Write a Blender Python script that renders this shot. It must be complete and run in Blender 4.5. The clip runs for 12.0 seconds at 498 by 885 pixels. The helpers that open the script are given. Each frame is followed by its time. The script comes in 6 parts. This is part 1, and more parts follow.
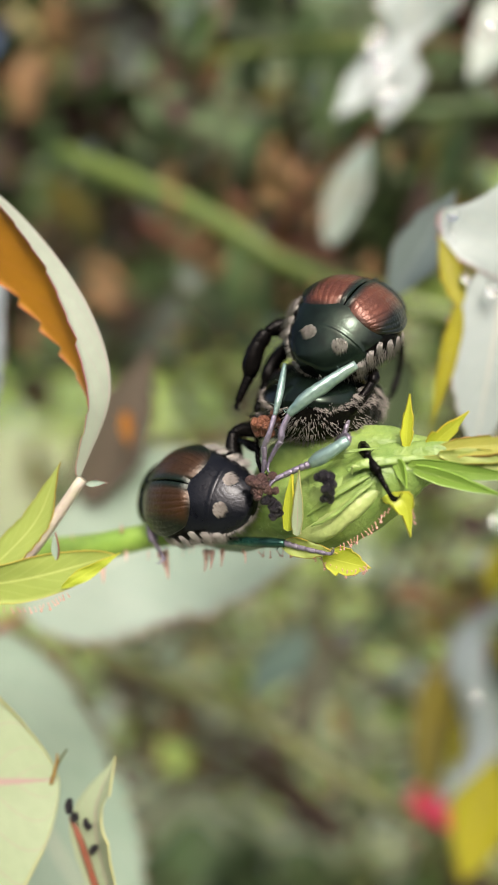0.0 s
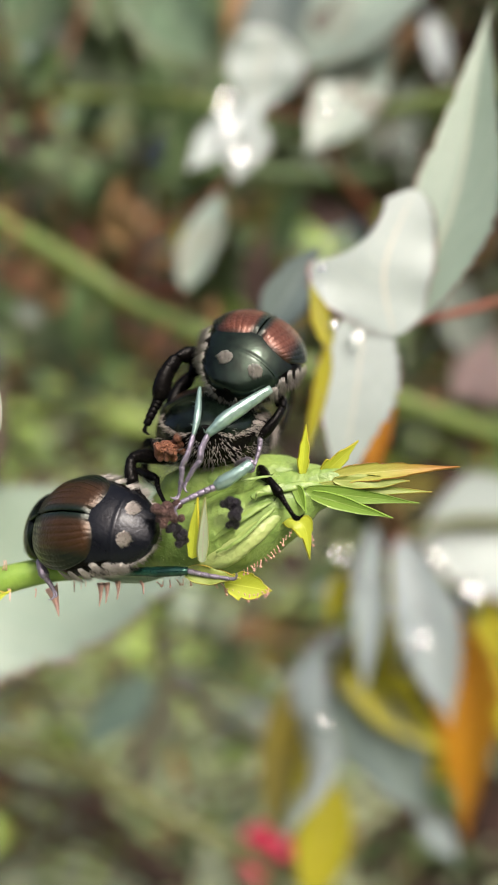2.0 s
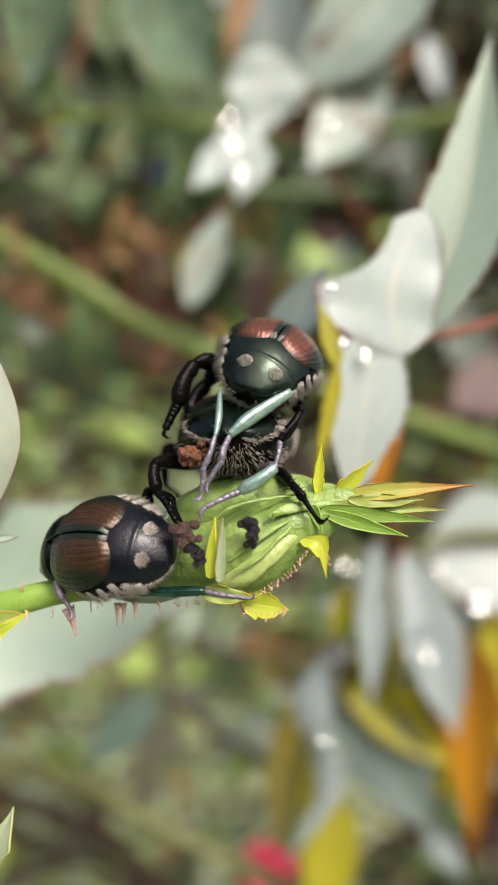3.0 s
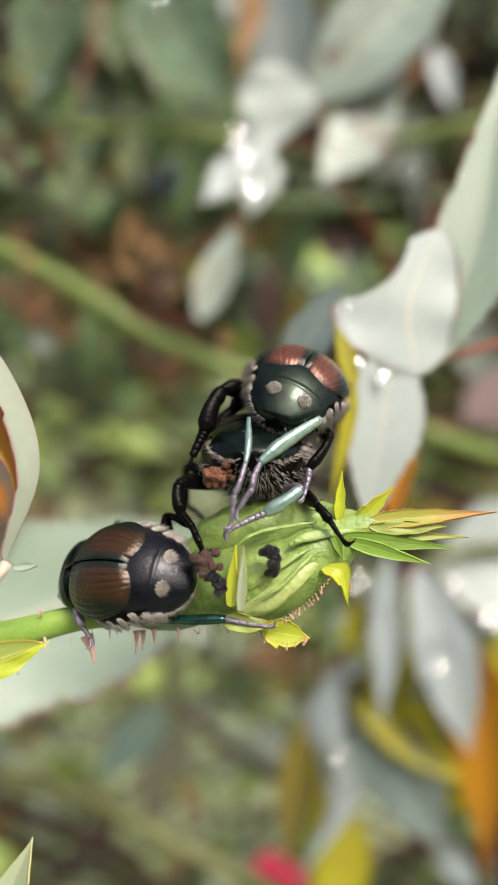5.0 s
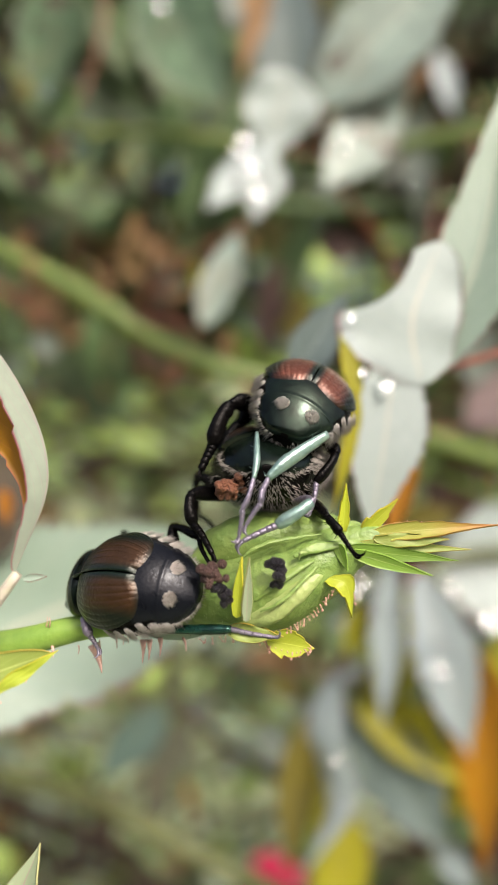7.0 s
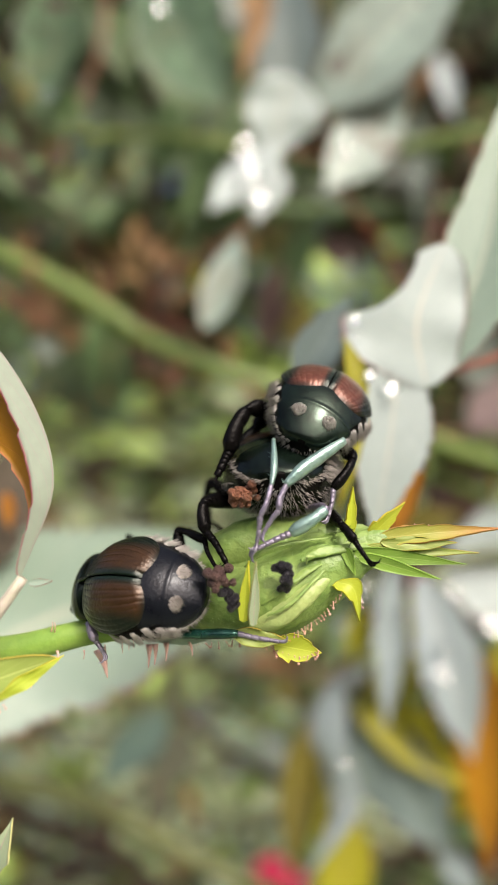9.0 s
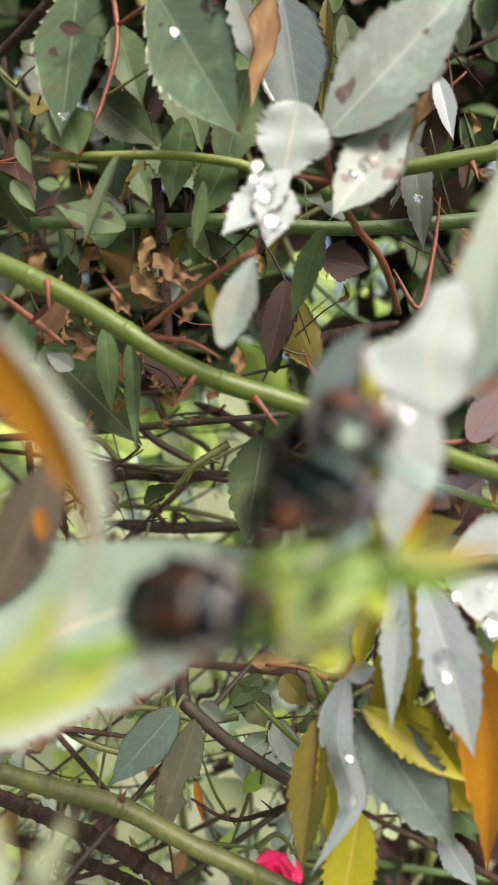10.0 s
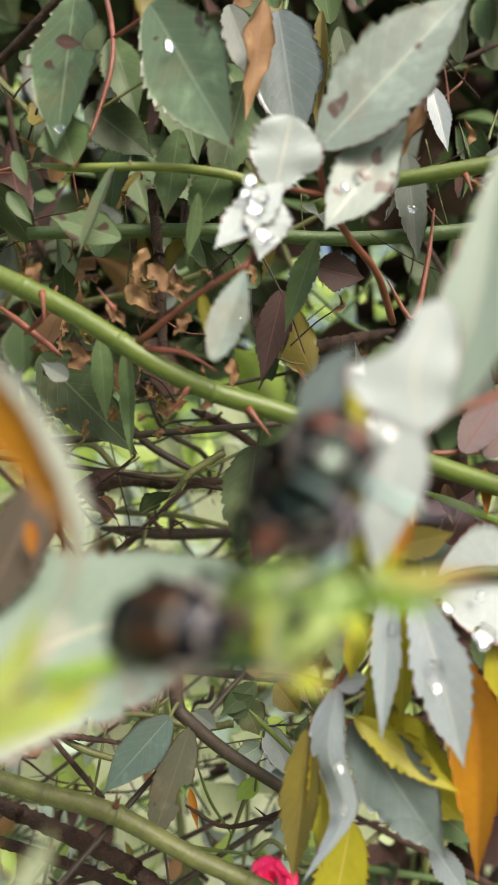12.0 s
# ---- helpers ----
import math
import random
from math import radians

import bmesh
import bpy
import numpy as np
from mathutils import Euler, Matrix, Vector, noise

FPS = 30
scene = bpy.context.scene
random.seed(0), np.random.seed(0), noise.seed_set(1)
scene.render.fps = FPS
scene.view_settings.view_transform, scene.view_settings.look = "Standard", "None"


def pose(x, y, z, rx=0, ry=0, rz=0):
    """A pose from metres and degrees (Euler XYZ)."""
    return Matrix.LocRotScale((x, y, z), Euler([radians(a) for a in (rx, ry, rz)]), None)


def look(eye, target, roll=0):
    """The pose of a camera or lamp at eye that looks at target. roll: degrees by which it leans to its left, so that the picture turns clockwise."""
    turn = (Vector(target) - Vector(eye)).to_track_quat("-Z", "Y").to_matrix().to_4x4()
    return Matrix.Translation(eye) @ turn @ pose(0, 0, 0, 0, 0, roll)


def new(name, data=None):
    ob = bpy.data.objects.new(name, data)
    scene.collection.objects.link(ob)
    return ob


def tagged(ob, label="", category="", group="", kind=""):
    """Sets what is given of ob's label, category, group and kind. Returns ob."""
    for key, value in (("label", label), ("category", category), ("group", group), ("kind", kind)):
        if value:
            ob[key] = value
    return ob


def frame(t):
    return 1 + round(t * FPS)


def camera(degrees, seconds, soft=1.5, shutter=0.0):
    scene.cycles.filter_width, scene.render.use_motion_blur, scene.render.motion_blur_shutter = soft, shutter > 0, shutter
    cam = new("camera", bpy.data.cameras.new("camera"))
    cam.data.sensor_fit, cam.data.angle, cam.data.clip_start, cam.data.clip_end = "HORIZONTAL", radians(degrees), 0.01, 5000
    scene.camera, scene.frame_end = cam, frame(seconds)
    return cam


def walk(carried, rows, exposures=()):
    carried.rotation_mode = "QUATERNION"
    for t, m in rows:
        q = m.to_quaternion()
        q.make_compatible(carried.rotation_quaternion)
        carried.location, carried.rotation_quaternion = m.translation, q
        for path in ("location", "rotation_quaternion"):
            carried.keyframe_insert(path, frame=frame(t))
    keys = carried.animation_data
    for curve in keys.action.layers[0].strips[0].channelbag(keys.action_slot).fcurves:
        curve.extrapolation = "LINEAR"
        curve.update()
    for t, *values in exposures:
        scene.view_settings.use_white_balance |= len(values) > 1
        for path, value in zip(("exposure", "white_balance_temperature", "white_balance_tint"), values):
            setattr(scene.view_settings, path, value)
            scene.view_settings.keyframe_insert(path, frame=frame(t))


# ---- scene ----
# ---------------------------------------------------------------- camera
MM = 0.001
LENS_DEGREES = 40.0
cam = camera(LENS_DEGREES, 12.0, soft=1.6)
PATH = [
    (0, pose(0.00750, 0.00250, 0.70090, 84.10, 0.80, 15.30)),
    (0.5, pose(0.00310, 0.00160, 0.69965, 85.40, 0.60, 11.30)),
    (1, pose(-0.00030, 0.00300, 0.70020, 85.83, -0.10, 1.91)),
    (1.5, pose(-0.00242, 0.00199, 0.70000, 86.50, -0.07, -1.31)),
    (2, pose(0.00209, 0.00072, 0.69997, 87.85, -0.22, -0.53)),
    (2.5, pose(0.00000, 0.00000, 0.70000, 88.74, 0.14, -0.88)),
    (3, pose(0.00078, 0.00031, 0.70049, 88.86, 0.13, -0.99)),
    (3.5, pose(-0.00012, 0.00031, 0.70236, 89.08, 0.25, -1.19)),
    (5.5, pose(-0.00037, 0.00072, 0.70180, 89.18, 0.14, -0.57)),
    (6, pose(-0.00134, 0.00057, 0.70325, 88.91, -0.11, -0.75)),
    (6.5, pose(-0.00074, 0.00026, 0.70284, 89.17, 0.14, -0.66)),
    (7, pose(-0.00066, 0.00010, 0.70286, 88.95, -0.07, -0.72)),
    (9, pose(-0.00114, 0.00033, 0.70286, 89.21, 0.04, -0.84)),
    (9.5, pose(-0.00320, -0.00168, 0.70422, 88.81, 0.08, -1.94)),
    (10, pose(-0.00453, -0.00375, 0.70522, 88.88, 0.10, -1.84)),
    (10.5, pose(-0.00514, -0.00370, 0.70537, 89.19, -0.09, -1.90)),
    (11, pose(-0.00560, -0.00311, 0.70450, 89.41, -0.22, -2.21)),
    (11.5, pose(-0.00508, -0.00364, 0.70640, 89.22, -0.10, -2.20)),
    (12, pose(-0.00305, -0.00446, 0.70680, 88.94, -0.06, -1.62)),
]
walk(cam, PATH, exposures=[(0, 0.74, 6640, 12), (12, 0.74, 6640, 12)])

# the phone's lens is focused on the insects first, on the leaves behind them at the end
focus_mark = new("focus_mark")
cam.data.dof.use_dof = True
cam.data.dof.focus_object = focus_mark
cam.data.dof.aperture_fstop = 19.0

# ---------------------------------------------------------------- sky and sun
SUN_DIRECTION = Vector((0.34, -0.62, 0.71)).normalized()   # towards the sun, veiled by thin cloud
world = bpy.data.worlds.new("sky")
scene.world = world
world.use_nodes = True
wn = world.node_tree.nodes
sky = wn.new("ShaderNodeTexSky")
sky.sky_type, sky.sun_disc = "NISHITA", False
sky.sun_elevation = math.asin(SUN_DIRECTION.z)
sky.sun_rotation = math.atan2(SUN_DIRECTION.x, SUN_DIRECTION.y)
sky.air_density, sky.dust_density, sky.ozone_density = 0.6, 7.0, 0.3
world.node_tree.links.new(sky.outputs[0], wn["Background"].inputs[0])
wn["Background"].inputs[1].default_value = 0.15
sun = new("sun", bpy.data.lights.new("sun", "SUN"))
sun.data.energy, sun.data.angle, sun.data.color = 1.4, radians(12.0), (1.0, 0.96, 0.88)
sun.matrix_world = look((0, 0, 3), Vector((0, 0, 3)) - SUN_DIRECTION)


# ---------------------------------------------------------------- materials
def node_material(name):
    m = bpy.data.materials.new(name)
    m.use_nodes = True
    return m, m.node_tree.nodes, m.node_tree.links, m.node_tree.nodes["Principled BSDF"]


def mixed(nodes, links, factor, a, b, mode="MIX"):
    n = nodes.new("ShaderNodeMix")
    n.data_type, n.blend_type = "RGBA", mode
    for i, v in ((0, factor), (6, a), (7, b)):
        if hasattr(v, "is_output"):
            links.new(v, n.inputs[i])
        else:
            n.inputs[i].default_value = v if i == 0 else (*v, 1)
    return n.outputs[2]


def noisy(nodes, links, scale, detail=4.0, coords=None, low=0.35, high=0.65):
    n = nodes.new("ShaderNodeTexNoise")
    n.inputs["Scale"].default_value, n.inputs["Detail"].default_value = scale, detail
    r = nodes.new("ShaderNodeMapRange")
    r.inputs[1].default_value, r.inputs[2].default_value = low, high
    if coords:
        links.new(coords, n.inputs["Vector"])
    links.new(n.outputs[0], r.inputs[0])
    return r.outputs[0]


def bumped(nodes, links, bsdf, height, strength, distance):
    b = nodes.new("ShaderNodeBump")
    b.inputs["Strength"].default_value, b.inputs["Distance"].default_value = strength, distance
    links.new(height, b.inputs["Height"])
    links.new(b.outputs[0], bsdf.inputs["Normal"])


def plain_material(name, colour, other, scale=400.0, rough=0.5, metal=0.0, coat=0.0, relief=0.25, sheen=0.0):
    """Two tones in an uneven pattern, with fine relief; scale is in cycles a metre."""
    m, nodes, links, bsdf = node_material(name)
    at = nodes.new("ShaderNodeTexCoord").outputs["Object"]
    big = noisy(nodes, links, scale, 3, at)
    fine = noisy(nodes, links, scale * 6, 4, at)
    tone = mixed(nodes, links, big, colour, other)
    links.new(mixed(nodes, links, 0.35, tone, mixed(nodes, links, fine, colour, other)), bsdf.inputs["Base Color"])
    bsdf.inputs["Roughness"].default_value, bsdf.inputs["Metallic"].default_value = rough, metal
    bsdf.inputs["Coat Weight"].default_value, bsdf.inputs["Coat Roughness"].default_value = coat, 0.15
    bsdf.inputs["Sheen Weight"].default_value = sheen
    bumped(nodes, links, bsdf, fine, relief, 0.0002)
    return m


def leaf_material(name, colour, other, vein, rough=0.42, through_light=0.25, spots=0.0, edge=None, gloss=0.5, tip=None):
    """Leaf blade: u runs along the midrib, v across it from -1 to 1 (stored as 0 to 1)."""
    m, nodes, links, bsdf = node_material(name)
    coords = nodes.new("ShaderNodeTexCoord")
    at = coords.outputs["Object"]
    uv = nodes.new("ShaderNodeSeparateXYZ")
    links.new(coords.outputs["UV"], uv.inputs[0])

    def math_node(op, a, b=0.0):
        n = nodes.new("ShaderNodeMath")
        n.operation = op
        for i, v in ((0, a), (1, b)):
            if hasattr(v, "is_output"):
                links.new(v, n.inputs[i])
            else:
                n.inputs[i].default_value = v
        return n.outputs[0]

    across = math_node("ABSOLUTE", math_node("SUBTRACT", math_node("MULTIPLY", uv.outputs[1], 2.0), 1.0))
    side = math_node("FRACT", math_node("SUBTRACT", math_node("MULTIPLY", uv.outputs[0], 9.0), math_node("MULTIPLY", across, 2.6)))
    side = math_node("ABSOLUTE", math_node("SUBTRACT", side, 0.5))
    side_vein = math_node("LESS_THAN", side, 0.035)
    mid_vein = math_node("LESS_THAN", across, 0.035)
    veins = math_node("MAXIMUM", math_node("MULTIPLY", side_vein, 0.35), mid_vein)
    big = noisy(nodes, links, 70, 3, at, 0.3, 0.7)
    fine = noisy(nodes, links, 900, 5, at)
    tone = mixed(nodes, links, big, colour, other)
    tone = mixed(nodes, links, math_node("MULTIPLY", fine, 0.2), tone, [c * 0.72 for c in other])
    tone = mixed(nodes, links, veins, tone, vein)
    if tip:
        end = nodes.new("ShaderNodeMapRange")
        end.inputs[1].default_value, end.inputs[2].default_value = 0.4, 0.95
        links.new(uv.outputs[0], end.inputs[0])
        tone = mixed(nodes, links, end.outputs[0], tone, tip)
    if edge:
        rim = nodes.new("ShaderNodeMapRange")
        rim.inputs[1].default_value, rim.inputs[2].default_value = 0.93, 1.0
        links.new(across, rim.inputs[0])
        tone = mixed(nodes, links, rim.outputs[0], tone, edge)
    if spots:
        spot = noisy(nodes, links, 160, 2, at, 0.735 - spots, 0.76 - spots)
        tone = mixed(nodes, links, spot, tone, (0.06, 0.035, 0.02))
    if spots:
        blotch = noisy(nodes, links, 95, 4, at, 0.60 - spots, 0.72 - spots)
        tone = mixed(nodes, links, math_node("MULTIPLY", blotch, 0.28), tone, (0.20, 0.13, 0.06))
        # pale streaks paint a sheen onto the blade's colour
        sheen_streak = noisy(nodes, links, 210, 6, at, 0.54, 0.70)
        tone = mixed(nodes, links, math_node("MULTIPLY", sheen_streak, 0.4), tone, [min(0.6, c * 1.9 + 0.02) for c in colour])
    tint = nodes.new("ShaderNodeHueSaturation")
    chance = nodes.new("ShaderNodeObjectInfo").outputs["Random"]
    vary = nodes.new("ShaderNodeMapRange")
    vary.inputs[3].default_value, vary.inputs[4].default_value = 0.9, 1.1
    links.new(chance, vary.inputs[0])
    links.new(vary.outputs[0], tint.inputs["Value"])
    links.new(tone, tint.inputs["Color"])
    tone = tint.outputs[0]
    links.new(tone, bsdf.inputs["Base Color"])
    bsdf.inputs["Specular IOR Level"].default_value = gloss
    uneven = nodes.new("ShaderNodeMapRange")
    uneven.inputs[3].default_value, uneven.inputs[4].default_value = rough - 0.08, rough + 0.12
    links.new(big, uneven.inputs[0])
    links.new(uneven.outputs[0], bsdf.inputs["Roughness"])
    bumped(nodes, links, bsdf, math_node("SUBTRACT", math_node("MULTIPLY", fine, 0.1), veins), 0.5, 0.0003)
    glow = nodes.new("ShaderNodeBsdfTranslucent")
    links.new(tone, glow.inputs[0])
    mix = nodes.new("ShaderNodeMixShader")
    mix.inputs[0].default_value = through_light
    links.new(bsdf.outputs[0], mix.inputs[1])
    links.new(glow.outputs[0], mix.inputs[2])
    links.new(mix.outputs[0], nodes["Material Output"].inputs[0])
    return m


LEAF = {
    # pale and white: the sky's sheen is put into the base colour
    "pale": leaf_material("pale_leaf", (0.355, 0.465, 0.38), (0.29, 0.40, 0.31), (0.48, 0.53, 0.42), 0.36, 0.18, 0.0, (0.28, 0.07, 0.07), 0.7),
    "white": leaf_material("sky_sheen_leaf", (0.43, 0.51, 0.50), (0.38, 0.455, 0.44), (0.52, 0.54, 0.48), 0.46, 0.15, 0.0, (0.26, 0.055, 0.065), 0.5),
    "dull": leaf_material("dull_leaf", (0.106, 0.178, 0.088), (0.068, 0.122, 0.056), (0.19, 0.26, 0.16), 0.42, 0.18, 0.105, (0.06, 0.04, 0.025), 0.5),
    "sage": leaf_material("sage_leaf", (0.155, 0.242, 0.142), (0.11, 0.18, 0.10), (0.22, 0.30, 0.20), 0.36, 0.18, 0.10, (0.065, 0.035, 0.025), 0.7),
    "spotted": leaf_material("spotted_leaf", (0.215, 0.29, 0.247), (0.172, 0.236, 0.20), (0.30, 0.37, 0.30), 0.38, 0.18, 0.085, (0.12, 0.045, 0.035), 0.7),
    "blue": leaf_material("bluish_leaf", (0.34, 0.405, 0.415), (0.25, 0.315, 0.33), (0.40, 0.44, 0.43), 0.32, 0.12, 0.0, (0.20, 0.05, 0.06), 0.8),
    "slate": leaf_material("slate_leaf", (0.165, 0.215, 0.205), (0.10, 0.14, 0.135), (0.21, 0.26, 0.24), 0.32, 0.12, 0.0, (0.10, 0.06, 0.06), 0.6),
    "green": leaf_material("green_leaf", (0.112, 0.185, 0.072), (0.08, 0.14, 0.054), (0.16, 0.22, 0.11), 0.46, 0.22, 0.06, (0.13, 0.10, 0.06), 0.35),
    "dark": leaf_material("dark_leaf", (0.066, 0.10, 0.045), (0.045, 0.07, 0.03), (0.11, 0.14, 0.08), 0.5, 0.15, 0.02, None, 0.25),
    "grey": leaf_material("greyish_leaf", (0.16, 0.19, 0.16), (0.11, 0.14, 0.12), (0.18, 0.20, 0.16), 0.45, 0.12, 0.0, (0.12, 0.06, 0.05), 0.3),
    "teal": leaf_material("teal_leaf", (0.15, 0.225, 0.19), (0.10, 0.16, 0.135), (0.19, 0.26, 0.21), 0.40, 0.14, 0.05, (0.13, 0.08, 0.06), 0.4),
    "worn": leaf_material("worn_olive_leaf", (0.15, 0.16, 0.115), (0.10, 0.105, 0.075), (0.17, 0.16, 0.11), 0.45, 0.14, 0.11, (0.14, 0.08, 0.05), 0.35),
    "olive": leaf_material("olive_leaf", (0.20, 0.17, 0.03), (0.15, 0.13, 0.03), (0.26, 0.20, 0.06), 0.45, 0.25),
    "yellow": leaf_material("yellow_leaf", (0.46, 0.44, 0.026), (0.34, 0.34, 0.02), (0.50, 0.42, 0.10), 0.45, 0.35, 0.0, (0.42, 0.20, 0.02)),
    "orange": leaf_material("orange_leaf", (0.60, 0.29, 0.025), (0.48, 0.20, 0.02), (0.60, 0.16, 0.06), 0.45, 0.35, 0.0, (0.5, 0.08, 0.03)),
    "maroon": leaf_material("maroon_leaf", (0.10, 0.062, 0.05), (0.066, 0.042, 0.036), (0.17, 0.08, 0.07), 0.5, 0.15, 0.0, None, 0.25),
    "pink": leaf_material("pinkish_leaf", (0.32, 0.25, 0.25), (0.25, 0.19, 0.19), (0.34, 0.16, 0.12), 0.42, 0.2),
    "dry": leaf_material("dry_leaf", (0.36, 0.215, 0.09), (0.17, 0.095, 0.045), (0.20, 0.11, 0.06), 0.7, 0.2, 0.05),
    "lime": leaf_material("lime_sepal", (0.43, 0.51, 0.13), (0.33, 0.43, 0.10), (0.52, 0.60, 0.20), 0.42, 0.32, 0.0, (0.55, 0.42, 0.08)),
    "sepal": leaf_material("green_sepal", (0.27, 0.44, 0.07), (0.19, 0.35, 0.05), (0.36, 0.50, 0.14), 0.40, 0.28),
    "tipped": leaf_material("orange_tipped_sepal", (0.46, 0.50, 0.10), (0.42, 0.42, 0.08), (0.54, 0.56, 0.16), 0.42, 0.32, 0.0, (0.52, 0.30, 0.08), 0.5, (0.50, 0.20, 0.06)),
    "acid": leaf_material("bright_yellow_sepal", (0.60, 0.66, 0.05), (0.44, 0.54, 0.05), (0.62, 0.70, 0.10), 0.42, 0.35, 0.0, (0.66, 0.60, 0.06)),
    "underside": leaf_material("pale_underside", (0.29, 0.35, 0.27), (0.25, 0.28, 0.23), (0.33, 0.26, 0.25), 0.45, 0.2, 0.0, (0.46, 0.13, 0.16), 0.4),
    "amber": leaf_material("amber_leaf", (0.52, 0.25, 0.012), (0.38, 0.165, 0.01), (0.5, 0.2, 0.03), 0.5, 0.3, 0.0, (0.52, 0.13, 0.03)),
    "fresh_pale": leaf_material("fresh_pale_leaf", (0.40, 0.48, 0.32), (0.34, 0.43, 0.26), (0.42, 0.30, 0.28), 0.34, 0.22, 0.0, (0.50, 0.50, 0.22), 0.7),
    "brown": leaf_material("brownish_leaf", (0.13, 0.11, 0.08), (0.09, 0.075, 0.055), (0.16, 0.12, 0.09), 0.45, 0.15, 0.0, (0.12, 0.06, 0.05), 0.35),
    # cream and lawn: base colours raised to stand in for sunlight
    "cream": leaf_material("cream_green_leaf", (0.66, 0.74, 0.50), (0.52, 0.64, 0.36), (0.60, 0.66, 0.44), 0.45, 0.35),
    "lawn": leaf_material("sunlight_toned_leaf", (0.58, 0.74, 0.22), (0.42, 0.62, 0.13), (0.52, 0.62, 0.30), 0.40, 0.35),
}
WING = leaf_material("flight_wing", (0.42, 0.33, 0.20), (0.30, 0.22, 0.13), (0.16, 0.10, 0.06), 0.3, 0.6)
STEM = {
    "green": plain_material("green_stem", (0.122, 0.178, 0.03), (0.078, 0.122, 0.022), 160, 0.45, relief=0.2),
    "fresh": plain_material("fresh_stem", (0.24, 0.38, 0.07), (0.17, 0.31, 0.05), 350, 0.38, relief=0.15),
    "yellowish": plain_material("yellowish_stem", (0.19, 0.24, 0.05), (0.13, 0.18, 0.04), 260, 0.45, relief=0.2),
    "olive": plain_material("olive_stem", (0.135, 0.155, 0.045), (0.075, 0.085, 0.03), 250, 0.5),
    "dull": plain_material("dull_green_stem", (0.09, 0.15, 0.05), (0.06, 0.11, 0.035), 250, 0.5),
    "red": plain_material("red_stem", (0.23, 0.065, 0.04), (0.16, 0.06, 0.03), 350, 0.42),
    "wood": plain_material("woody_stem", (0.075, 0.042, 0.025), (0.016, 0.010, 0.007), 420, 0.85, relief=1.0),
    "dark": plain_material("dark_twig", (0.03, 0.020, 0.015), (0.05, 0.042, 0.024), 400, 0.6),
}
BUD = plain_material("bud_skin", (0.27, 0.38, 0.10), (0.11, 0.21, 0.04), 320, 0.42, relief=0.3)
PALE_BUD = plain_material("pale_bud_skin", (0.38, 0.46, 0.17), (0.22, 0.33, 0.08), 330, 0.42, relief=0.25)
RIDGE = plain_material("bud_ridge", (0.33, 0.42, 0.15), (0.20, 0.32, 0.075), 420, 0.42, relief=0.2)
PINK = plain_material("pink_prickle", (0.74, 0.46, 0.40), (0.60, 0.38, 0.32), 500, 0.4)
GLAND = plain_material("gland_stalk", (0.66, 0.42, 0.34), (0.52, 0.24, 0.20), 900, 0.35)
PETIOLE = plain_material("petiole_skin", (0.50, 0.50, 0.36), (0.44, 0.36, 0.34), 500, 0.42)
PETAL = plain_material("pink_petal", (0.80, 0.02, 0.16), (0.68, 0.02, 0.10), 200, 0.5)
FRASS = plain_material("dark_frass", (0.005, 0.004, 0.006), (0.018, 0.015, 0.024), 1600, 0.34, relief=0.8)
FRASS_BROWN = plain_material("brown_frass", (0.13, 0.07, 0.055), (0.065, 0.032, 0.032), 1500, 0.6, relief=0.9)
FRASS_ORANGE = plain_material("orange_frass", (0.26, 0.10, 0.05), (0.15, 0.06, 0.035), 1500, 0.6, relief=0.9)
HAIR = plain_material("white_bristle", (0.52, 0.50, 0.47), (0.34, 0.32, 0.30), 2000, 0.55)
GREY_HAIR = plain_material("grey_bristle", (0.42, 0.39, 0.36), (0.30, 0.27, 0.25), 2000, 0.6)
GREEN_SHELL = plain_material("metallic_green_shell", (0.014, 0.028, 0.019), (0.0025, 0.0035, 0.0025), 380, 0.22, 0.7, 0.16, 0.05)
LEG_GREEN = plain_material("green_leg_shell", (0.02, 0.10, 0.075), (0.008, 0.03, 0.025), 900, 0.22, 0.6, 0.2, 0.15)
TEAL_SHELL = plain_material("metallic_teal_shell", (0.30, 0.43, 0.38), (0.16, 0.27, 0.25), 700, 0.30, 0.5, 0.4, 0.15)
BLACK_SHELL = plain_material("black_bronze_shell", (0.0022, 0.0021, 0.0021), (0.0045, 0.004, 0.0038), 900, 0.26, 0.1, 0.0, 0.15)
PURPLE_SHELL = plain_material("violet_grey_shell", (0.25, 0.225, 0.30), (0.16, 0.14, 0.19), 900, 0.34, 0.4, 0.4, 0.3)
NAVY_SHELL = plain_material("dark_navy_shell", (0.006, 0.007, 0.010), (0.010, 0.012, 0.016), 900, 0.22, 0.4, 0.12, 0.1)
EYE = plain_material("black_eye", (0.012, 0.011, 0.012), (0.02, 0.018, 0.02), 3000, 0.12)


BLACK_SHELL.node_tree.nodes["Principled BSDF"].inputs["Specular IOR Level"].default_value = 0.08
GREEN_SHELL.node_tree.nodes["Principled BSDF"].inputs["Specular IOR Level"].default_value = 0.3
NAVY_SHELL.node_tree.nodes["Principled BSDF"].inputs["Specular IOR Level"].default_value = 0.15


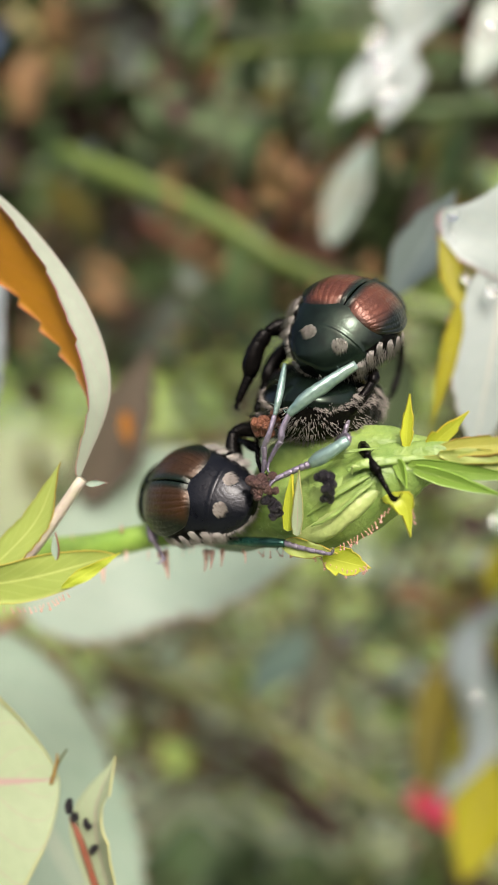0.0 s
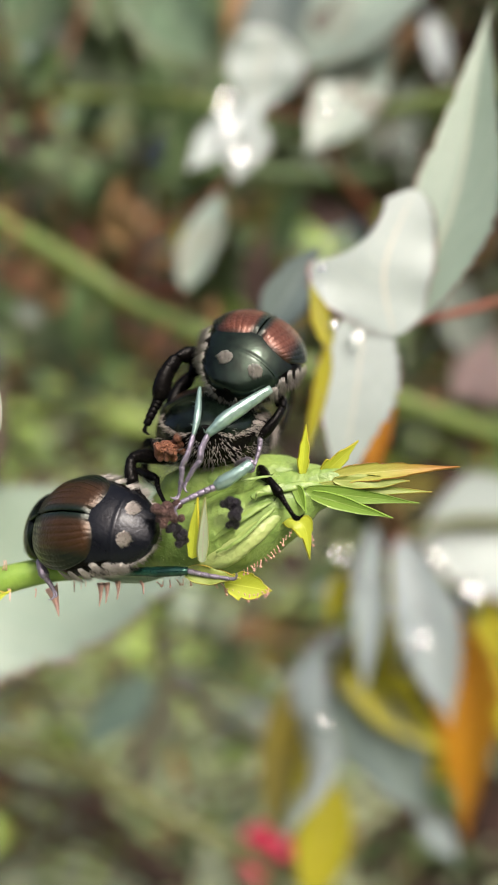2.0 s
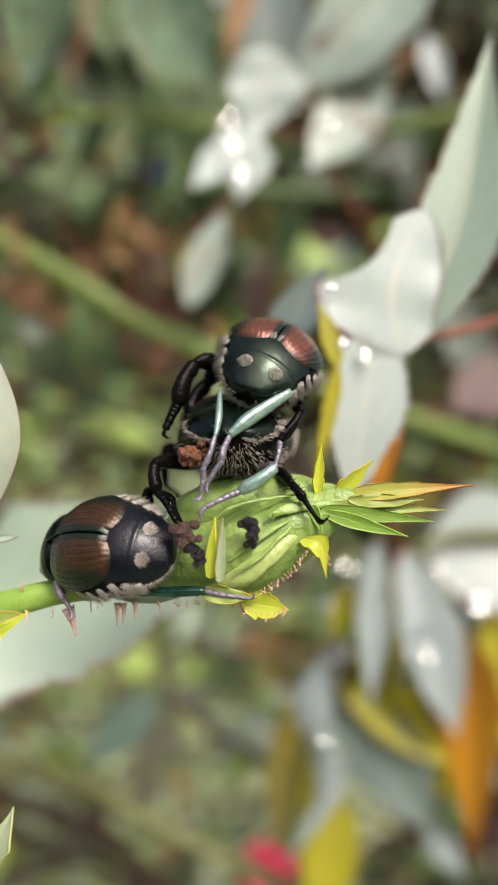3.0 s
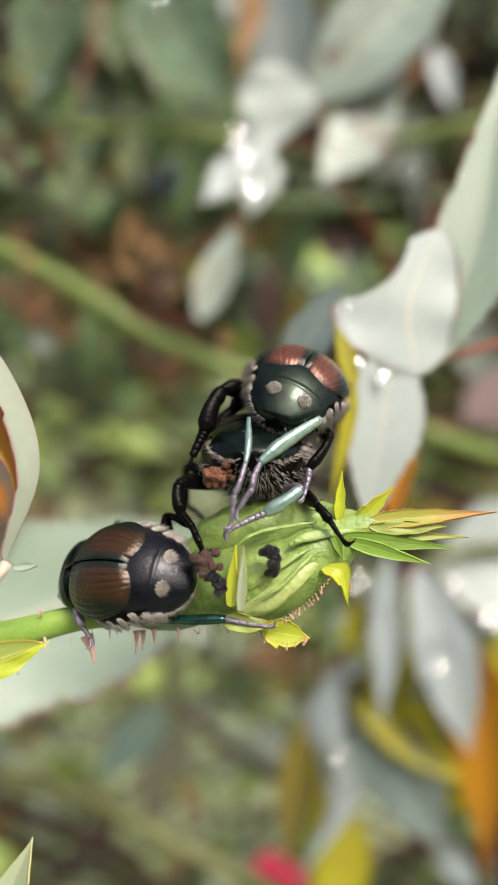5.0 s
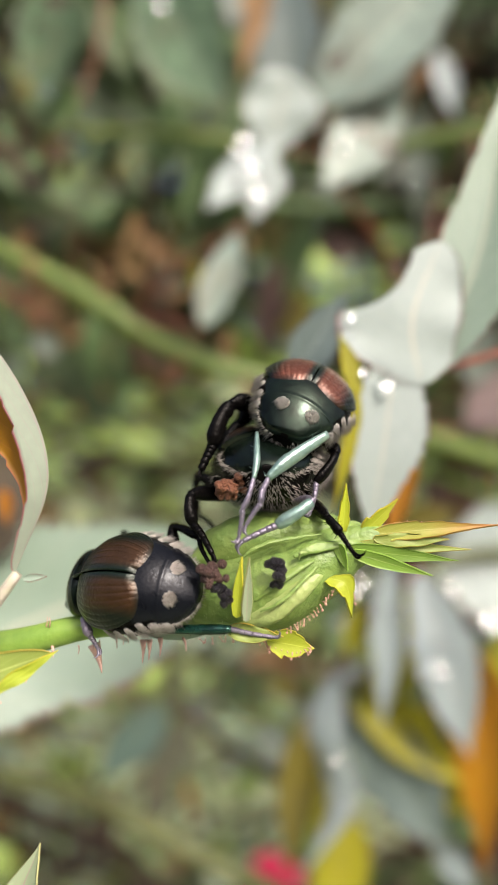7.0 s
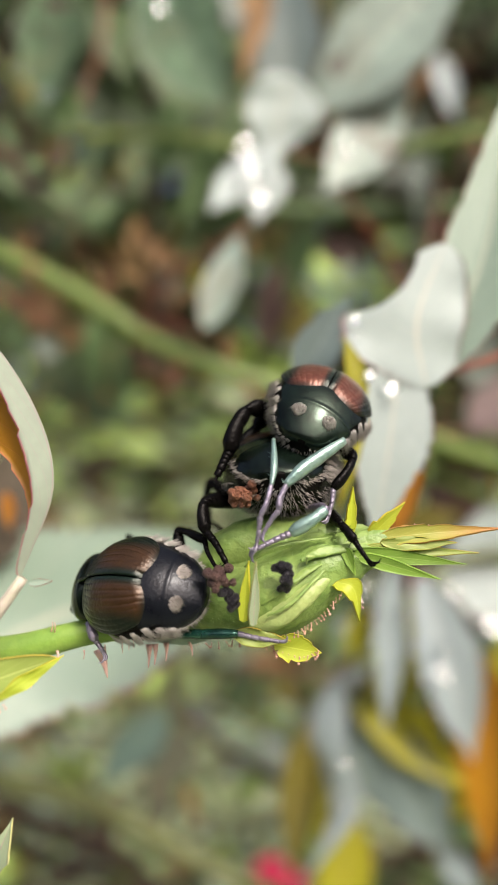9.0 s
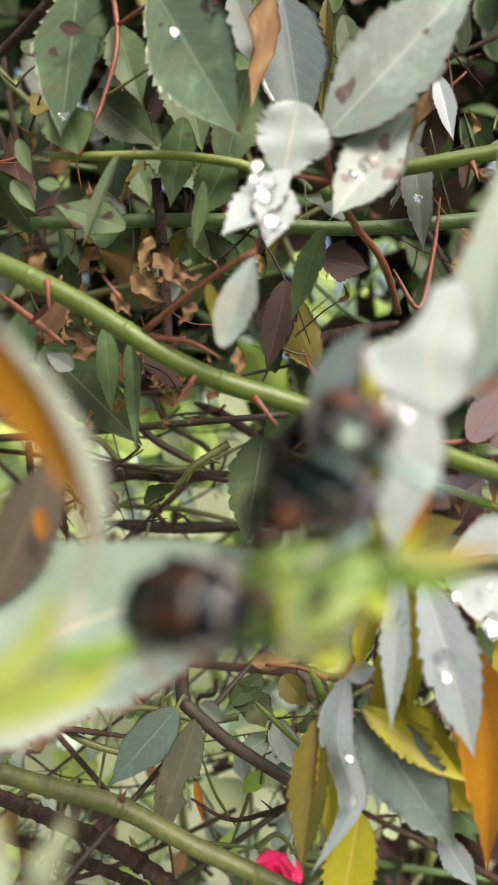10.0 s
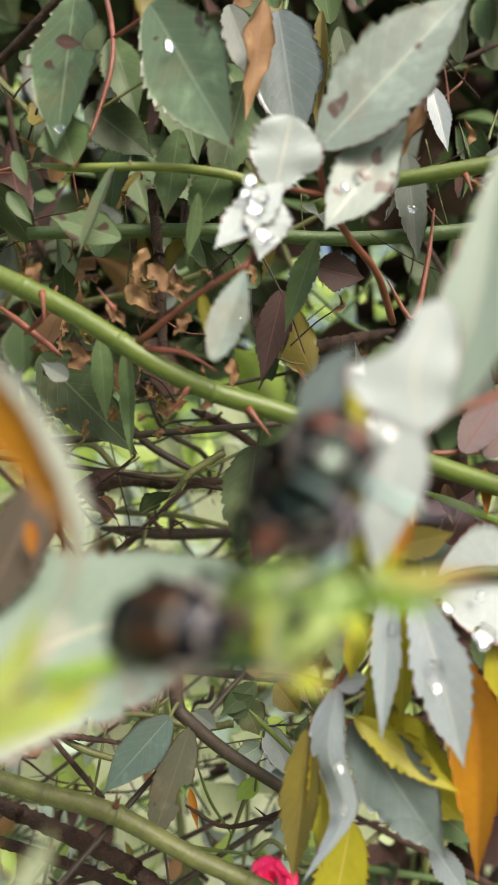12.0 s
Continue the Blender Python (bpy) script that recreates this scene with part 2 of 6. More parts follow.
def elytra_material(name, light, dark):
    """Copper wing case with dark green suture, margins and shoulders, finely punctured in rows."""
    m, nodes, links, bsdf = node_material(name)
    at = nodes.new("ShaderNodeTexCoord").outputs["Object"]
    sep = nodes.new("ShaderNodeSeparateXYZ")
    links.new(at, sep.inputs[0])
    absy = nodes.new("ShaderNodeMath")
    absy.operation = "ABSOLUTE"
    links.new(sep.outputs[1], absy.inputs[0])
    wobble = noisy(nodes, links, 900, 2, at, 0.2, 0.8)

    def zone(source, low, high):
        n = nodes.new("ShaderNodeMapRange")
        n.interpolation_type = "SMOOTHSTEP"
        n.inputs[1].default_value, n.inputs[2].default_value = low, high
        links.new(source, n.inputs[0])
        return n.outputs[0]

    seam = zone(absy.outputs[0], 0.00015, 0.00065)
    margin = zone(absy.outputs[0], 0.0016, 0.0024)
    shoulder = zone(sep.outputs[0], 0.0007, 0.0021)
    apex = zone(sep.outputs[0], -0.0022, -0.0017)
    fine = noisy(nodes, links, 5200, 3, at)
    rim = (0.004, 0.008, 0.005)
    copper = mixed(nodes, links, wobble, light, dark)
    copper = mixed(nodes, links, seam, (0.006, 0.014, 0.009), copper)
    copper = mixed(nodes, links, margin, copper, rim)
    copper = mixed(nodes, links, shoulder, copper, rim)
    copper = mixed(nodes, links, apex, rim, copper)
    links.new(copper, bsdf.inputs["Base Color"])
    bsdf.inputs["Metallic"].default_value, bsdf.inputs["Roughness"].default_value = 0.3, 0.3
    bsdf.inputs["Specular IOR Level"].default_value = 0.35
    bsdf.inputs["Coat Weight"].default_value, bsdf.inputs["Coat Roughness"].default_value = 0.12, 0.25
    bumped(nodes, links, bsdf, fine, 0.3, 0.00006)
    return m


ELYTRA = elytra_material("copper_wing_case", (0.054, 0.025, 0.009), (0.028, 0.014, 0.005))
RUSSET = elytra_material("russet_wing_case", (0.145, 0.048, 0.028), (0.075, 0.025, 0.014))


def water_material():
    m, nodes, links, bsdf = node_material("water")
    bsdf.inputs["Base Color"].default_value = (0.97, 0.99, 1.0, 1)
    bsdf.inputs["Roughness"].default_value, bsdf.inputs["IOR"].default_value = 0.02, 1.33
    bsdf.inputs["Transmission Weight"].default_value = 1.0
    return m


WATER = water_material()


def grass_material():
    m, nodes, links, bsdf = node_material("lawn")
    at = nodes.new("ShaderNodeTexCoord").outputs["Object"]
    big = noisy(nodes, links, 1.4, 3, at)
    mid = noisy(nodes, links, 14, 5, at)
    fine = noisy(nodes, links, 160, 4, at)
    # tones lie well above real turf: the sunlight is painted into them
    tone = mixed(nodes, links, big, (0.72, 0.80, 0.50), (0.80, 0.83, 0.64))
    tone = mixed(nodes, links, mid, tone, (0.50, 0.66, 0.26))
    tone = mixed(nodes, links, 0.4, tone, mixed(nodes, links, fine, (0.36, 0.48, 0.18), (0.80, 0.82, 0.64)))
    links.new(tone, bsdf.inputs["Base Color"])
    bsdf.inputs["Roughness"].default_value = 0.8
    bumped(nodes, links, bsdf, fine, 1.0, 0.02)
    return m


LAWN = grass_material()
# skin of the unseen wall added to cut light from behind the camera
WALL = plain_material("unseen_wall", (0.10, 0.095, 0.08), (0.06, 0.06, 0.05), 2.5, 0.85, relief=0.6)


# ---------------------------------------------------------------- builders; lengths are in millimetres
origins = {}


def thing(name, base, label, category, group="", kind=""):
    """An empty at the thing's base, which its parts hang under."""
    ob = new(name)
    ob.empty_display_size = 0.001
    ob.location = Vector(base) * MM
    origins[ob] = Vector(base)
    return tagged(ob, label, category, group, kind)


def mesh_of(name, bm, materials, smooth=True, base=Vector((0, 0, 0))):
    for v in bm.verts:
        v.co = (v.co - base) * MM
    me = bpy.data.meshes.new(name)
    bm.faces.ensure_lookup_table()
    rounded = [f.tag is False for f in bm.faces]
    bm.to_mesh(me)
    bm.free()
    for m in materials if isinstance(materials, (list, tuple)) else [materials]:
        me.materials.append(m)
    if smooth:
        me.polygons.foreach_set("use_smooth", rounded)
    return me


def part(name, bm, materials, parent, label="", smooth=True, kind=""):
    """One mesh under a thing or a part; its points are in the place's millimetres."""
    base = origins[parent]
    ob = new(name, mesh_of(name, bm, materials, smooth, base))
    ob.parent = parent
    origins[ob] = base
    return tagged(ob, label, kind=kind)


def spline(points, n):
    """n + 1 points along a smooth curve through the given ones."""
    pts = [Vector(p) for p in points]
    if len(pts) == 2:
        return [pts[0].lerp(pts[1], i / n) for i in range(n + 1)]
    ext = [2 * pts[0] - pts[1], *pts, 2 * pts[-1] - pts[-2]]
    out = []
    for i in range(n + 1):
        s = i / n * (len(pts) - 1)
        k = min(int(s), len(pts) - 2)
        t = s - k
        a, b, c, d = ext[k:k + 4]
        out.append(0.5 * (2 * b + (c - a) * t + (2 * a - 5 * b + 4 * c - d) * t * t + (3 * b - a - 3 * c + d) * t ** 3))
    return out


def tube(bm, points, radii, sides=10, n=None, rough=0.0, seed=0, flat=1.0):
    """A round bar along a smooth curve; radii are spread evenly along it."""
    n = n or max(6, 5 * (len(points) - 1))
    line = spline(points, n)
    rng = random.Random(seed)
    rings, up = [], Vector((0.13, 0.37, 0.92)).normalized()
    for i, p in enumerate(line):
        t = (line[min(i + 1, n)] - line[max(i - 1, 0)]).normalized()
        a = (up - t * up.dot(t)).normalized()
        b = t.cross(a)
        up = a
        s = i / n * (len(radii) - 1)
        k = min(int(s), len(radii) - 2)
        r = radii[k] + (radii[k + 1] - radii[k]) * (s - k)
        rings.append([bm.verts.new(p + (a * math.cos(h) + b * math.sin(h) * flat) * r * (1 + rough * rng.uniform(-1, 1)))
                      for h in (2 * math.pi * j / sides for j in range(sides))])
    for one, two in zip(rings, rings[1:]):
        for j in range(sides):
            bm.faces.new((one[j], one[(j + 1) % sides], two[(j + 1) % sides], two[j]))
    bm.faces.new(rings[0][::-1])
    bm.faces.new(rings[-1])


def blade(bm, centre, half_a, half_b, teeth=14, tooth=0.15, belly=0.42, nu=56, nv=5, ripple=0.0, seed=0, thick=0.12, cup=0.0, bite=None, point=1.0):
    """A leaf of real thickness: half_a and half_b are the widest reach to either side of the midrib. Face material 0 is
    the upper side, 1 the lower one. bite: (place along, side, size) of a piece eaten out of the edge."""
    nu = max(nu, 5 * teeth) if nv >= 5 else nu
    line = spline(centre, nu)
    ha, hb = Vector(half_a), Vector(half_b)
    rng = random.Random(seed)
    phase = rng.uniform(0, 6.28)
    bites = [[rng.uniform(0.25, 1.35) for _ in range(teeth + 2)] for _ in (0, 1)]
    wave = [rng.uniform(0, 6.28) for _ in range(4)]
    tangent = (line[-1] - line[0]).normalized()
    normals = (ha.cross(tangent).normalized(), tangent.cross(hb).normalized())
    uvs = bm.loops.layers.uv.verify()
    grids = []
    cols = 2 * nv + 1
    for layer in (0, 1):
        grid = []
        for i, p in enumerate(line):
            u = i / nu
            prof = (math.sin(math.pi * u ** (math.log(0.5) / math.log(belly))) ** (0.7 + 0.55 * u * point)) * (1 - 0.25 * (u - 0.3) * point if u > 0.3 else 1)
            row = []
            for j in range(cols):
                v = (j - nv) / nv
                h = (ha if v < 0 else hb) * abs(v)
                w = prof * (1 + abs(v) * 0.05 * (math.sin(7 * u + wave[v > 0]) + 0.7 * math.sin(17 * u + wave[2 + (v > 0)])) * min(1, 6 * u, 6 * (1 - u)))
                if abs(v) > 0.99 and 0.04 < u < 0.97:
                    w *= 1 - tooth * bites[v > 0][int(u * teeth)] * (1 - (u * teeth) % 1.0)
                if bite and bite[1] * v > 0:
                    away = abs(u - bite[0]) / bite[2]
                    if away < 1:
                        w *= 1 - 0.6 * math.sqrt(1 - away * away) * abs(v)
                q = p + h * w
                normal = (normals[0] + normals[1]).normalized() if j == nv else normals[v > 0]
                q = q + normal * (cup * (abs(v) ** 2) * prof + ripple * math.sin(u * 13 + phase + v * 2) * abs(v) * prof)
                row.append(bm.verts.new(q - normal * (thick * layer)))
            grid.append(row)
        grids.append(grid)
    for layer, grid in enumerate(grids):
        for i in range(nu):
            for j in range(cols - 1):
                corner = [(i, j), (i, j + 1), (i + 1, j + 1), (i + 1, j)]
                if layer == 0:
                    corner = corner[::-1]
                f = bm.faces.new([grid[a][b] for a, b in corner])
                f.material_index = layer
                for loop, (a, b) in zip(f.loops, corner):
                    loop[uvs].uv = (a / nu, b / (cols - 1))
    top, low = grids
    for j, flip in ((0, False), (cols - 1, True)):
        for i in range(nu):
            ring = (top[i][j], top[i + 1][j], low[i + 1][j], low[i][j])
            f = bm.faces.new(ring[::-1] if flip else ring)
            f.tag = True
            for loop, (a, b) in zip(f.loops, [(i, j)] * 4):
                loop[uvs].uv = (a / nu, b / (cols - 1))


def leaf(parent, base, tip, width, face=(0, -1, 0.3), up="green", low="pale", fold=14, sag=0.0, name="leaf", mid=None, label="", seed=0, **shape):
    """A flat-lying leaflet from base to tip. face: where its upper side looks; fold: degrees by which the halves rise; sag: bow of the midrib."""
    b, t = Vector(base), Vector(tip)
    along = (t - b).normalized()
    f = Vector(face)
    f = (f - along * f.dot(along)).normalized()
    side = along.cross(f)
    c, s = math.cos(radians(fold)), math.sin(radians(fold))
    middle = Vector(mid) if mid else (b + t) / 2 + f * sag
    bm = bmesh.new()
    blade(bm, (b, middle, t), (side * c + f * s) * width / 2, (-side * c + f * s) * width / 2, seed=seed, **shape)
    return part(name, bm, [LEAF[up], LEAF[low]], parent, label)


def bristles(bm, points, length, seed, lean=(-0.6, 0, -0.2), thick=0.035, spread=0.22):
    """Fine hairs, three-sided cones; points are (root, outward direction)."""
    rng = random.Random(seed)
    for p, n in points:
        d = (n * 0.7 + Vector(lean) + Vector((rng.gauss(0, spread), rng.gauss(0, spread), rng.gauss(0, spread)))).normalized()
        tip = p + d * length * rng.uniform(0.7, 1.2)
        a = d.orthogonal().normalized() * thick
        b = d.cross(a)
        ring = [bm.verts.new(p - d * 0.05 + a * math.cos(h) + b * math.sin(h)) for h in (0, 2.09, 4.19)]
        end = bm.verts.new(tip)
        for k in range(3):
            bm.faces.new((ring[k], ring[(k + 1) % 3], end))


def stalk(parent, points, radii, skin, name="stalk", label="", rough=0.0, sides=10, seed=0):
    bm = bmesh.new()
    tube(bm, points, radii, sides, n=70 if rough >= 0.08 else None, rough=rough, seed=seed)
    return part(name, bm, skin, parent, label)


def prickle(parent, base, tip, r=0.45, skin=None, name="thorn"):
    b, t = Vector(base), Vector(tip)
    bm = bmesh.new()
    tube(bm, (b, b.lerp(t, 0.5) + Vector((0.05, 0, 0.03)), t), (r, r * 0.45, 0.03), 8, 5)
    return part(name, bm, skin or PINK, parent)


# ---------------------------------------------------------------- ground and distance
def ground_sheet():
    n = 24
    bm = bmesh.new()
    rng = random.Random(4)
    size = 60000.0
    grid = [[bm.verts.new(((i / n - 0.5) * 2 * size, (j / n - 0.5) * 2 * size, rng.uniform(-30, 30) if (abs(i - n / 2) > 2 or abs(j - n / 2) > 2) else 0.0)) for j in range(n + 1)] for i in range(n + 1)]
    for i in range(n):
        for j in range(n):
            bm.faces.new((grid[i][j], grid[i + 1][j], grid[i + 1][j + 1], grid[i][j + 1]))
    ob = new("ground", mesh_of("ground", bm, LAWN))
    return tagged(ob, "green lawn behind the rose bush, sunlight put into its colour", "lawn", kind="structure")


ground_sheet()


def light_blocking_wall():
    """An unseen plain wall added behind the camera to darken reflections and front sky light; it closes that side."""
    bm = bmesh.new()
    bmesh.ops.create_cube(bm, size=1.0)
    bmesh.ops.scale(bm, vec=(12000, 220, 1900), verts=bm.verts)
    bmesh.ops.translate(bm, vec=(-600, -3300, 930), verts=bm.verts)
    bmesh.ops.bevel(bm, geom=bm.edges[:], offset=18, segments=2, affect="EDGES")
    tagged(new("wall_south", mesh_of("wall_south", bm, WALL, smooth=False)), "unseen dark wall added to block sky light from the front", "wall", kind="structure")


light_blocking_wall()


def scattered_leaves(bm, places, sizes, seed, nu=8):
    """Many small pointed leaves in one mesh."""
    rng = random.Random(seed)
    uvs = bm.loops.layers.uv.verify()
    for p, s in zip(places, sizes):
        d = Vector((rng.gauss(0, 1), rng.gauss(0, 1), rng.gauss(0, 0.7))).normalized()
        f = Vector((rng.gauss(0, 0.8), rng.gauss(-0.3, 0.8), 1)).normalized()
        side = d.cross(f).normalized()
        rows = []
        for i in range(nu + 1):
            u = i / nu
            w = 0.36 * s * math.sin(math.pi * u ** 0.8) + 0.01
            c = Vector(p) + d * s * (u - 0.5) + f * s * 0.12 * math.sin(math.pi * u)
            rows.append((bm.verts.new(c - side * w + f * w * 0.25), bm.verts.new(c), bm.verts.new(c + side * w + f * w * 0.25)))
        for a, b in zip(rows, rows[1:]):
            for ring in ((a[0], a[1], b[1], b[0]), (a[1], a[2], b[2], b[1])):
                for loop in bm.faces.new(ring).loops:
                    loop[uvs].uv = (0.48, 0.3)


def far_hedge():
    """Loose foliage some metres behind, with gaps and an uneven top; sunlight is put into its leaf colour."""
    rng = random.Random(11)
    holder = thing("hedge", (0, 8000, 0), "loose light green garden hedge beyond the lawn", "hedge", kind="stuff")
    for name, count, low, high, tone in (("foliage", 3800, 0, 4800, "lawn"), ("inner_foliage", 2600, 0, 4400, "pale")):
        places, sizes = [], []
        for _ in range(count):
            x = rng.uniform(-8500, 8500)
            top = high * (0.75 + 0.25 * math.sin(x * 0.002) + 0.15 * math.sin(x * 0.0071))
            places.append((x, 8000 + rng.gauss(0, 600) + (250 if name == "inner_foliage" else 0), rng.uniform(low, top)))
            sizes.append(rng.uniform(180, 380))
        bm = bmesh.new()
        scattered_leaves(bm, places, sizes, 5, 5)
        part(name, bm, LEAF[tone], holder, kind="stuff")
    for i in range(14):
        x = -8000 + i * 1200 + rng.uniform(-120, 120)
        stalk(holder, ((x, 8050, -20), (x + rng.uniform(-90, 90), 8050, 700), (x + rng.uniform(-200, 200), 8050, 3400)), (60, 45, 12), STEM["wood"], "stem")


far_hedge()


# ---------------------------------------------------------------- the shoot that carries the insects
swaying = []


def rose_shoot():
    shoot = thing("rose_shoot", (-32.0, 46.2, 683.7), "fresh green rose shoot with a closed hairy bud and pink prickles", "rose shoot")
    stalk(shoot, ((-32.0, 46.2, 683.7), (-21.5, 45.6, 687.5), (-15.0, 45.0, 688.9), (-10.9, 45.0, 689.9), (-6.1, 44.9, 690.6), (-2.9, 44.5, 691.6)), (1.1, 1.05, 0.95, 0.85, 0.9, 1.3), STEM["fresh"], "stem", sides=14)
    # the bud: hip, swollen calyx and the long neck of its sepals
    bm = bmesh.new()
    tube(bm, ((-4.6, 44.9, 690.6), (-2.9, 44.5, 691.6), (-0.8, 44.3, 692.1), (1.7, 44.0, 692.9), (4.4, 43.8, 694.3), (6.8, 43.6, 695.5), (8.7, 43.4, 696.0), (10.7, 43.3, 696.2)), (0.9, 1.7, 2.3, 2.6, 2.1, 1.25, 0.75, 0.3), 22, 44)
    tube(bm, ((-4.0, 45.7, 692.7), (-1.9, 45.7, 694.9), (1.0, 45.3, 695.6), (4.3, 44.8, 695.9), (7.2, 44.0, 696.1)), (0.6, 1.6, 1.9, 1.5, 0.7), 18, 30)
    for v in bm.verts:
        a = noise.noise(Vector((v.co.x * 0.35, v.co.y * 1.1, v.co.z * 1.1))) * 0.5 + noise.noise(v.co * 2.6) * 0.1
        v.co += Vector((0, -0.35, 0.9)).normalized() * a
    bud = part("bud", bm, BUD, shoot, "swollen light green rose bud")
    # ridges: the edges of folded sepals lying along the bud
    for pts, r, flat, skin in (
        (((-1.60, 43.40, 690.93), (-0.20, 42.70, 691.20), (1.22, 42.00, 691.80), (2.77, 41.80, 692.98), (4.38, 42.30, 694.22), (5.65, 42.60, 694.92)), (0.3, 0.75, 0.9, 0.75, 0.5, 0.2), 0.75, PALE_BUD),
        (((0.21, 41.75, 692.39), (1.53, 41.3, 693.54), (3.07, 41.6, 694.55), (4.34, 42.1, 695.04)), (0.1, 0.26, 0.24, 0.08), 0.45, BUD),
        (((0.53, 41.20, 691.89), (1.85, 40.90, 692.64), (3.22, 41.20, 693.85), (4.14, 41.80, 694.57)), (0.06, 0.13, 0.13, 0.06), 0.7, BUD),
        (((2.58, 41.60, 695.12), (3.80, 41.80, 695.60), (5.40, 42.20, 695.77), (7.56, 42.60, 695.90)), (0.1, 0.32, 0.3, 0.1), 0.45, BUD),
        (((-0.82, 41.90, 694.72), (0.20, 41.70, 695.62), (1.92, 41.90, 696.17), (4.38, 42.30, 696.44)), (0.05, 0.13, 0.13, 0.06), 0.6, BUD),
        (((2.89, 41.30, 695.01), (2.96, 41.00, 695.51), (3.37, 41.10, 695.49)), (0.05, 0.12, 0.04), 0.7, RIDGE),
    ):
        bm = bmesh.new()
        tube(bm, pts, r, 14, 36, flat=flat, rough=0.04)
        for v in bm.verts:
            v.co += Vector((0, -0.4, 0.6)) * noise.noise(v.co * 1.3) * 0.16
        part("ridge", bm, skin, bud)
    # free sepals
    sep = dict(teeth=3, tooth=0.3, nu=30, nv=3, thick=0.16, name="sepal", belly=0.3)
    leaf(shoot, (5.8, 43.0, 696.4), (6.0, 42.9, 699.5), 0.8, up="acid", low="lime", fold=20, **sep)
    leaf(shoot, (7.0, 43.0, 696.3), (9.3, 43.0, 698.5), 1.15, (0.2, -1, 0), up="acid", low="lime", fold=18, seed=3, **sep)
    leaf(shoot, (7.4, 42.8, 696.3), (15.4, 42.3, 697.0), 1.25, (0, -1, 0.35), up="tipped", low="lime", fold=18, sag=0.25, seed=4, **{**sep, "teeth": 5, "nu": 40})
    leaf(shoot, (6.2, 42.4, 695.7), (13.8, 42.6, 695.4), 1.05, (0, -1, 0.2), up="lime", low="sepal", fold=14, seed=5, **{**sep, "teeth": 1})
    leaf(shoot, (5.9, 42.2, 695.5), (13.0, 42.4, 694.7), 1.1, (0, -1, 0), up="sepal", low="sepal", fold=10, seed=6, **{**sep, "teeth": 1})
    leaf(shoot, (6.2, 42.2, 695.3), (11.3, 42.2, 693.8), 1.05, (0, -1, -0.2), up="sepal", low="lime", fold=12, seed=7, **{**sep, "teeth": 1})
    leaf(shoot, (4.8, 41.8, 693.8), (6.2, 41.6, 691.4), 1.6, (0.2, -1, 0), up="acid", low="lime", fold=16, sag=0.3, seed=8, mid=(5.8, 41.5, 693.4), **sep)
    leaf(shoot, (1.0, 42.4, 689.8), (3.9, 41.9, 689.4), 2.0, (0, -1, 0.2), up="acid", low="acid", fold=12, seed=9, **{**sep, "teeth": 5, "tooth": 0.25, "belly": 0.45})
    leaf(shoot, (-0.9, 41.3, 691.5), (-0.6, 41.2, 695.2), 0.85, (-0.3, -1, 0), up="acid", low="lime", fold=22, seed=10, **{**sep, "teeth": 0})
    leaf(shoot, (-0.3, 41.1, 691.3), (-0.1, 40.9, 695.2), 0.85, (0.2, -1, 0), up="fresh_pale", low="lime", fold=22, seed=11, **{**sep, "teeth": 0})
    leaf(shoot, (5.3, 42.1, 695.8), (5.9, 41.7, 694.2), 0.9, (-0.3, -1, 0), up="sepal", low="lime", fold=20, seed=12, **{**sep, "teeth": 0})
    leaf(shoot, (8.1, 42.8, 696.3), (10.3, 42.8, 697.1), 1.0, (0, -1, 0.2), up="tipped", low="lime", fold=20, seed=13, **sep)
    for b, t, w, up in (((7.6, 42.4, 696.1), (12.3, 42.2, 696.1), 1.2, "lime"), ((-1.5, 42.2, 690.5), (2.0, 41.7, 690.2), 1.6, "lime")):
        leaf(shoot, b, t, w, (0, -1, 0.15), up=up, low="lime", fold=16, seed=int(w * 31), ripple=0.12, **{**sep, "teeth": 0, "belly": 0.4})
    hair = bmesh.new()
    rng = random.Random(6)
    roots = []
    for _ in range(420):
        i = rng.uniform(0, 1)
        p = Vector((-2.9, 44.5, 691.6)).lerp(Vector((7.8, 43.5, 695.6)), i)
        a = rng.uniform(0, 6.283)
        n = Vector((0.1 * math.cos(a), math.cos(a), math.sin(a)))
        roots.append((p + n * (2.45 * math.sin(math.pi * min(1, 0.25 + 0.7 * i)) ** 0.7), n))
    bristles(hair, roots, 0.34, 3, (0, 0, 0), 0.018)
    part("bud_hair", hair, RIDGE, bud, kind="stuff")
    # pale lower sepal under the insect's belly
    leaf(shoot, (-7.0, 44.1, 689.7), (-2.5, 43.2, 690.0), 1.5, (0, -1, -0.3), up="pale", low="sepal", fold=10, seed=14, **{**sep, "teeth": 0, "belly": 0.5})
    # stalked glands fringing the bud's lower edge and the yellow sepal
    rng = random.Random(2)
    bm = bmesh.new()
    tube(bm, ((0, 0, 0), (0.02, 0, -0.2), (0, 0, -0.42)), (0.045, 0.035, 0.03), 6, 3)
    bmesh.ops.create_icosphere(bm, subdivisions=1, radius=0.10, matrix=Matrix.Translation((0, 0, -0.45)))
    gland = mesh_of("gland", bm, GLAND)
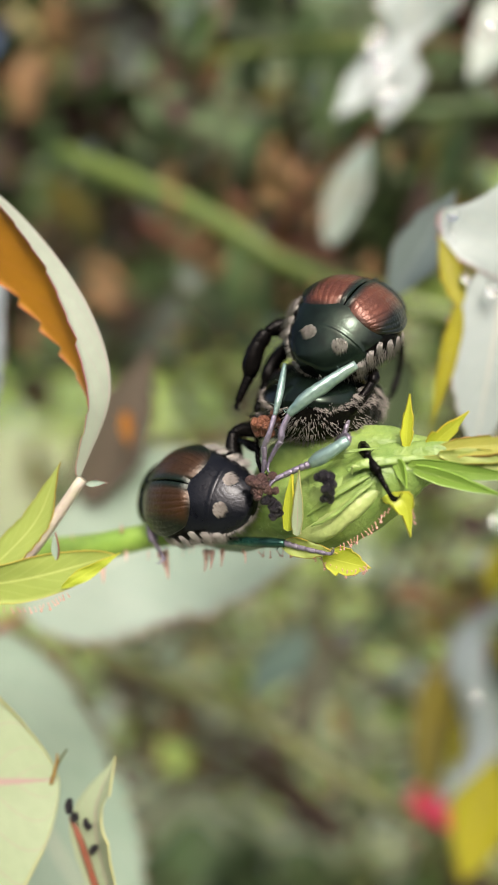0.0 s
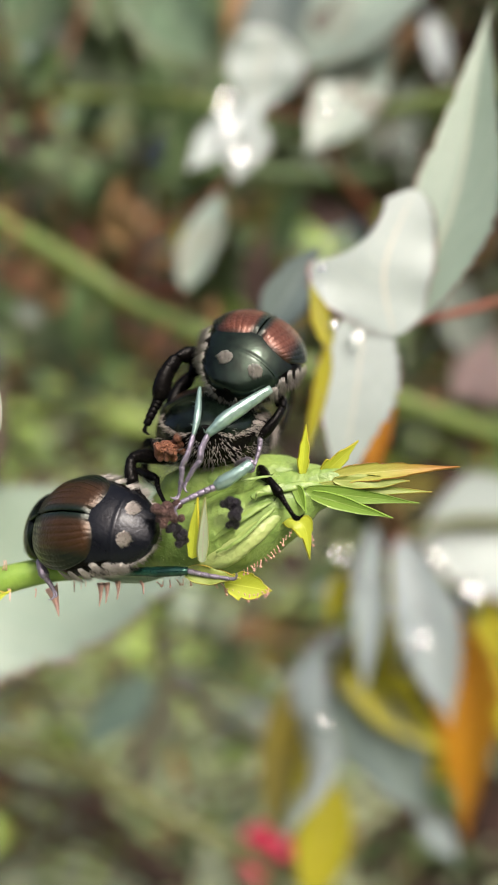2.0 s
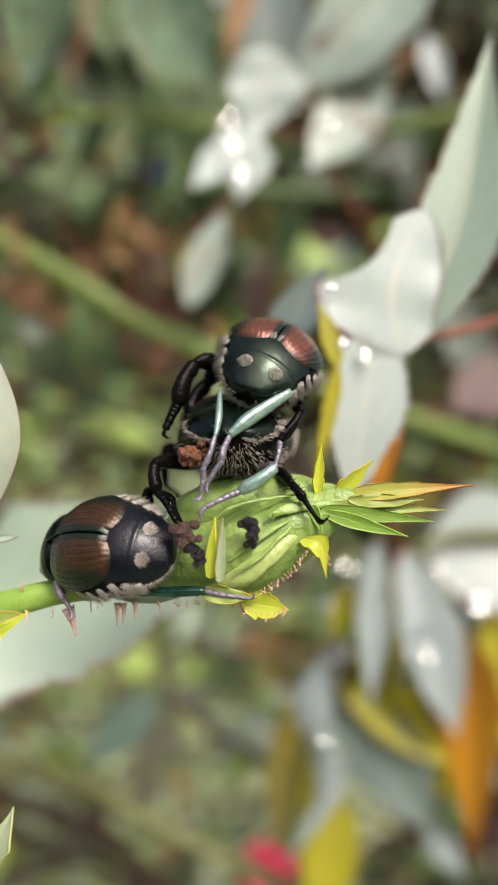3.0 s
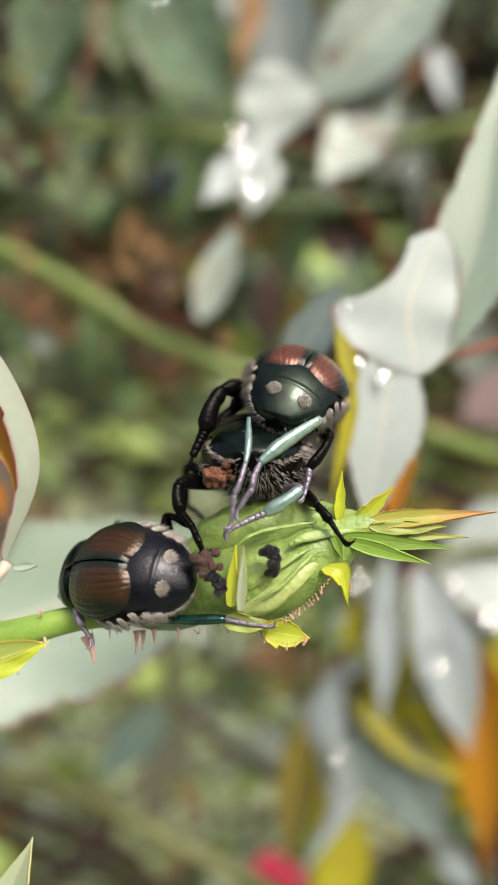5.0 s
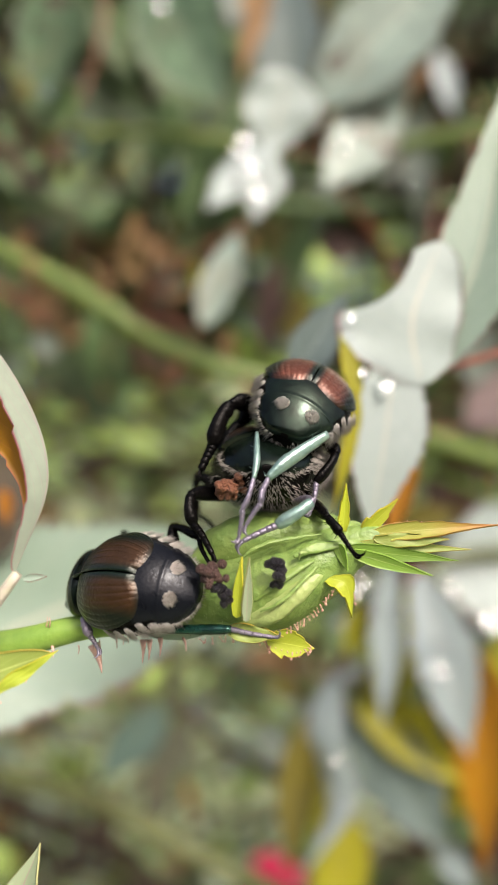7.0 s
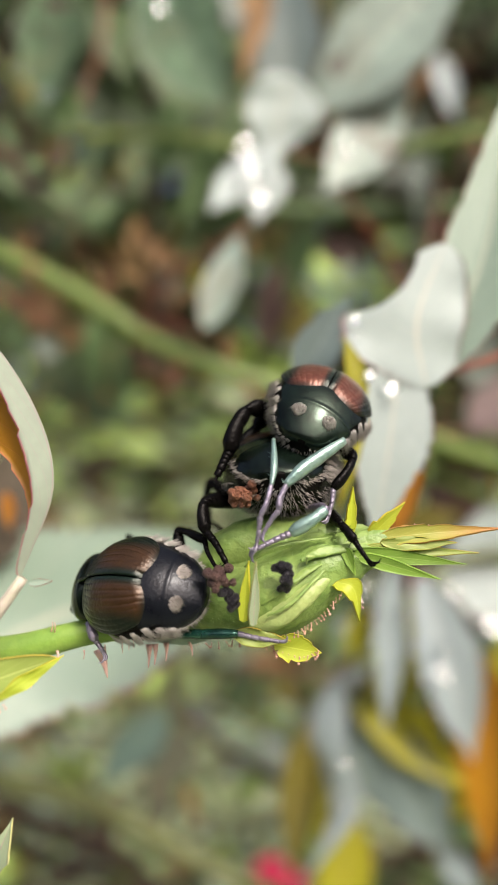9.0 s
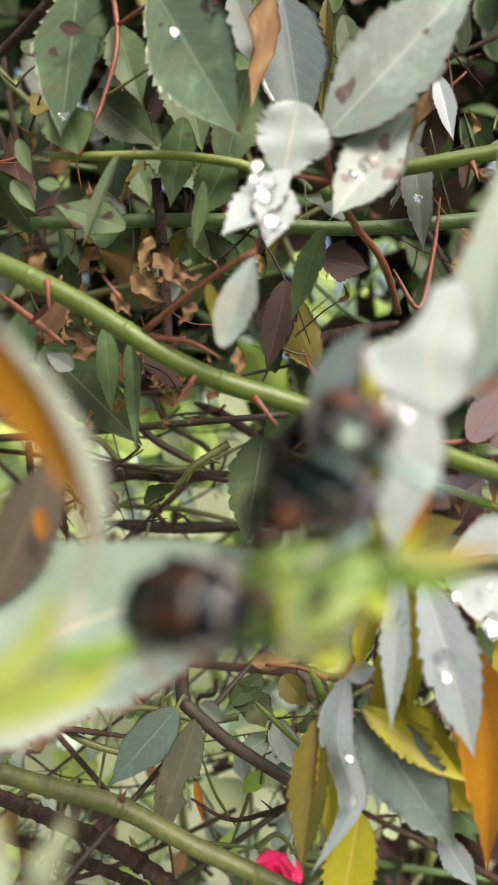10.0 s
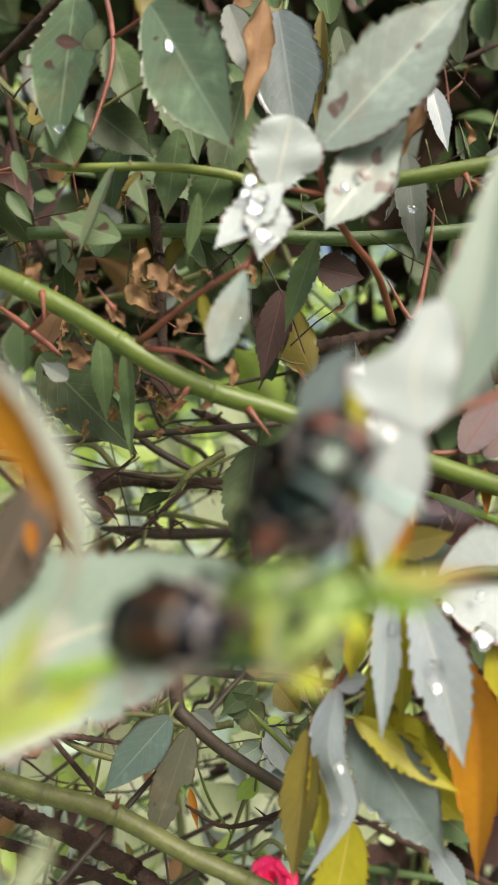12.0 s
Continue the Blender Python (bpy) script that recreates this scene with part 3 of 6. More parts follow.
    edges = (((-3.3, 43.4, 689.6), (-0.8, 43.0, 689.9), (1.1, 42.6, 689.6), 12), ((1.2, 42.2, 689.5), (2.7, 41.9, 689.2), (3.7, 41.9, 689.6), 9),
             ((2.2, 41.5, 690.8), (3.7, 41.4, 691.8), (5.1, 41.6, 693.3), 15), ((6.0, 41.8, 692.1), (6.3, 41.8, 693.0), (6.0, 41.8, 693.7), 5), ((9.8, 42.8, 697.2), (10.9, 42.8, 697.1), (12.0, 42.8, 696.8), 5), ((-19.8, 38.3, 686.5), (-16.7, 39.1, 686.4), (-14.7, 39.6, 687.3), 16))
    for a, b, c, count in edges:
        for i, p in enumerate(spline((a, b, c), count)):
            ob = new("gland", gland)
            ob.parent = shoot
            s = rng.uniform(0.6, 1.0)
            ob.matrix_basis = Matrix.Translation((p - origins[shoot]) * MM) @ Euler((rng.uniform(-0.6, 0.3), rng.uniform(-0.9, 0.4), 0)).to_matrix().to_4x4() @ Matrix.Diagonal((s, s, s, 1))
    # pink prickles under the stem and fine hairs above it
    for b, t, r in (((-10.1, 44.2, 689.0), (-9.5, 43.7, 687.3), 0.42), ((-6.9, 43.9, 689.4), (-6.9, 43.5, 688.0), 0.24), ((-6.5, 43.9, 689.4), (-6.5, 43.5, 688.2), 0.22), ((-5.8, 43.9, 689.5), (-5.8, 43.6, 688.4), 0.2),
                    ((-14.8, 44.5, 687.9), (-14.4, 43.9, 686.6), 0.28), ((-16.2, 44.5, 687.6), (-16.2, 44.2, 686.5), 0.25), ((-19.8, 45.0, 686.6), (-19.4, 44.6, 685.0), 0.3), ((-12.9, 44.4, 689.0), (-12.7, 44.0, 688.2), 0.14), ((-4.3, 43.7, 689.6), (-4.1, 43.4, 688.8), 0.14)):
        prickle(shoot, b, t, r)
    for i in range(26):
        x = rng.uniform(-200, 330)
        t = (x + 200) / 530
        y = 1095 - 90 * t ** 0.7
        q = Vector((-23.1, 45.1, 687.1)).lerp(Vector((-2.9, 44.5, 691.6)), t)
        up = rng.random() < 0.45
        q += Vector((0, rng.uniform(-0.8, 0), 0.8 if up else -0.8))
        prickle(shoot, q, q + Vector((rng.uniform(-0.15, 0.15), rng.uniform(-0.3, 0.1), rng.uniform(0.4, 0.75) * (1 if up else -1))), 0.06, GLAND, "bristle")
    # stipule: yellow-green wing along the stem
    leaf(shoot, (-27.5, 37.1, 687.2), (-11.9, 40.9, 689.5), 3.3, (0, -1, -0.1), up="lime", low="lime", mid=(-18.5, 39.0, 687.9), fold=8, seed=20, name="stipule", teeth=0, belly=0.62, nu=30, nv=3, ripple=0.15, point=0.0)
    leaf(shoot, (-15.0, 39.5, 687.6), (-11.5, 40.8, 689.7), 0.9, (0, -1, -0.2), up="acid", low="lime", fold=8, seed=26, name="stipule", teeth=0, nu=24, nv=3, ripple=0.15)
    # leaf stalk with its winged base, and the folded leaflet at its end
    stalk(shoot, ((-20.7, 39.0, 686.7), (-17.9, 39.7, 689.1), (-15.8, 40.1, 691.6), (-13.8, 40.5, 694.4)), (0.65, 0.48, 0.38, 0.32), PETIOLE, "petiole", "pinkish white leaf stalk")

    leaf(shoot, (-21.3, 38.5, 687.2), (-15.0, 40.0, 695.5), 2.3, (0, -1, 0.1), up="lime", low="lime", fold=6, seed=21, name="stipule", teeth=14, tooth=0.15, mid=(-17.0, 39.7, 691.4), nu=30, nv=3)
    leaf(shoot, (-13.5, 40.4, 694.1), (-12.1, 40.5, 694.2), 0.5, up="pale", low="pale", seed=22, name="stipule", teeth=0, nu=12, nv=2)
    leaf(shoot, (-15.4, 39.7, 689.3), (-15.4, 39.7, 691.1), 0.6, up="pale", low="pale", seed=23, name="stipule", teeth=0, nu=12, nv=2)
    fold_line = ((-14.0, 40.5, 694.4), (-12.5, 42.0, 699.9), (-14.4, 42.7, 705.5), (-18.7, 42.7, 711.1), (-24.2, 42.4, 715.7))
    bm = bmesh.new()
    blade(bm, fold_line, (-1.15, -1.2, -0.25), (0.05, 0.08, 0.0), teeth=15, tooth=0.12, belly=0.42, nu=75, nv=5, seed=3)
    half = part("leaf", bm, [LEAF["underside"], LEAF["underside"]], shoot, "half folded leaf, pale outside and amber inside")
    bm = bmesh.new()
    blade(bm, [Vector(p) + Vector((-0.1, 0.1, 0)) for p in fold_line], (-5.4, 1.0, -1.9), (0.05, 0.05, 0.0), teeth=12, tooth=0.14, belly=0.7, nu=72, nv=5, seed=4, point=0.2)
    part("far_half", bm, [LEAF["amber"], LEAF["amber"]], half, "amber inner side of the folded leaf")
    # lower leaf, torn open by feeding, close beside the stem; its sway is fitted to the camera's view
    still = set(shoot.children)
    stalk(shoot, ((-24.8, 38.0, 685.9), (-27.3, 38.9, 681.2), (-25.4, 39.0, 675.8)), (0.6, 0.5, 0.4), PETIOLE, "petiole")
    bm = bmesh.new()
    blade(bm, ((-35.8, 36.0, 675.2), (-25.6, 38.7, 675.5), (-16.6, 40.9, 675.9)), (-0.6, 0.3, 8.2), (2.6, -0.6, -9.6), teeth=9, tooth=0.03, belly=0.55, nu=60, nv=8, seed=24, ripple=0.25, point=0.1)
    part("leaf", bm, [LEAF["fresh_pale"], LEAF["fresh_pale"]], shoot, "chewed pale green leaf with a pink midrib")
    leaf(shoot, (-11.8, 41.5, 661.9), (-13.0, 41.9, 677.4), 3.9, (-0.35, -1, 0.15), up="fresh_pale", low="underside", fold=20, seed=25, belly=0.5, teeth=5, tooth=0.05, bite=(0.62, -1, 0.12), mid=(-14.2, 41.2, 672.3))
    stalk(shoot, ((-17.0, 40.5, 675.7), (-16.5, 40.6, 677.1), (-15.8, 40.7, 678.2)), (0.12, 0.1, 0.06), STEM["olive"], "leaf_shred", sides=6)
    stalk(shoot, ((-17.0, 40.5, 675.7), (-16.6, 40.5, 676.9), (-16.4, 40.5, 677.9)), (0.12, 0.1, 0.06), LEAF["yellow"], "leaf_shred", sides=6)
    stalk(shoot, ((-15.8, 40.7, 673.4), (-15.1, 40.6, 672.1), (-13.9, 40.5, 668.6)), (0.1, 0.22, 0.24), STEM["red"], "petiole", sides=8)
    swaying.extend(ob for ob in shoot.children if ob not in still)
    return shoot


shoot = rose_shoot()


def clump(bm, centre, size, count, seed, stretch=(1, 1, 1)):
    rng = random.Random(seed)
    for i in range(count):
        o = Vector([rng.gauss(0, 0.34) * size * s for s in stretch])
        bmesh.ops.create_icosphere(bm, subdivisions=2, radius=size * rng.uniform(0.45, 0.7), matrix=Matrix.Translation(Vector(centre) + o))
    for v in bm.verts:
        v.co += Vector((1, 1, 1)) * noise.noise(v.co * 4.0) * size * 0.12


def frass(base, pieces, skin, label, seed):
    ob = thing("frass_pellet", base, label, "frass")
    for k, (p, s) in enumerate(pieces):
        bm = bmesh.new()
        clump(bm, p, s, 5, seed + k)
        part("lump", bm, skin, ob)
    return ob


frass((1.5, 41.3, 694.3), (((1.1, 40.9, 694.8), 0.40), ((1.4, 40.8, 694.9), 0.44), ((1.7, 40.7, 694.5), 0.46), ((1.7, 40.7, 694.0), 0.44), ((1.6, 40.9, 693.6), 0.38)), FRASS, "curled black frass pellet stuck on the green bud", 1)
frass((-1.6, 41.5, 692.8), (((-1.9, 41.1, 693.3), 0.45), ((-1.6, 41.0, 693.0), 0.45), ((-1.4, 41.0, 692.6), 0.4)), FRASS, "small dark frass pellet on the bud", 5)
frass((-2.3, 41.5, 694.2), (((-2.75, 41.0, 694.35), 0.55), ((-2.2, 41.0, 694.65), 0.52), ((-1.95, 41.0, 694.1), 0.5), ((-2.45, 40.9, 693.85), 0.5)), FRASS_BROWN, "brown granular frass clump beside the beetle", 9)
leaf_frass = frass((-15.6, 40.2, 674.4), (((-15.6, 40.2, 674.6), 0.4), ((-15.2, 40.2, 673.8), 0.35), ((-14.3, 40.4, 673.2), 0.3), ((-14.0, 40.4, 671.7), 0.36)), FRASS, "dark crumbly frass on the chewed leaf", 15)


# ---------------------------------------------------------------- leaves behind the shoot
def spray(base, label, stems, group="rose sprays"):
    """A twig of the bush: its stalks are given as (points, radii, skin)."""
    ob = thing("rose_twig", base, label, "rose twig", group)
    for points, radii, skin in stems:
        stalk(ob, points, radii, STEM[skin])
    return ob


def big_pale_leaf():
    s = spray((-35.8, 51.6, 674.8), "wide pale green rose leaf with fine red teeth", [(((-50.5, 47.2, 673.4), (-42.9, 59.7, 671.6), (-35.9, 66.1, 674.6)), (0.8, 0.6, 0.45), "red")])
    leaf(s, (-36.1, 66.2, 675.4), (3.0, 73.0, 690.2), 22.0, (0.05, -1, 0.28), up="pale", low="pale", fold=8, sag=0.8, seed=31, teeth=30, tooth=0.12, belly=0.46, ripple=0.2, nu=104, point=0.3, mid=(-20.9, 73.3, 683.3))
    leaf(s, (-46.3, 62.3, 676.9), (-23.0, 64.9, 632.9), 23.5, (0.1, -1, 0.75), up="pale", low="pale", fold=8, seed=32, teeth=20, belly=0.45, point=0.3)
    leaf(s, (-42.4, 56.9, 684.7), (-34.4, 63.9, 712.3), 12.0, (0.1, -1, 0.2), up="blue", low="grey", fold=12, seed=33, teeth=16)
    leaf(s, (-30.2, 70.6, 686.4), (-22.4, 72.8, 704.2), 8.0, (0.3, -1, 0.1), up="brown", low="brown", fold=12, seed=34, teeth=12)
    leaf(s, (-24.3, 68.7, 697.0), (-23.9, 68.6, 693.2), 1.7, (0, -1, 0), up="orange", low="dry", fold=10, seed=35, teeth=5, nu=24, nv=3)


big_pale_leaf()


def white_leaf_group():
    node = (14.4, 58.1, 707.5)
    s = spray((38.3, 79.7, 715.6), "twig of rose leaves edged dark red, sky sheen in their pale colour", [(((38.3, 79.7, 715.6), (23.8, 64.9, 710.2), node), (0.5, 0.4, 0.3), "red")])
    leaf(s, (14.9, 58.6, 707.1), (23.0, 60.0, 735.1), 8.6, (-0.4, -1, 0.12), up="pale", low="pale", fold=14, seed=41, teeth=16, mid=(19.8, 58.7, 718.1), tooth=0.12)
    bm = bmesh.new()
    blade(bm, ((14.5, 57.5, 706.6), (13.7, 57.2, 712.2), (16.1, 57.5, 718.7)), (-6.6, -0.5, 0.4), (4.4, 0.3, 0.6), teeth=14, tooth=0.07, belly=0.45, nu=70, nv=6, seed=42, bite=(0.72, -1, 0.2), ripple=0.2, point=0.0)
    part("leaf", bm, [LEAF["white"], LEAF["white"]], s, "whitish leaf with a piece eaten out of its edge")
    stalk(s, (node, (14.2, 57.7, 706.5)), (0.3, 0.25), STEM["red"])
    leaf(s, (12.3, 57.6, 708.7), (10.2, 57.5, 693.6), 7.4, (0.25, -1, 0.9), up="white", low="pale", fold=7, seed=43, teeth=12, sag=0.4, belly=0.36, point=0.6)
    leaf(s, (3.7, 61.5, 706.9), (8.8, 61.0, 715.1), 4.9, (-0.3, -1, 0.0), up="slate", low="dark", fold=14, seed=44, teeth=12, belly=0.5)
    leaf(s, (9.12, 56.4, 705.53), (7.43, 56.4, 711.04), 1.9, (0.3, -1, 0.1), up="yellow", low="olive", fold=10, seed=45, nu=24, nv=3)
    leaf(s, (9.03, 56.4, 705.85), (7.04, 56.4, 696.14), 1.6, (0.3, -1, 0), up="yellow", low="olive", fold=16, seed=48, nu=30, nv=3, mid=(8.22, 56.4, 701.46))
    leaf(s, (10.5, 59.1, 707.2), (8.9, 60.1, 702.6), 2.4, (0, -1, 0), up="yellow", low="olive", fold=12, seed=46, nu=24, nv=3)
    leaf(s, (15.9, 63.9, 702.0), (13.0, 63.8, 691.6), 2.3, (-0.3, -1, 0), up="orange", low="dry", fold=22, seed=47, nu=30, nv=3)
    stalk(s, (node, (10.3, 58.7, 707.6)), (0.3, 0.25), STEM["red"])
    stalk(s, (node, (14.9, 60.0, 705.2), (15.9, 63.9, 702.0)), (0.3, 0.3, 0.25), STEM["red"])
    return s


white_leaf_group()


def hanging_cluster():
    top = (24.5, 95.4, 683.5)
    s = spray((54.6, 104.7, 682.7), "drooping bluish grey leaflets with yellow and orange undersides", [(((54.6, 104.7, 682.7), (35.8, 100.2, 684.9), top), (1.2, 0.9, 0.5), "olive"), ((top, (16.9, 99.3, 673.8), (12.1, 101.2, 663.8), (9.4, 101.2, 659.9)), (0.5, 0.5, 0.5, 0.4), "red"),
               (((12.1, 101.2, 663.8), (14.7, 101.1, 661.2), (17.1, 100.1, 661.4)), (0.45, 0.4, 0.35), "red"), ((top, (31.0, 101.1, 677.5), (31.2, 101.0, 673.4)), (0.5, 0.4, 0.35), "red")])
    hang = dict(teeth=13, belly=0.45, tooth=0.2)
    leaf(s, (20.0, 93.5, 685.1), (18.7, 92.1, 662.2), 5.2, (-0.1, -1, 0.35), up="blue", low="yellow", fold=16, seed=51, **hang)
    leaf(s, (23.9, 94.4, 683.3), (30.6, 91.7, 658.2), 10.6, (0.05, -1, 0.4), up="blue", low="yellow", fold=16, seed=52, sag=1.0, **hang)
    leaf(s, (24.9, 98.3, 682.4), (18.1, 100.9, 655.2), 8.0, (0, 1, 0), up="blue", low="yellow", fold=10, seed=53, **hang)
    leaf(s, (17.5, 102.1, 662.5), (35.1, 102.4, 648.5), 10.5, (0, 1, 0.2), up="blue", low="yellow", fold=10, seed=54, **hang)
    leaf(s, (16.1, 100.1, 661.8), (30.0, 97.4, 641.6), 14.0, (-0.2, -1, -0.1), up="slate", low="yellow", fold=12, seed=55, ripple=0.7, **hang)
    bm = bmesh.new()
    blade(bm, ((13.7, 100.3, 667.1), (12.1, 98.1, 658.3), (14.2, 96.9, 648.8), (7.7, 95.8, 639.2)), (2.7, -0.6, 0.6), (-3.0, 2.6, 0.0), teeth=13, nu=60, seed=56, thick=0.14)
    part("leaf", bm, [LEAF["yellow"], LEAF["blue"]], s, "twisted grey leaf with a lime underside")
    leaf(s, (13.5, 100.3, 667.6), (18.4, 100.2, 668.4), 4.8, (0, -1, 0.3), up="blue", low="yellow", seed=57, **hang)
    leaf(s, (9.4, 101.2, 660.2), (6.7, 99.8, 637.0), 7.8, (-0.5, -1, 0), up="olive", low="yellow", fold=24, seed=58, **hang)
    leaf(s, (10.6, 101.2, 659.9), (11.7, 101.2, 637.7), 6.0, (0.6, -1, 0), up="yellow", low="olive", fold=10, seed=59, **hang)
    leaf(s, (16.3, 102.7, 644.6), (11.9, 100.4, 625.2), 10.0, (0, -1, 0.1), up="yellow", low="olive", fold=12, seed=60, **hang)
    leaf(s, (30.8, 101.0, 673.6), (34.5, 97.0, 638.2), 11.5, (-0.5, -1, -0.2), up="amber", low="dry", fold=16, seed=61, mid=(34.5, 97.5, 660.1), **hang)
    leaf(s, (38.7, 102.9, 673.5), (44.3, 101.2, 646.9), 9.0, (0, -1, 0.2), up="yellow", low="orange", fold=14, seed=62, **hang)
    leaf(s, (28.7, 104.6, 650.6), (36.1, 105.2, 637.5), 7.0, (0, -1, 0.2), up="green", low="yellow", fold=14, seed=63, **hang)
    leaf(s, (31.1, 103.5, 650.2), (32.4, 103.4, 644.0), 5.0, (0, -1, 0), up="yellow", low="yellow", fold=10, seed=64, **hang)
    leaf(s, (30.1, 106.3, 638.7), (36.5, 106.0, 629.6), 5.5, (0, -1, 0.1), up="blue", low="grey", fold=10, seed=65, **hang)
    leaf(s, (19.4, 103.3, 673.5), (12.0, 97.5, 675.2), 4.0, (0, -1, 0.4), up="blue", low="grey", fold=10, seed=66, **hang)
    leaf(s, (20.5, 96.6, 689.0), (30.1, 95.4, 691.6), 6.0, (0, -1, -0.1), up="olive", low="dry", fold=8, seed=67, **hang)
    leaf(s, (23.8, 99.3, 680.9), (23.5, 99.9, 660.7), 5.4, (0, -1, 0.2), up="yellow", low="olive", fold=10, seed=68, **hang)
    leaf(s, (16.0, 99.0, 662.8), (31.5, 96.0, 652.4), 6.4, (0.1, -1, 0.3), up="yellow", low="yellow", fold=12, seed=160, ripple=0.3, **hang)
    leaf(s, (27.7, 102.0, 651.0), (33.8, 101.0, 645.2), 6.0, (0.1, -1, 0.2), up="yellow", low="yellow", fold=10, seed=161, **hang)
    leaf(s, (28.0, 103.0, 647.8), (36.0, 102.0, 641.0), 7.0, (0.1, -1, 0.2), up="green", low="yellow", fold=10, seed=162, **hang)
    leaf(s, (16.5, 98.0, 677.7), (15.0, 97.0, 669.2), 4.0, (-0.2, -1, 0.2), up="yellow", low="olive", fold=16, seed=163, **hang)
    # broad wet leaf beside them
    w = spray((58.4, 106.6, 681.3), "broad pale wet rose leaf with water drops", [(((63.2, 108.5, 680.9), (49.7, 103.8, 682.9)), (0.8, 0.5), "green")])
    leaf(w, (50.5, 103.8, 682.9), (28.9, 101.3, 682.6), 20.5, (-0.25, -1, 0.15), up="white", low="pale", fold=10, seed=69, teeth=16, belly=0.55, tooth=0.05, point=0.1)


hanging_cluster()


def upper_group():
    s = spray((28.2, 126.2, 727.3), "red-stalked twig of pale spotted rose leaflets", [(((28.2, 126.2, 727.3), (23.1, 116.5, 734.3), (16.7, 108.7, 738.6), (11.6, 100.9, 742.8), (9.7, 97.1, 749.8)), (0.7, 0.65, 0.6, 0.55, 0.4), "red"),
               (((11.6, 100.9, 742.8), (5.0, 97.0, 742.5)), (0.4, 0.35), "red"), (((5.0, 97.0, 742.5), (0.8, 93.9, 733.9), (-0.9, 90.9, 729.2)), (0.35, 0.3, 0.3), "red"), (((-0.9, 90.9, 729.6), (-7.5, 95.9, 726.6), (-17.7, 105.5, 720.7)), (0.35, 0.42, 0.6), "red"),
               (((-17.0, 105.5, 719.8), (-10.1, 102.8, 718.7), (-5.1, 101.7, 715.9)), (0.5, 0.4, 0.12), "red")])
    up = dict(teeth=16, belly=0.45)
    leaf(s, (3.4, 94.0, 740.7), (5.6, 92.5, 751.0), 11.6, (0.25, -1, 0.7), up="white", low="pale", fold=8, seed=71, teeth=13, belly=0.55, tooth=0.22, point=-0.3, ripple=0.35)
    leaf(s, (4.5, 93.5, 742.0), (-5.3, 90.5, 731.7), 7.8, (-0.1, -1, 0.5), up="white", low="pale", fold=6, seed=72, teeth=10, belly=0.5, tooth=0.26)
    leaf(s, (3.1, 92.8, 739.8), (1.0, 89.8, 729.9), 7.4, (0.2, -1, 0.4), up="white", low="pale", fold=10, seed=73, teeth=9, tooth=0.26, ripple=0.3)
    leaf(s, (-0.9, 89.5, 728.7), (-5.2, 86.6, 715.9), 5.7, (-0.3, -1, -0.1), up="spotted", low="grey", fold=8, seed=74, belly=0.56, teeth=12, tooth=0.14, point=-0.2)
    leaf(s, (11.8, 112.8, 739.4), (6.4, 113.6, 723.6), 5.4, (-0.3, -1, 0.1), up="green", low="dark", fold=16, seed=75, **up)
    leaf(s, (10.1, 96.0, 748.0), (32.3, 94.0, 771.2), 15.2, (-0.1, -1, 0.1), up="spotted", low="pale", fold=12, seed=76, **up)
    leaf(s, (23.7, 99.0, 753.6), (10.6, 94.5, 735.7), 10.6, (0.1, -1, 0.3), up="spotted", low="pale", fold=8, seed=77, teeth=14, belly=0.6, tooth=0.13)
    leaf(s, (26.5, 99.8, 756.6), (21.6, 98.7, 746.2), 3.0, (-0.5, -1, 0.1), up="dry", low="dry", fold=30, seed=78, teeth=6, nu=30, nv=3, ripple=0.6)
    leaf(s, (-7.4, 101.0, 727.7), (-5.5, 100.8, 718.9), 2.8, (0.4, -1, 0), up="yellow", low="olive", fold=20, seed=79, nu=30, nv=3)
    return s


upper_group()


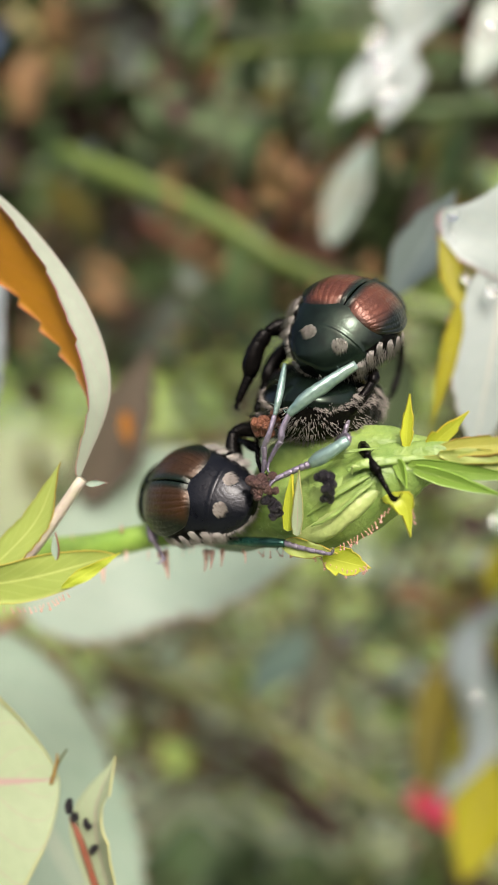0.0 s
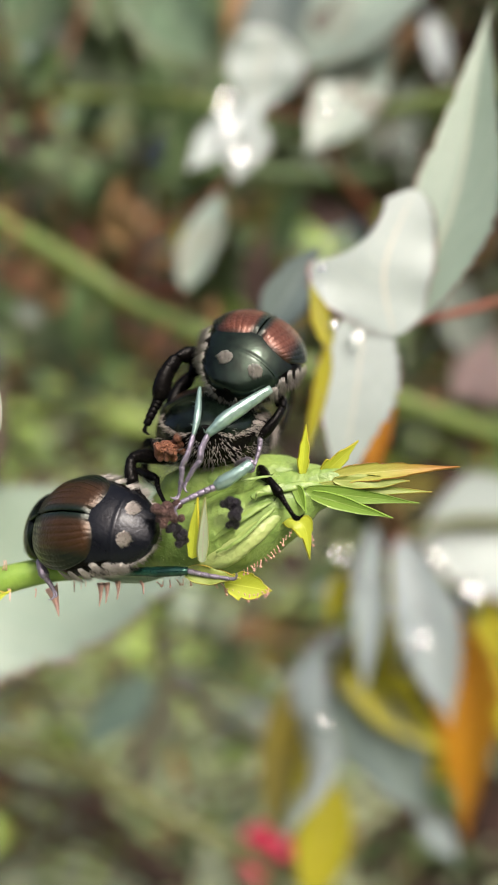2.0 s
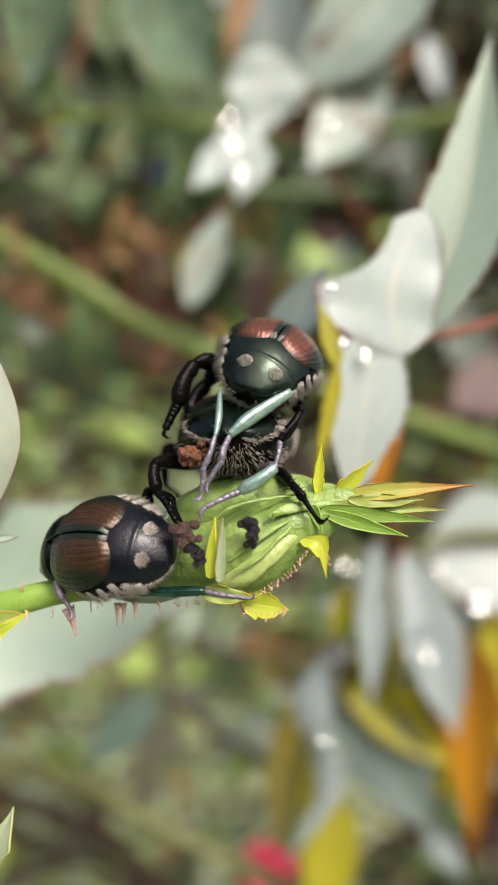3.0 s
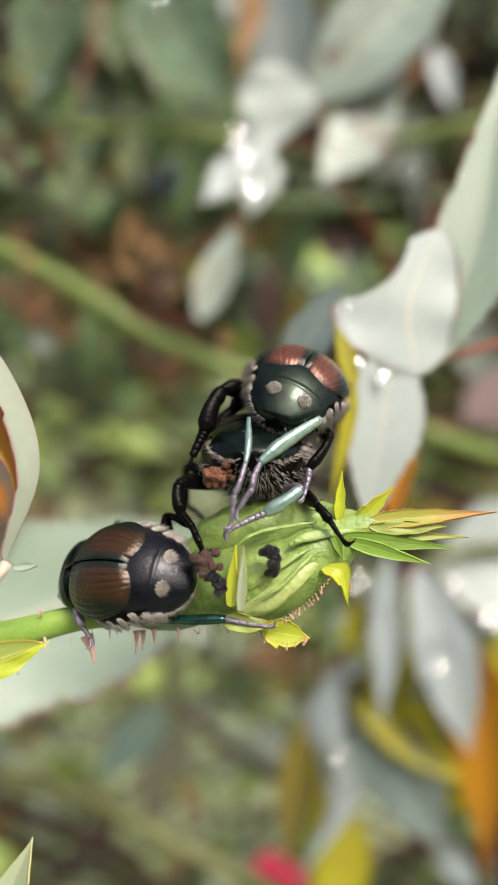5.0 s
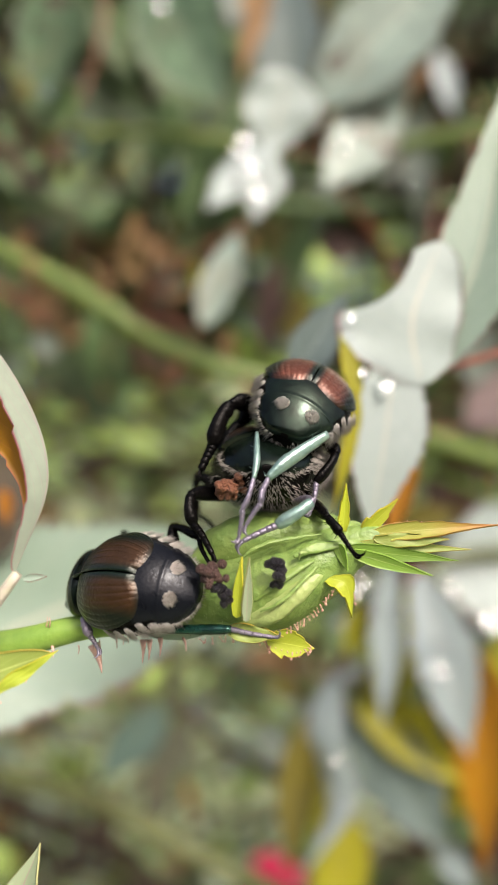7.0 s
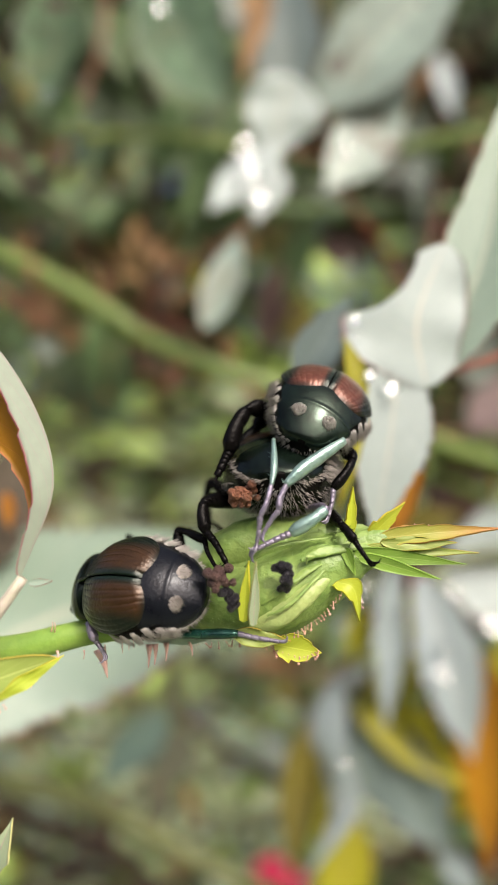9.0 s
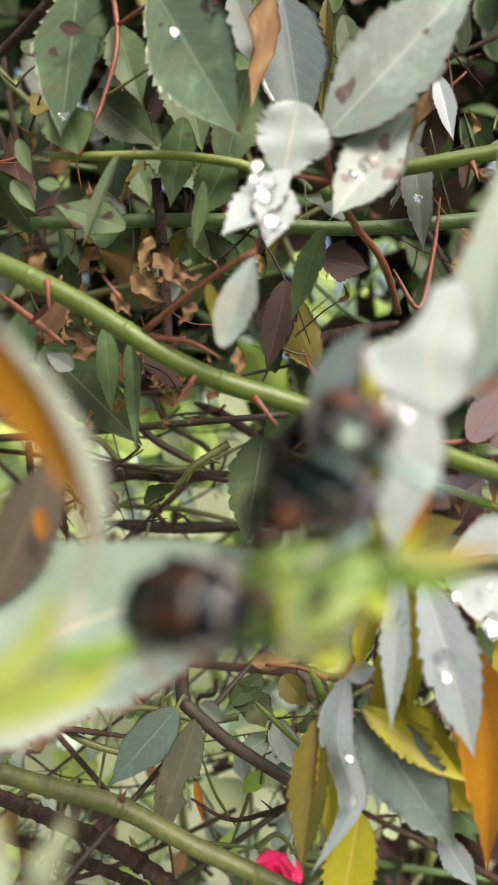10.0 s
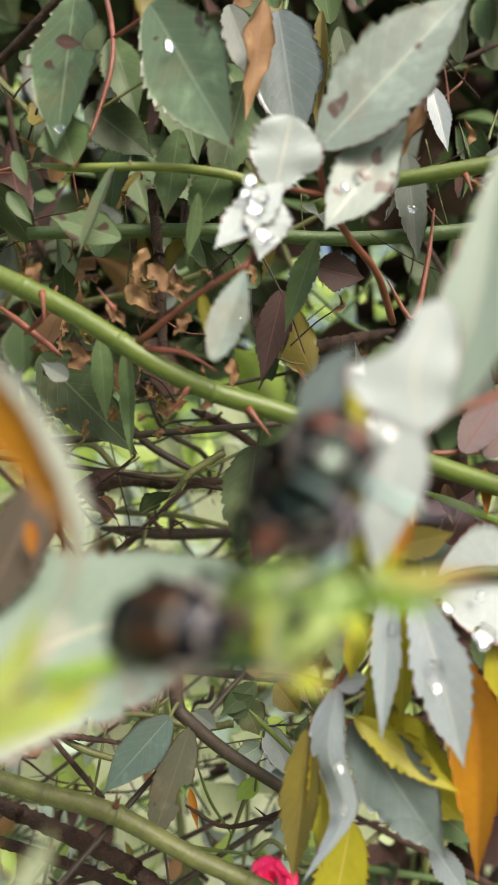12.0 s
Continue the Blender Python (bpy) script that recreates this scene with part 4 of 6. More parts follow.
def upper_left_group():
    s = spray((-28.0, 120.8, 795.2), "twig of dull green weathered rose leaves with chewed holes", [(((-28.0, 120.8, 795.2), (-22.8, 113.3, 773.1), (-24.9, 112.0, 760.5), (-28.6, 109.9, 750.0)), (0.5, 0.45, 0.38, 0.25), "red"), (((-22.8, 113.3, 773.1), (-15.6, 108.1, 774.5)), (0.35, 0.3), "red"), (((-24.9, 112.0, 760.5), (-16.8, 109.9, 764.5)), (0.25, 0.2), "olive")])
    up = dict(teeth=15, belly=0.45)
    leaf(s, (-15.8, 106.1, 774.6), (-2.1, 100.3, 749.0), 16.0, (-0.45, -1, -0.1), up="sage", low="green", fold=10, seed=81, **up)
    leaf(s, (-28.6, 110.5, 778.6), (-30.7, 106.0, 751.0), 15.0, (-0.4, -1, -0.1), up="dull", low="grey", fold=10, seed=82, bite=(0.35, 1, 0.08), **up)
    leaf(s, (-31.1, 109.1, 757.7), (-28.6, 109.9, 750.0), 9.5, (0, -1, 0.35), up="green", low="grey", fold=8, seed=83, **up)
    leaf(s, (-23.4, 116.3, 775.0), (-18.9, 114.9, 760.6), 8.5, (0, -1, 0.2), up="green", low="grey", fold=10, seed=84, **up)
    leaf(s, (-28.6, 120.2, 765.0), (-16.8, 120.8, 756.1), 11.0, (0, -1, 0.1), up="dark", low="grey", fold=10, seed=85, **up)
    leaf(s, (-11.7, 113.7, 758.2), (-14.2, 114.4, 743.0), 7.0, (0, -1, 0.2), up="green", low="grey", fold=10, seed=86, **up)
    leaf(s, (-3.7, 113.4, 752.1), (-9.5, 115.3, 741.5), 8.5, (0, -1, 0.1), up="green", low="grey", fold=10, seed=87, **up)
    leaf(s, (-21.9, 107.7, 749.6), (-27.7, 107.6, 734.5), 3.2, (-0.5, -1, 0.2), up="dull", low="green", fold=26, seed=88, **up)
    leaf(s, (-21.6, 113.5, 739.4), (-33.6, 112.9, 742.9), 7.5, (0, -1, 0.3), up="green", low="grey", fold=10, seed=89, **up)
    leaf(s, (-8.2, 109.4, 745.9), (-10.1, 110.2, 734.8), 3.0, (0.5, -1, 0.2), up="green", low="grey", fold=20, seed=90, **up)
    leaf(s, (-34.2, 105.9, 744.2), (-30.5, 105.8, 743.5), 3.2, (0, -1, 0.4), up="green", low="grey", fold=6, seed=91, teeth=8, nu=24, nv=3, belly=0.5)
    # flat brown patch added in place of a hole through the leaf
    leaf(s, (-30.5, 105.1, 768.0), (-26.3, 105.0, 767.5), 2.4, (-0.4, -1, -0.1), up="maroon", low="maroon", fold=2, seed=140, teeth=0, nu=16, nv=3, name="dead_patch", label="brown patch standing for a hole in the leaf")
    leaf(s, (-13.3, 121.1, 776.0), (-8.8, 119.6, 754.6), 13.0, (0, -1, 0.3), up="green", low="green", fold=8, seed=141, **up)
    leaf(s, (-0.3, 121.7, 770.5), (-5.3, 119.4, 749.7), 12.0, (0.1, -1, 0.3), up="green", low="green", fold=8, seed=142, **up)
    leaf(s, (-20.6, 123.0, 761.0), (-7.4, 120.4, 747.1), 11.0, (0, -1, 0.3), up="green", low="green", fold=8, seed=143, **up)
    leaf(s, (-38.6, 110.2, 752.7), (-36.4, 110.0, 746.8), 3.0, (0, -1, 0.3), up="green", low="grey", fold=10, seed=92, nu=24, nv=3)
    leaf(s, (-40.2, 112.1, 746.7), (-36.1, 111.9, 741.1), 3.4, (0, -1, 0.3), up="green", low="dark", fold=10, seed=93, nu=24, nv=3)
    d = spray((9.1, 126.1, 798.7), "dark bluish leaves with dried brown tatters", [(((9.1, 126.1, 798.7), (6.7, 121.8, 780.6), (7.2, 120.6, 774.0)), (0.6, 0.5, 0.3), "dull")])
    leaf(d, (5.7, 120.8, 783.0), (9.2, 118.2, 757.1), 15.0, (-0.2, -1, 0.0), up="slate", low="dark", fold=8, seed=94, **up)
    leaf(d, (-3.3, 118.0, 782.0), (2.0, 115.6, 766.3), 8.0, (0, -1, 0.2), up="grey", low="grey", fold=10, seed=95, **up)
    leaf(d, (2.5, 111.0, 778.7), (-0.5, 108.0, 757.2), 6.2, (0.4, -1, 0), up="dry", low="dry", fold=28, seed=96, teeth=5, tooth=0.3, ripple=0.9, nu=30, nv=4)
    leaf(d, (13.5, 119.7, 782.3), (12.6, 120.2, 761.0), 4.5, (-0.6, -1, 0), up="olive", low="dark", fold=20, seed=97, **up)
    leaf(d, (17.1, 123.6, 781.8), (21.2, 123.2, 765.5), 7.0, (0, -1, 0.2), up="dark", low="dark", fold=10, seed=98, **up)


upper_left_group()


# ---------------------------------------------------------------- canes of the bush
def rose_cane(label, points, radii, skin, thorns=(), rough=0.02):
    ob = thing("rose_cane", points[0], label, "rose cane", "rose canes")
    stalk(ob, points, radii, STEM[skin], "stem", rough=rough, sides=14)
    for k in range(1, len(points) - 1, 2):
        p, q = Vector(points[k]), Vector(points[k + 1])
        d = (q - p).normalized()
        r = radii[k]
        stalk(ob, (p - d * r * 0.5, p - d * r * 0.15, p + d * r * 0.15, p + d * r * 0.5), (r * 0.96, r * 1.09, r * 1.07, r * 0.96), STEM[skin], "node", rough=rough, sides=14)
    for b, t, r in thorns:
        prickle(ob, b, t, r, STEM["red"])
    return ob


rose_cane("smooth mid green rose cane crossing behind the insects", ((-54.1, 110.2, 738.0), (-35.9, 107.6, 729.5), (-28.2, 106.9, 725.6), (-20.5, 106.1, 720.8), (-13.0, 105.9, 716.3), (-5.4, 105.6, 712.8), (3.5, 106.4, 710.2), (18.5, 108.0, 705.5), (31.5, 109.6, 700.9), (54.0, 113.0, 693.7)), (1.75, 1.75, 1.7, 1.65, 1.65, 1.7, 1.75, 1.75, 1.7, 1.7), "green",
    (((-0.2, 104.5, 710.2), (3.8, 102.8, 705.2), 0.7), ((9.4, 104.3, 713.3), (7.1, 103.0, 717.9), 0.5), ((-32.8, 105.5, 728.8), (-32.2, 104.4, 723.2), 0.6), ((-21.2, 105.2, 725.6), (-24.0, 104.4, 729.3), 0.5), ((-9.4, 104.7, 713.8), (-13.6, 103.7, 707.8), 0.5)))
rose_cane("thin yellow-green cane with small pale thorns", ((-35.8, 116.1, 752.8), (-30.3, 113.0, 751.1), (-14.3, 111.6, 750.9), (-2.3, 111.3, 749.4), (3.3, 113.2, 747.4)), (0.3, 0.7, 0.75, 0.8, 0.8), "yellowish", (((-19.0, 111.7, 750.5), (-20.2, 110.8, 751.8), 0.3), ((-7.9, 111.5, 750.2), (-6.2, 110.4, 751.4), 0.3)))
rose_cane("green cane with flat pink thorns", ((12.5, 118.9, 746.7), (20.0, 116.8, 749.6), (31.2, 114.6, 751.2), (52.2, 110.2, 753.5)), (1.2, 1.3, 1.35, 1.4), "green", (((37.2, 112.5, 750.6), (38.2, 111.4, 747.0), 0.6),))
rose_cane("dull green cane", ((-40.9, 126.0, 743.7), (-26.3, 125.7, 744.1), (-3.4, 126.2, 744.6), (19.6, 125.7, 743.1), (58.0, 122.0, 745.5)), (1.2, 1.3, 1.35, 1.35, 1.4), "dull")
rose_cane("brown dead cane standing in the bush", ((-17.5, 123.7, 751.2), (-16.2, 123.4, 738.9), (-15.7, 123.2, 728.7), (-15.2, 121.0, 721.0)), (0.9, 1.0, 1.0, 0.9), "wood", rough=0.08)
low_cane = rose_cane("olive green lower cane with ringed nodes", ((-61.1, 119.9, 647.5), (-44.0, 117.4, 644.3), (-35.7, 116.1, 642.5), (-23.6, 114.8, 639.6), (-10.6, 113.3, 633.3), (0.2, 111.9, 629.0), (19.3, 109.3, 620.8)), (1.55, 1.6, 1.65, 1.7, 1.6, 1.5, 1.5), "olive", (((-22.9, 113.8, 641.3), (-21.7, 112.8, 643.8), 0.5),))
for p in ((-35.5, 115.9, 642.5), (-22.3, 114.5, 639.3)):
    stalk(low_cane, (Vector(p) + Vector((-0.5, 0, 0.15)), Vector(p) + Vector((0.5, 0, -0.15))), (1.85, 1.85), STEM["olive"], "node", sides=14)
rose_cane("rough brown woody old cane", ((-61.8, 130.7, 637.8), (-43.1, 127.1, 632.8), (-30.6, 124.7, 628.6), (-20.9, 123.4, 623.9), (-8.0, 121.9, 614.0)), (1.5, 1.4, 1.5, 1.5, 1.6), "wood", rough=0.22)
rose_cane("rough dark dead twig", ((-57.1, 135.3, 624.8), (-38.1, 132.7, 620.3), (-24.1, 130.3, 616.0), (-12.9, 129.9, 608.1)), (1.0, 1.0, 1.1, 1.2), "wood", rough=0.2)
rose_cane("dark brown thin twig from a pale node", ((-13.1, 122.9, 661.5), (-12.7, 122.3, 655.4), (-10.6, 121.7, 652.9), (-3.8, 122.4, 646.7), (7.4, 124.0, 638.5), (18.1, 126.5, 630.1)), (1.3, 1.3, 1.25, 1.2, 1.1, 1.0), "dark")
for pts, r, skin in (
    (((-38.6, 135.3, 644.5), (-31.6, 135.0, 641.0), (-22.4, 134.7, 638.5)), 0.75, "olive"), (((-25.6, 136.8, 637.8), (-22.7, 136.9, 644.8), (-15.7, 136.8, 651.2)), 0.7, "olive"),
    (((-9.9, 139.4, 635.7), (-7.0, 140.1, 627.4), (-2.2, 140.8, 619.6)), 0.35, "green"), (((-4.0, 143.8, 614.1), (0.9, 143.9, 627.7), (4.7, 144.1, 640.1)), 0.5, "olive"),
    (((-26.3, 144.5, 622.7), (-16.4, 144.1, 616.5), (4.7, 143.5, 613.5)), 0.5, "green"), (((-41.1, 156.5, 702.9), (-34.5, 156.3, 702.9), (-27.2, 156.0, 696.6), (-13.4, 155.7, 696.3), (2.5, 155.4, 702.9)), 0.85, "olive"),
    (((-29.4, 161.4, 710.3), (-21.9, 161.0, 702.8), (-8.9, 160.5, 695.3)), 1.0, "dark"), (((-12.6, 166.0, 711.8), (-4.2, 165.7, 708.0), (5.6, 165.3, 701.3)), 1.3, "wood"),
    (((-40.2, 164.2, 690.2), (-29.1, 164.0, 694.4), (-18.0, 163.7, 693.6), (-1.4, 163.3, 694.4)), 1.7, "wood"), (((-40.3, 171.2, 686.6), (-27.3, 170.8, 685.5), (-14.3, 170.5, 684.5), (5.9, 169.9, 679.5)), 0.8, "olive"),
    (((-37.0, 176.0, 680.9), (-19.1, 175.5, 679.4), (7.6, 174.8, 680.2)), 1.7, "dark"), (((5.4, 160.9, 728.7), (17.6, 160.5, 726.7), (36.7, 160.1, 730.8)), 2.0, "wood"),
    (((9.8, 165.6, 723.7), (19.6, 165.4, 723.8), (29.4, 165.2, 726.6)), 1.2, "dark"), (((14.4, 186.1, 750.8), (30.1, 185.4, 736.7), (45.8, 184.9, 730.5)), 0.6, "dull"),
    (((21.9, 195.6, 733.3), (35.1, 195.5, 746.5), (43.4, 195.5, 759.7)), 0.5, "dull"), (((31.6, 115.5, 695.8), (40.4, 115.2, 692.4), (51.1, 114.9, 688.0)), 0.85, "fresh"),
    (((25.3, 118.4, 733.8), (29.8, 118.2, 726.8), (32.6, 119.3, 736.0), (34.4, 120.5, 747.3)), 0.5, "red"), (((29.9, 109.7, 703.0), (34.5, 109.6, 703.1), (41.0, 109.5, 705.4)), 0.5, "red"),
    (((-37.5, 111.5, 722.7), (-33.8, 111.5, 726.3), (-31.7, 110.6, 730.7)), 0.55, "red"), (((-44.3, 117.8, 729.0), (-37.2, 116.5, 723.5), (-32.1, 115.3, 719.5)), 0.7, "red"),
    (((-28.7, 147.8, 648.4), (-21.3, 147.5, 642.2), (-15.1, 147.3, 637.3)), 0.5, "red"), (((10.9, 122.2, 660.8), (12.3, 117.1, 657.6), (12.7, 109.1, 659.7)), 0.9, "green"),
    (((0.4, 117.3, 656.6), (5.4, 117.1, 651.6), (10.3, 116.9, 646.7)), 0.5, "green"),
):
    twig = thing("twig", pts[0], {"olive": "thin olive twig inside the rose bush", "green": "thin green twig inside the rose bush", "dark": "dark bare twig inside the rose bush", "wood": "rough brown dead wood inside the rose bush", "dull": "dull green twig inside the rose bush", "fresh": "bright yellow-green cane end", "red": "thin red leaf stalk in the bush"}[skin], "twig", "twigs")
    stalk(twig, pts, (r * 0.3, r * 0.9, r, r * 0.95, r * 0.85, r * 0.3), STEM[skin], "stem", rough=0.16 if skin == "wood" else 0.08 if skin == "dark" else 0.03, seed=int(abs(pts[0][0]) * 10))


def inner_leaves():
    """Single leaves that hang between the canes."""
    s = spray((-14.2, 120.9, 658.0), "two drooping grey-green leaves under a pale node", [(((-12.4, 121.8, 656.6), (-13.6, 119.8, 655.1), (-14.0, 118.8, 654.2)), (0.4, 0.35, 0.3), "olive"), (((-11.2, 121.7, 653.5), (-10.6, 120.7, 651.8)), (0.4, 0.3), "olive")])
    leaf(s, (-13.7, 118.8, 654.9), (-25.9, 117.9, 641.4), 8.6, (0, -1, 0.3), up="teal", low="dark", fold=12, seed=101, teeth=16, tooth=0.07)
    leaf(s, (-10.3, 120.7, 652.0), (-18.0, 119.4, 629.3), 8.6, (0.3, -1, 0), up="worn", low="maroon", fold=12, seed=102, teeth=14, bite=(0.5, 1, 0.1))
    leaf(s, (-9.6, 122.7, 654.1), (-5.4, 122.5, 650.9), 4.5, (0, -1, 0.2), up="grey", low="dark", fold=12, seed=103)
    leaf(s, (-3.8, 124.5, 653.3), (1.5, 122.5, 657.3), 6.0, (0, -1, 0.2), up="dark", low="dark", fold=12, seed=104)
    leaf(s, (-11.0, 132.4, 634.6), (-9.4, 132.1, 626.1), 1.8, (0, -1, 0.1), up="orange", low="dry", fold=12, seed=105, nu=24, nv=3)
    leaf(s, (13.9, 143.7, 635.1), (4.7, 144.0, 635.1), 8.0, (0, -1, 0.5), up="pale", low="lawn", fold=10, seed=106)
    leaf(s, (8.7, 149.0, 641.7), (3.6, 149.0, 634.0), 6.5, (0, -1, 0.5), up="lawn", low="lawn", fold=10, seed=107)
    leaf(s, (5.9, 143.9, 631.4), (14.6, 143.6, 628.9), 5.0, (0, -1, 0.5), up="blue", low="lawn", fold=10, seed=108)
    g = spray((-34.7, 125.4, 718.7), "dull dark green leaves below the main cane", [(((-20.1, 109.1, 722.3), (-23.3, 114.2, 721.2), (-31.6, 121.3, 719.3)), (0.4, 0.35, 0.3), "green")])
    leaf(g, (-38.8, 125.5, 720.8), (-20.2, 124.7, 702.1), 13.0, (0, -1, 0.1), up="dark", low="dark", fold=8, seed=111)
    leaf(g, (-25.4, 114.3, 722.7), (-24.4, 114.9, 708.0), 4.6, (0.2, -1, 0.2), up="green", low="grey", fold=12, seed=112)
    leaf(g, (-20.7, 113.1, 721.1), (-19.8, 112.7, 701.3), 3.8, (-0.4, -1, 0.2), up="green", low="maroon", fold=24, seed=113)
    leaf(g, (-30.1, 111.2, 715.3), (-34.7, 111.4, 718.0), 4.0, (0, -1, 0.3), up="grey", low="grey", fold=12, seed=114)
    leaf(g, (-36.1, 138.9, 693.7), (-24.5, 138.8, 699.5), 3.8, (0, -1, 0.3), up="maroon", low="maroon", fold=20, seed=115)
    leaf(g, (-33.3, 136.8, 693.9), (-25.9, 136.6, 688.2), 3.0, (0, -1, 0.3), up="maroon", low="maroon", fold=20, seed=116)
    b = spray((7.8, 124.0, 659.3), "brown and olive withering leaves beside a red stalk", [(((13.9, 122.0, 658.9), (8.9, 124.0, 660.3), (2.7, 126.0, 660.2)), (0.5, 0.45, 0.3), "red")])
    leaf(b, (2.0, 124.0, 658.8), (-4.8, 123.0, 653.2), 5.2, (0.1, -1, 0.3), up="dark", low="maroon", fold=14, seed=171)
    leaf(b, (5.8, 125.0, 658.4), (10.5, 124.0, 652.7), 6.0, (0, -1, 0.2), up="olive", low="dry", fold=12, seed=172)
    leaf(b, (-0.5, 127.0, 654.5), (2.7, 126.0, 647.9), 7.0, (0.1, -1, 0.2), up="dark", low="dark", fold=10, seed=173, teeth=14)
    leaf(b, (9.1, 126.0, 659.6), (15.5, 125.0, 653.5), 5.0, (0.2, -1, 0.3), up="brown", low="maroon", fold=14, seed=174)
    leaf(b, (0.1, 128.0, 660.1), (8.1, 127.0, 660.6), 4.0, (0, -1, 0.5), up="dry", low="maroon", fold=20, seed=175)
    w = spray((-1.0, 190.0, 571.5), "large cream-green serrated leaves low in the bush, sunlight in their colour", [(((-0.9, 192.0, 563.6), (2.1, 190.0, 595.7), (0.4, 188.0, 614.4)), (0.7, 0.6, 0.4), "olive")])
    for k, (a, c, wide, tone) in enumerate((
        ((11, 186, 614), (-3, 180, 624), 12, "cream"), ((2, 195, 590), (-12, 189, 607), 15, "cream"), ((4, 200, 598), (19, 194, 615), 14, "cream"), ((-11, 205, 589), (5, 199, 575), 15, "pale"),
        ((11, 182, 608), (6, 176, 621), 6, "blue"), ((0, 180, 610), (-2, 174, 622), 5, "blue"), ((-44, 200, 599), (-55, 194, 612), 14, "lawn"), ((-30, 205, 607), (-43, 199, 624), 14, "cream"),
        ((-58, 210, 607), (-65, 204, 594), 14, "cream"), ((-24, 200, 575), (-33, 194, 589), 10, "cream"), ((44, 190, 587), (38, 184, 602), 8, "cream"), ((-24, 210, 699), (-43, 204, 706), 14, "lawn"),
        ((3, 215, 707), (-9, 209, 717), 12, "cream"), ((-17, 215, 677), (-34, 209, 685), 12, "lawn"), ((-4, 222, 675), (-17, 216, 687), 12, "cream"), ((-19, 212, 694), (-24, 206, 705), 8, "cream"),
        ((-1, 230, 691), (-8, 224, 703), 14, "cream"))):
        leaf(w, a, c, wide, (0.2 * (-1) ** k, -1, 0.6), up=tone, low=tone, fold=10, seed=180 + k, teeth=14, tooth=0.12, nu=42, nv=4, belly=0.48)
    m = spray((3.9, 128.3, 648.3), "small mint green serrated leaves near the ground", [(((3.9, 128.3, 648.3), (3.0, 129.2, 643.4), (2.0, 131.0, 634.6)), (0.3, 0.3, 0.25), "olive")])
    leaf(m, (3.5, 129.2, 644.8), (-2.5, 128.3, 641.5), 5.0, (0, -1, 0.2), up="pale", low="pale", teeth=10, tooth=0.1, seed=61)
    leaf(m, (4.2, 129.0, 648.6), (9.2, 128.6, 638.6), 6.2, (0, -1, 0.3), up="white", low="pale", teeth=10, tooth=0.1, seed=62)
    leaf(m, (2.4, 131.1, 637.1), (-1.6, 131.1, 632.5), 4.6, (0.2, -1, 0), up="lawn", low="lawn", teeth=9, tooth=0.1, seed=63)
    leaf(m, (3.9, 128.2, 648.1), (1.4, 127.4, 651.8), 3.4, (0, -1, 0.1), up="pale", low="pale", teeth=9, tooth=0.1, seed=64)
    h = spray((3.3, 114.4, 710.8), "dark grey-green leaf hanging from the green cane", [(((3.0, 110.4, 710.6), (2.4, 111.3, 706.4), (1.8, 112.3, 703.6)), (0.4, 0.35, 0.3), "dull")])
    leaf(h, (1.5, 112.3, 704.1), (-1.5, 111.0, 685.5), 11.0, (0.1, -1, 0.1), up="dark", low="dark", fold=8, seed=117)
    leaf(h, (6.9, 124.8, 733.2), (2.7, 122.5, 715.4), 7.0, (0, -1, 0.1), up="maroon", low="maroon", fold=12, seed=118)
    leaf(h, (13.7, 128.8, 738.4), (23.3, 128.5, 736.2), 9.0, (0, -1, 0.2), up="maroon", low="dark", fold=10, seed=119)
    r = spray((43.7, 111.4, 704.1), "pinkish brown young leaves on red stalks", [(((43.7, 111.4, 703.1), (38.2, 109.5, 703.1), (36.5, 108.5, 703.0)), (0.45, 0.4, 0.35), "red")])
    leaf(r, (35.7, 108.5, 703.1), (42.5, 107.6, 713.6), 6.8, (0, -1, 0.3), up="pink", low="maroon", fold=14, seed=121)
    leaf(r, (40.1, 109.4, 702.2), (45.2, 108.5, 710.5), 6.0, (0, -1, 0.3), up="pink", low="maroon", fold=14, seed=122)
    leaf(r, (35.7, 117.4, 697.1), (37.1, 117.2, 689.7), 3.2, (0, -1, 0), up="dry", low="orange", fold=14, seed=123, nu=24)
    leaf(r, (41.4, 113.4, 700.2), (41.8, 113.2, 691.6), 2.4, (0, -1, 0), up="orange", low="dry", fold=14, seed=124, nu=24)
    leaf(r, (37.4, 121.2, 685.6), (42.5, 121.3, 695.9), 7.0, (0, -1, 0.2), up="maroon", low="maroon", fold=12, seed=125)
    leaf(r, (33.7, 110.0, 722.6), (41.9, 109.5, 705.9), 9.0, (0, -1, 0.1), up="grey", low="maroon", fold=12, seed=126)
    leaf(r, (29.4, 120.8, 757.4), (31.9, 122.4, 737.8), 7.0, (0, -1, 0.1), up="grey", low="maroon", fold=12, seed=127)
    leaf(r, (35.1, 125.0, 771.6), (38.2, 124.7, 759.2), 5.0, (0, -1, 0.1), up="blue", low="maroon", fold=16, seed=128)
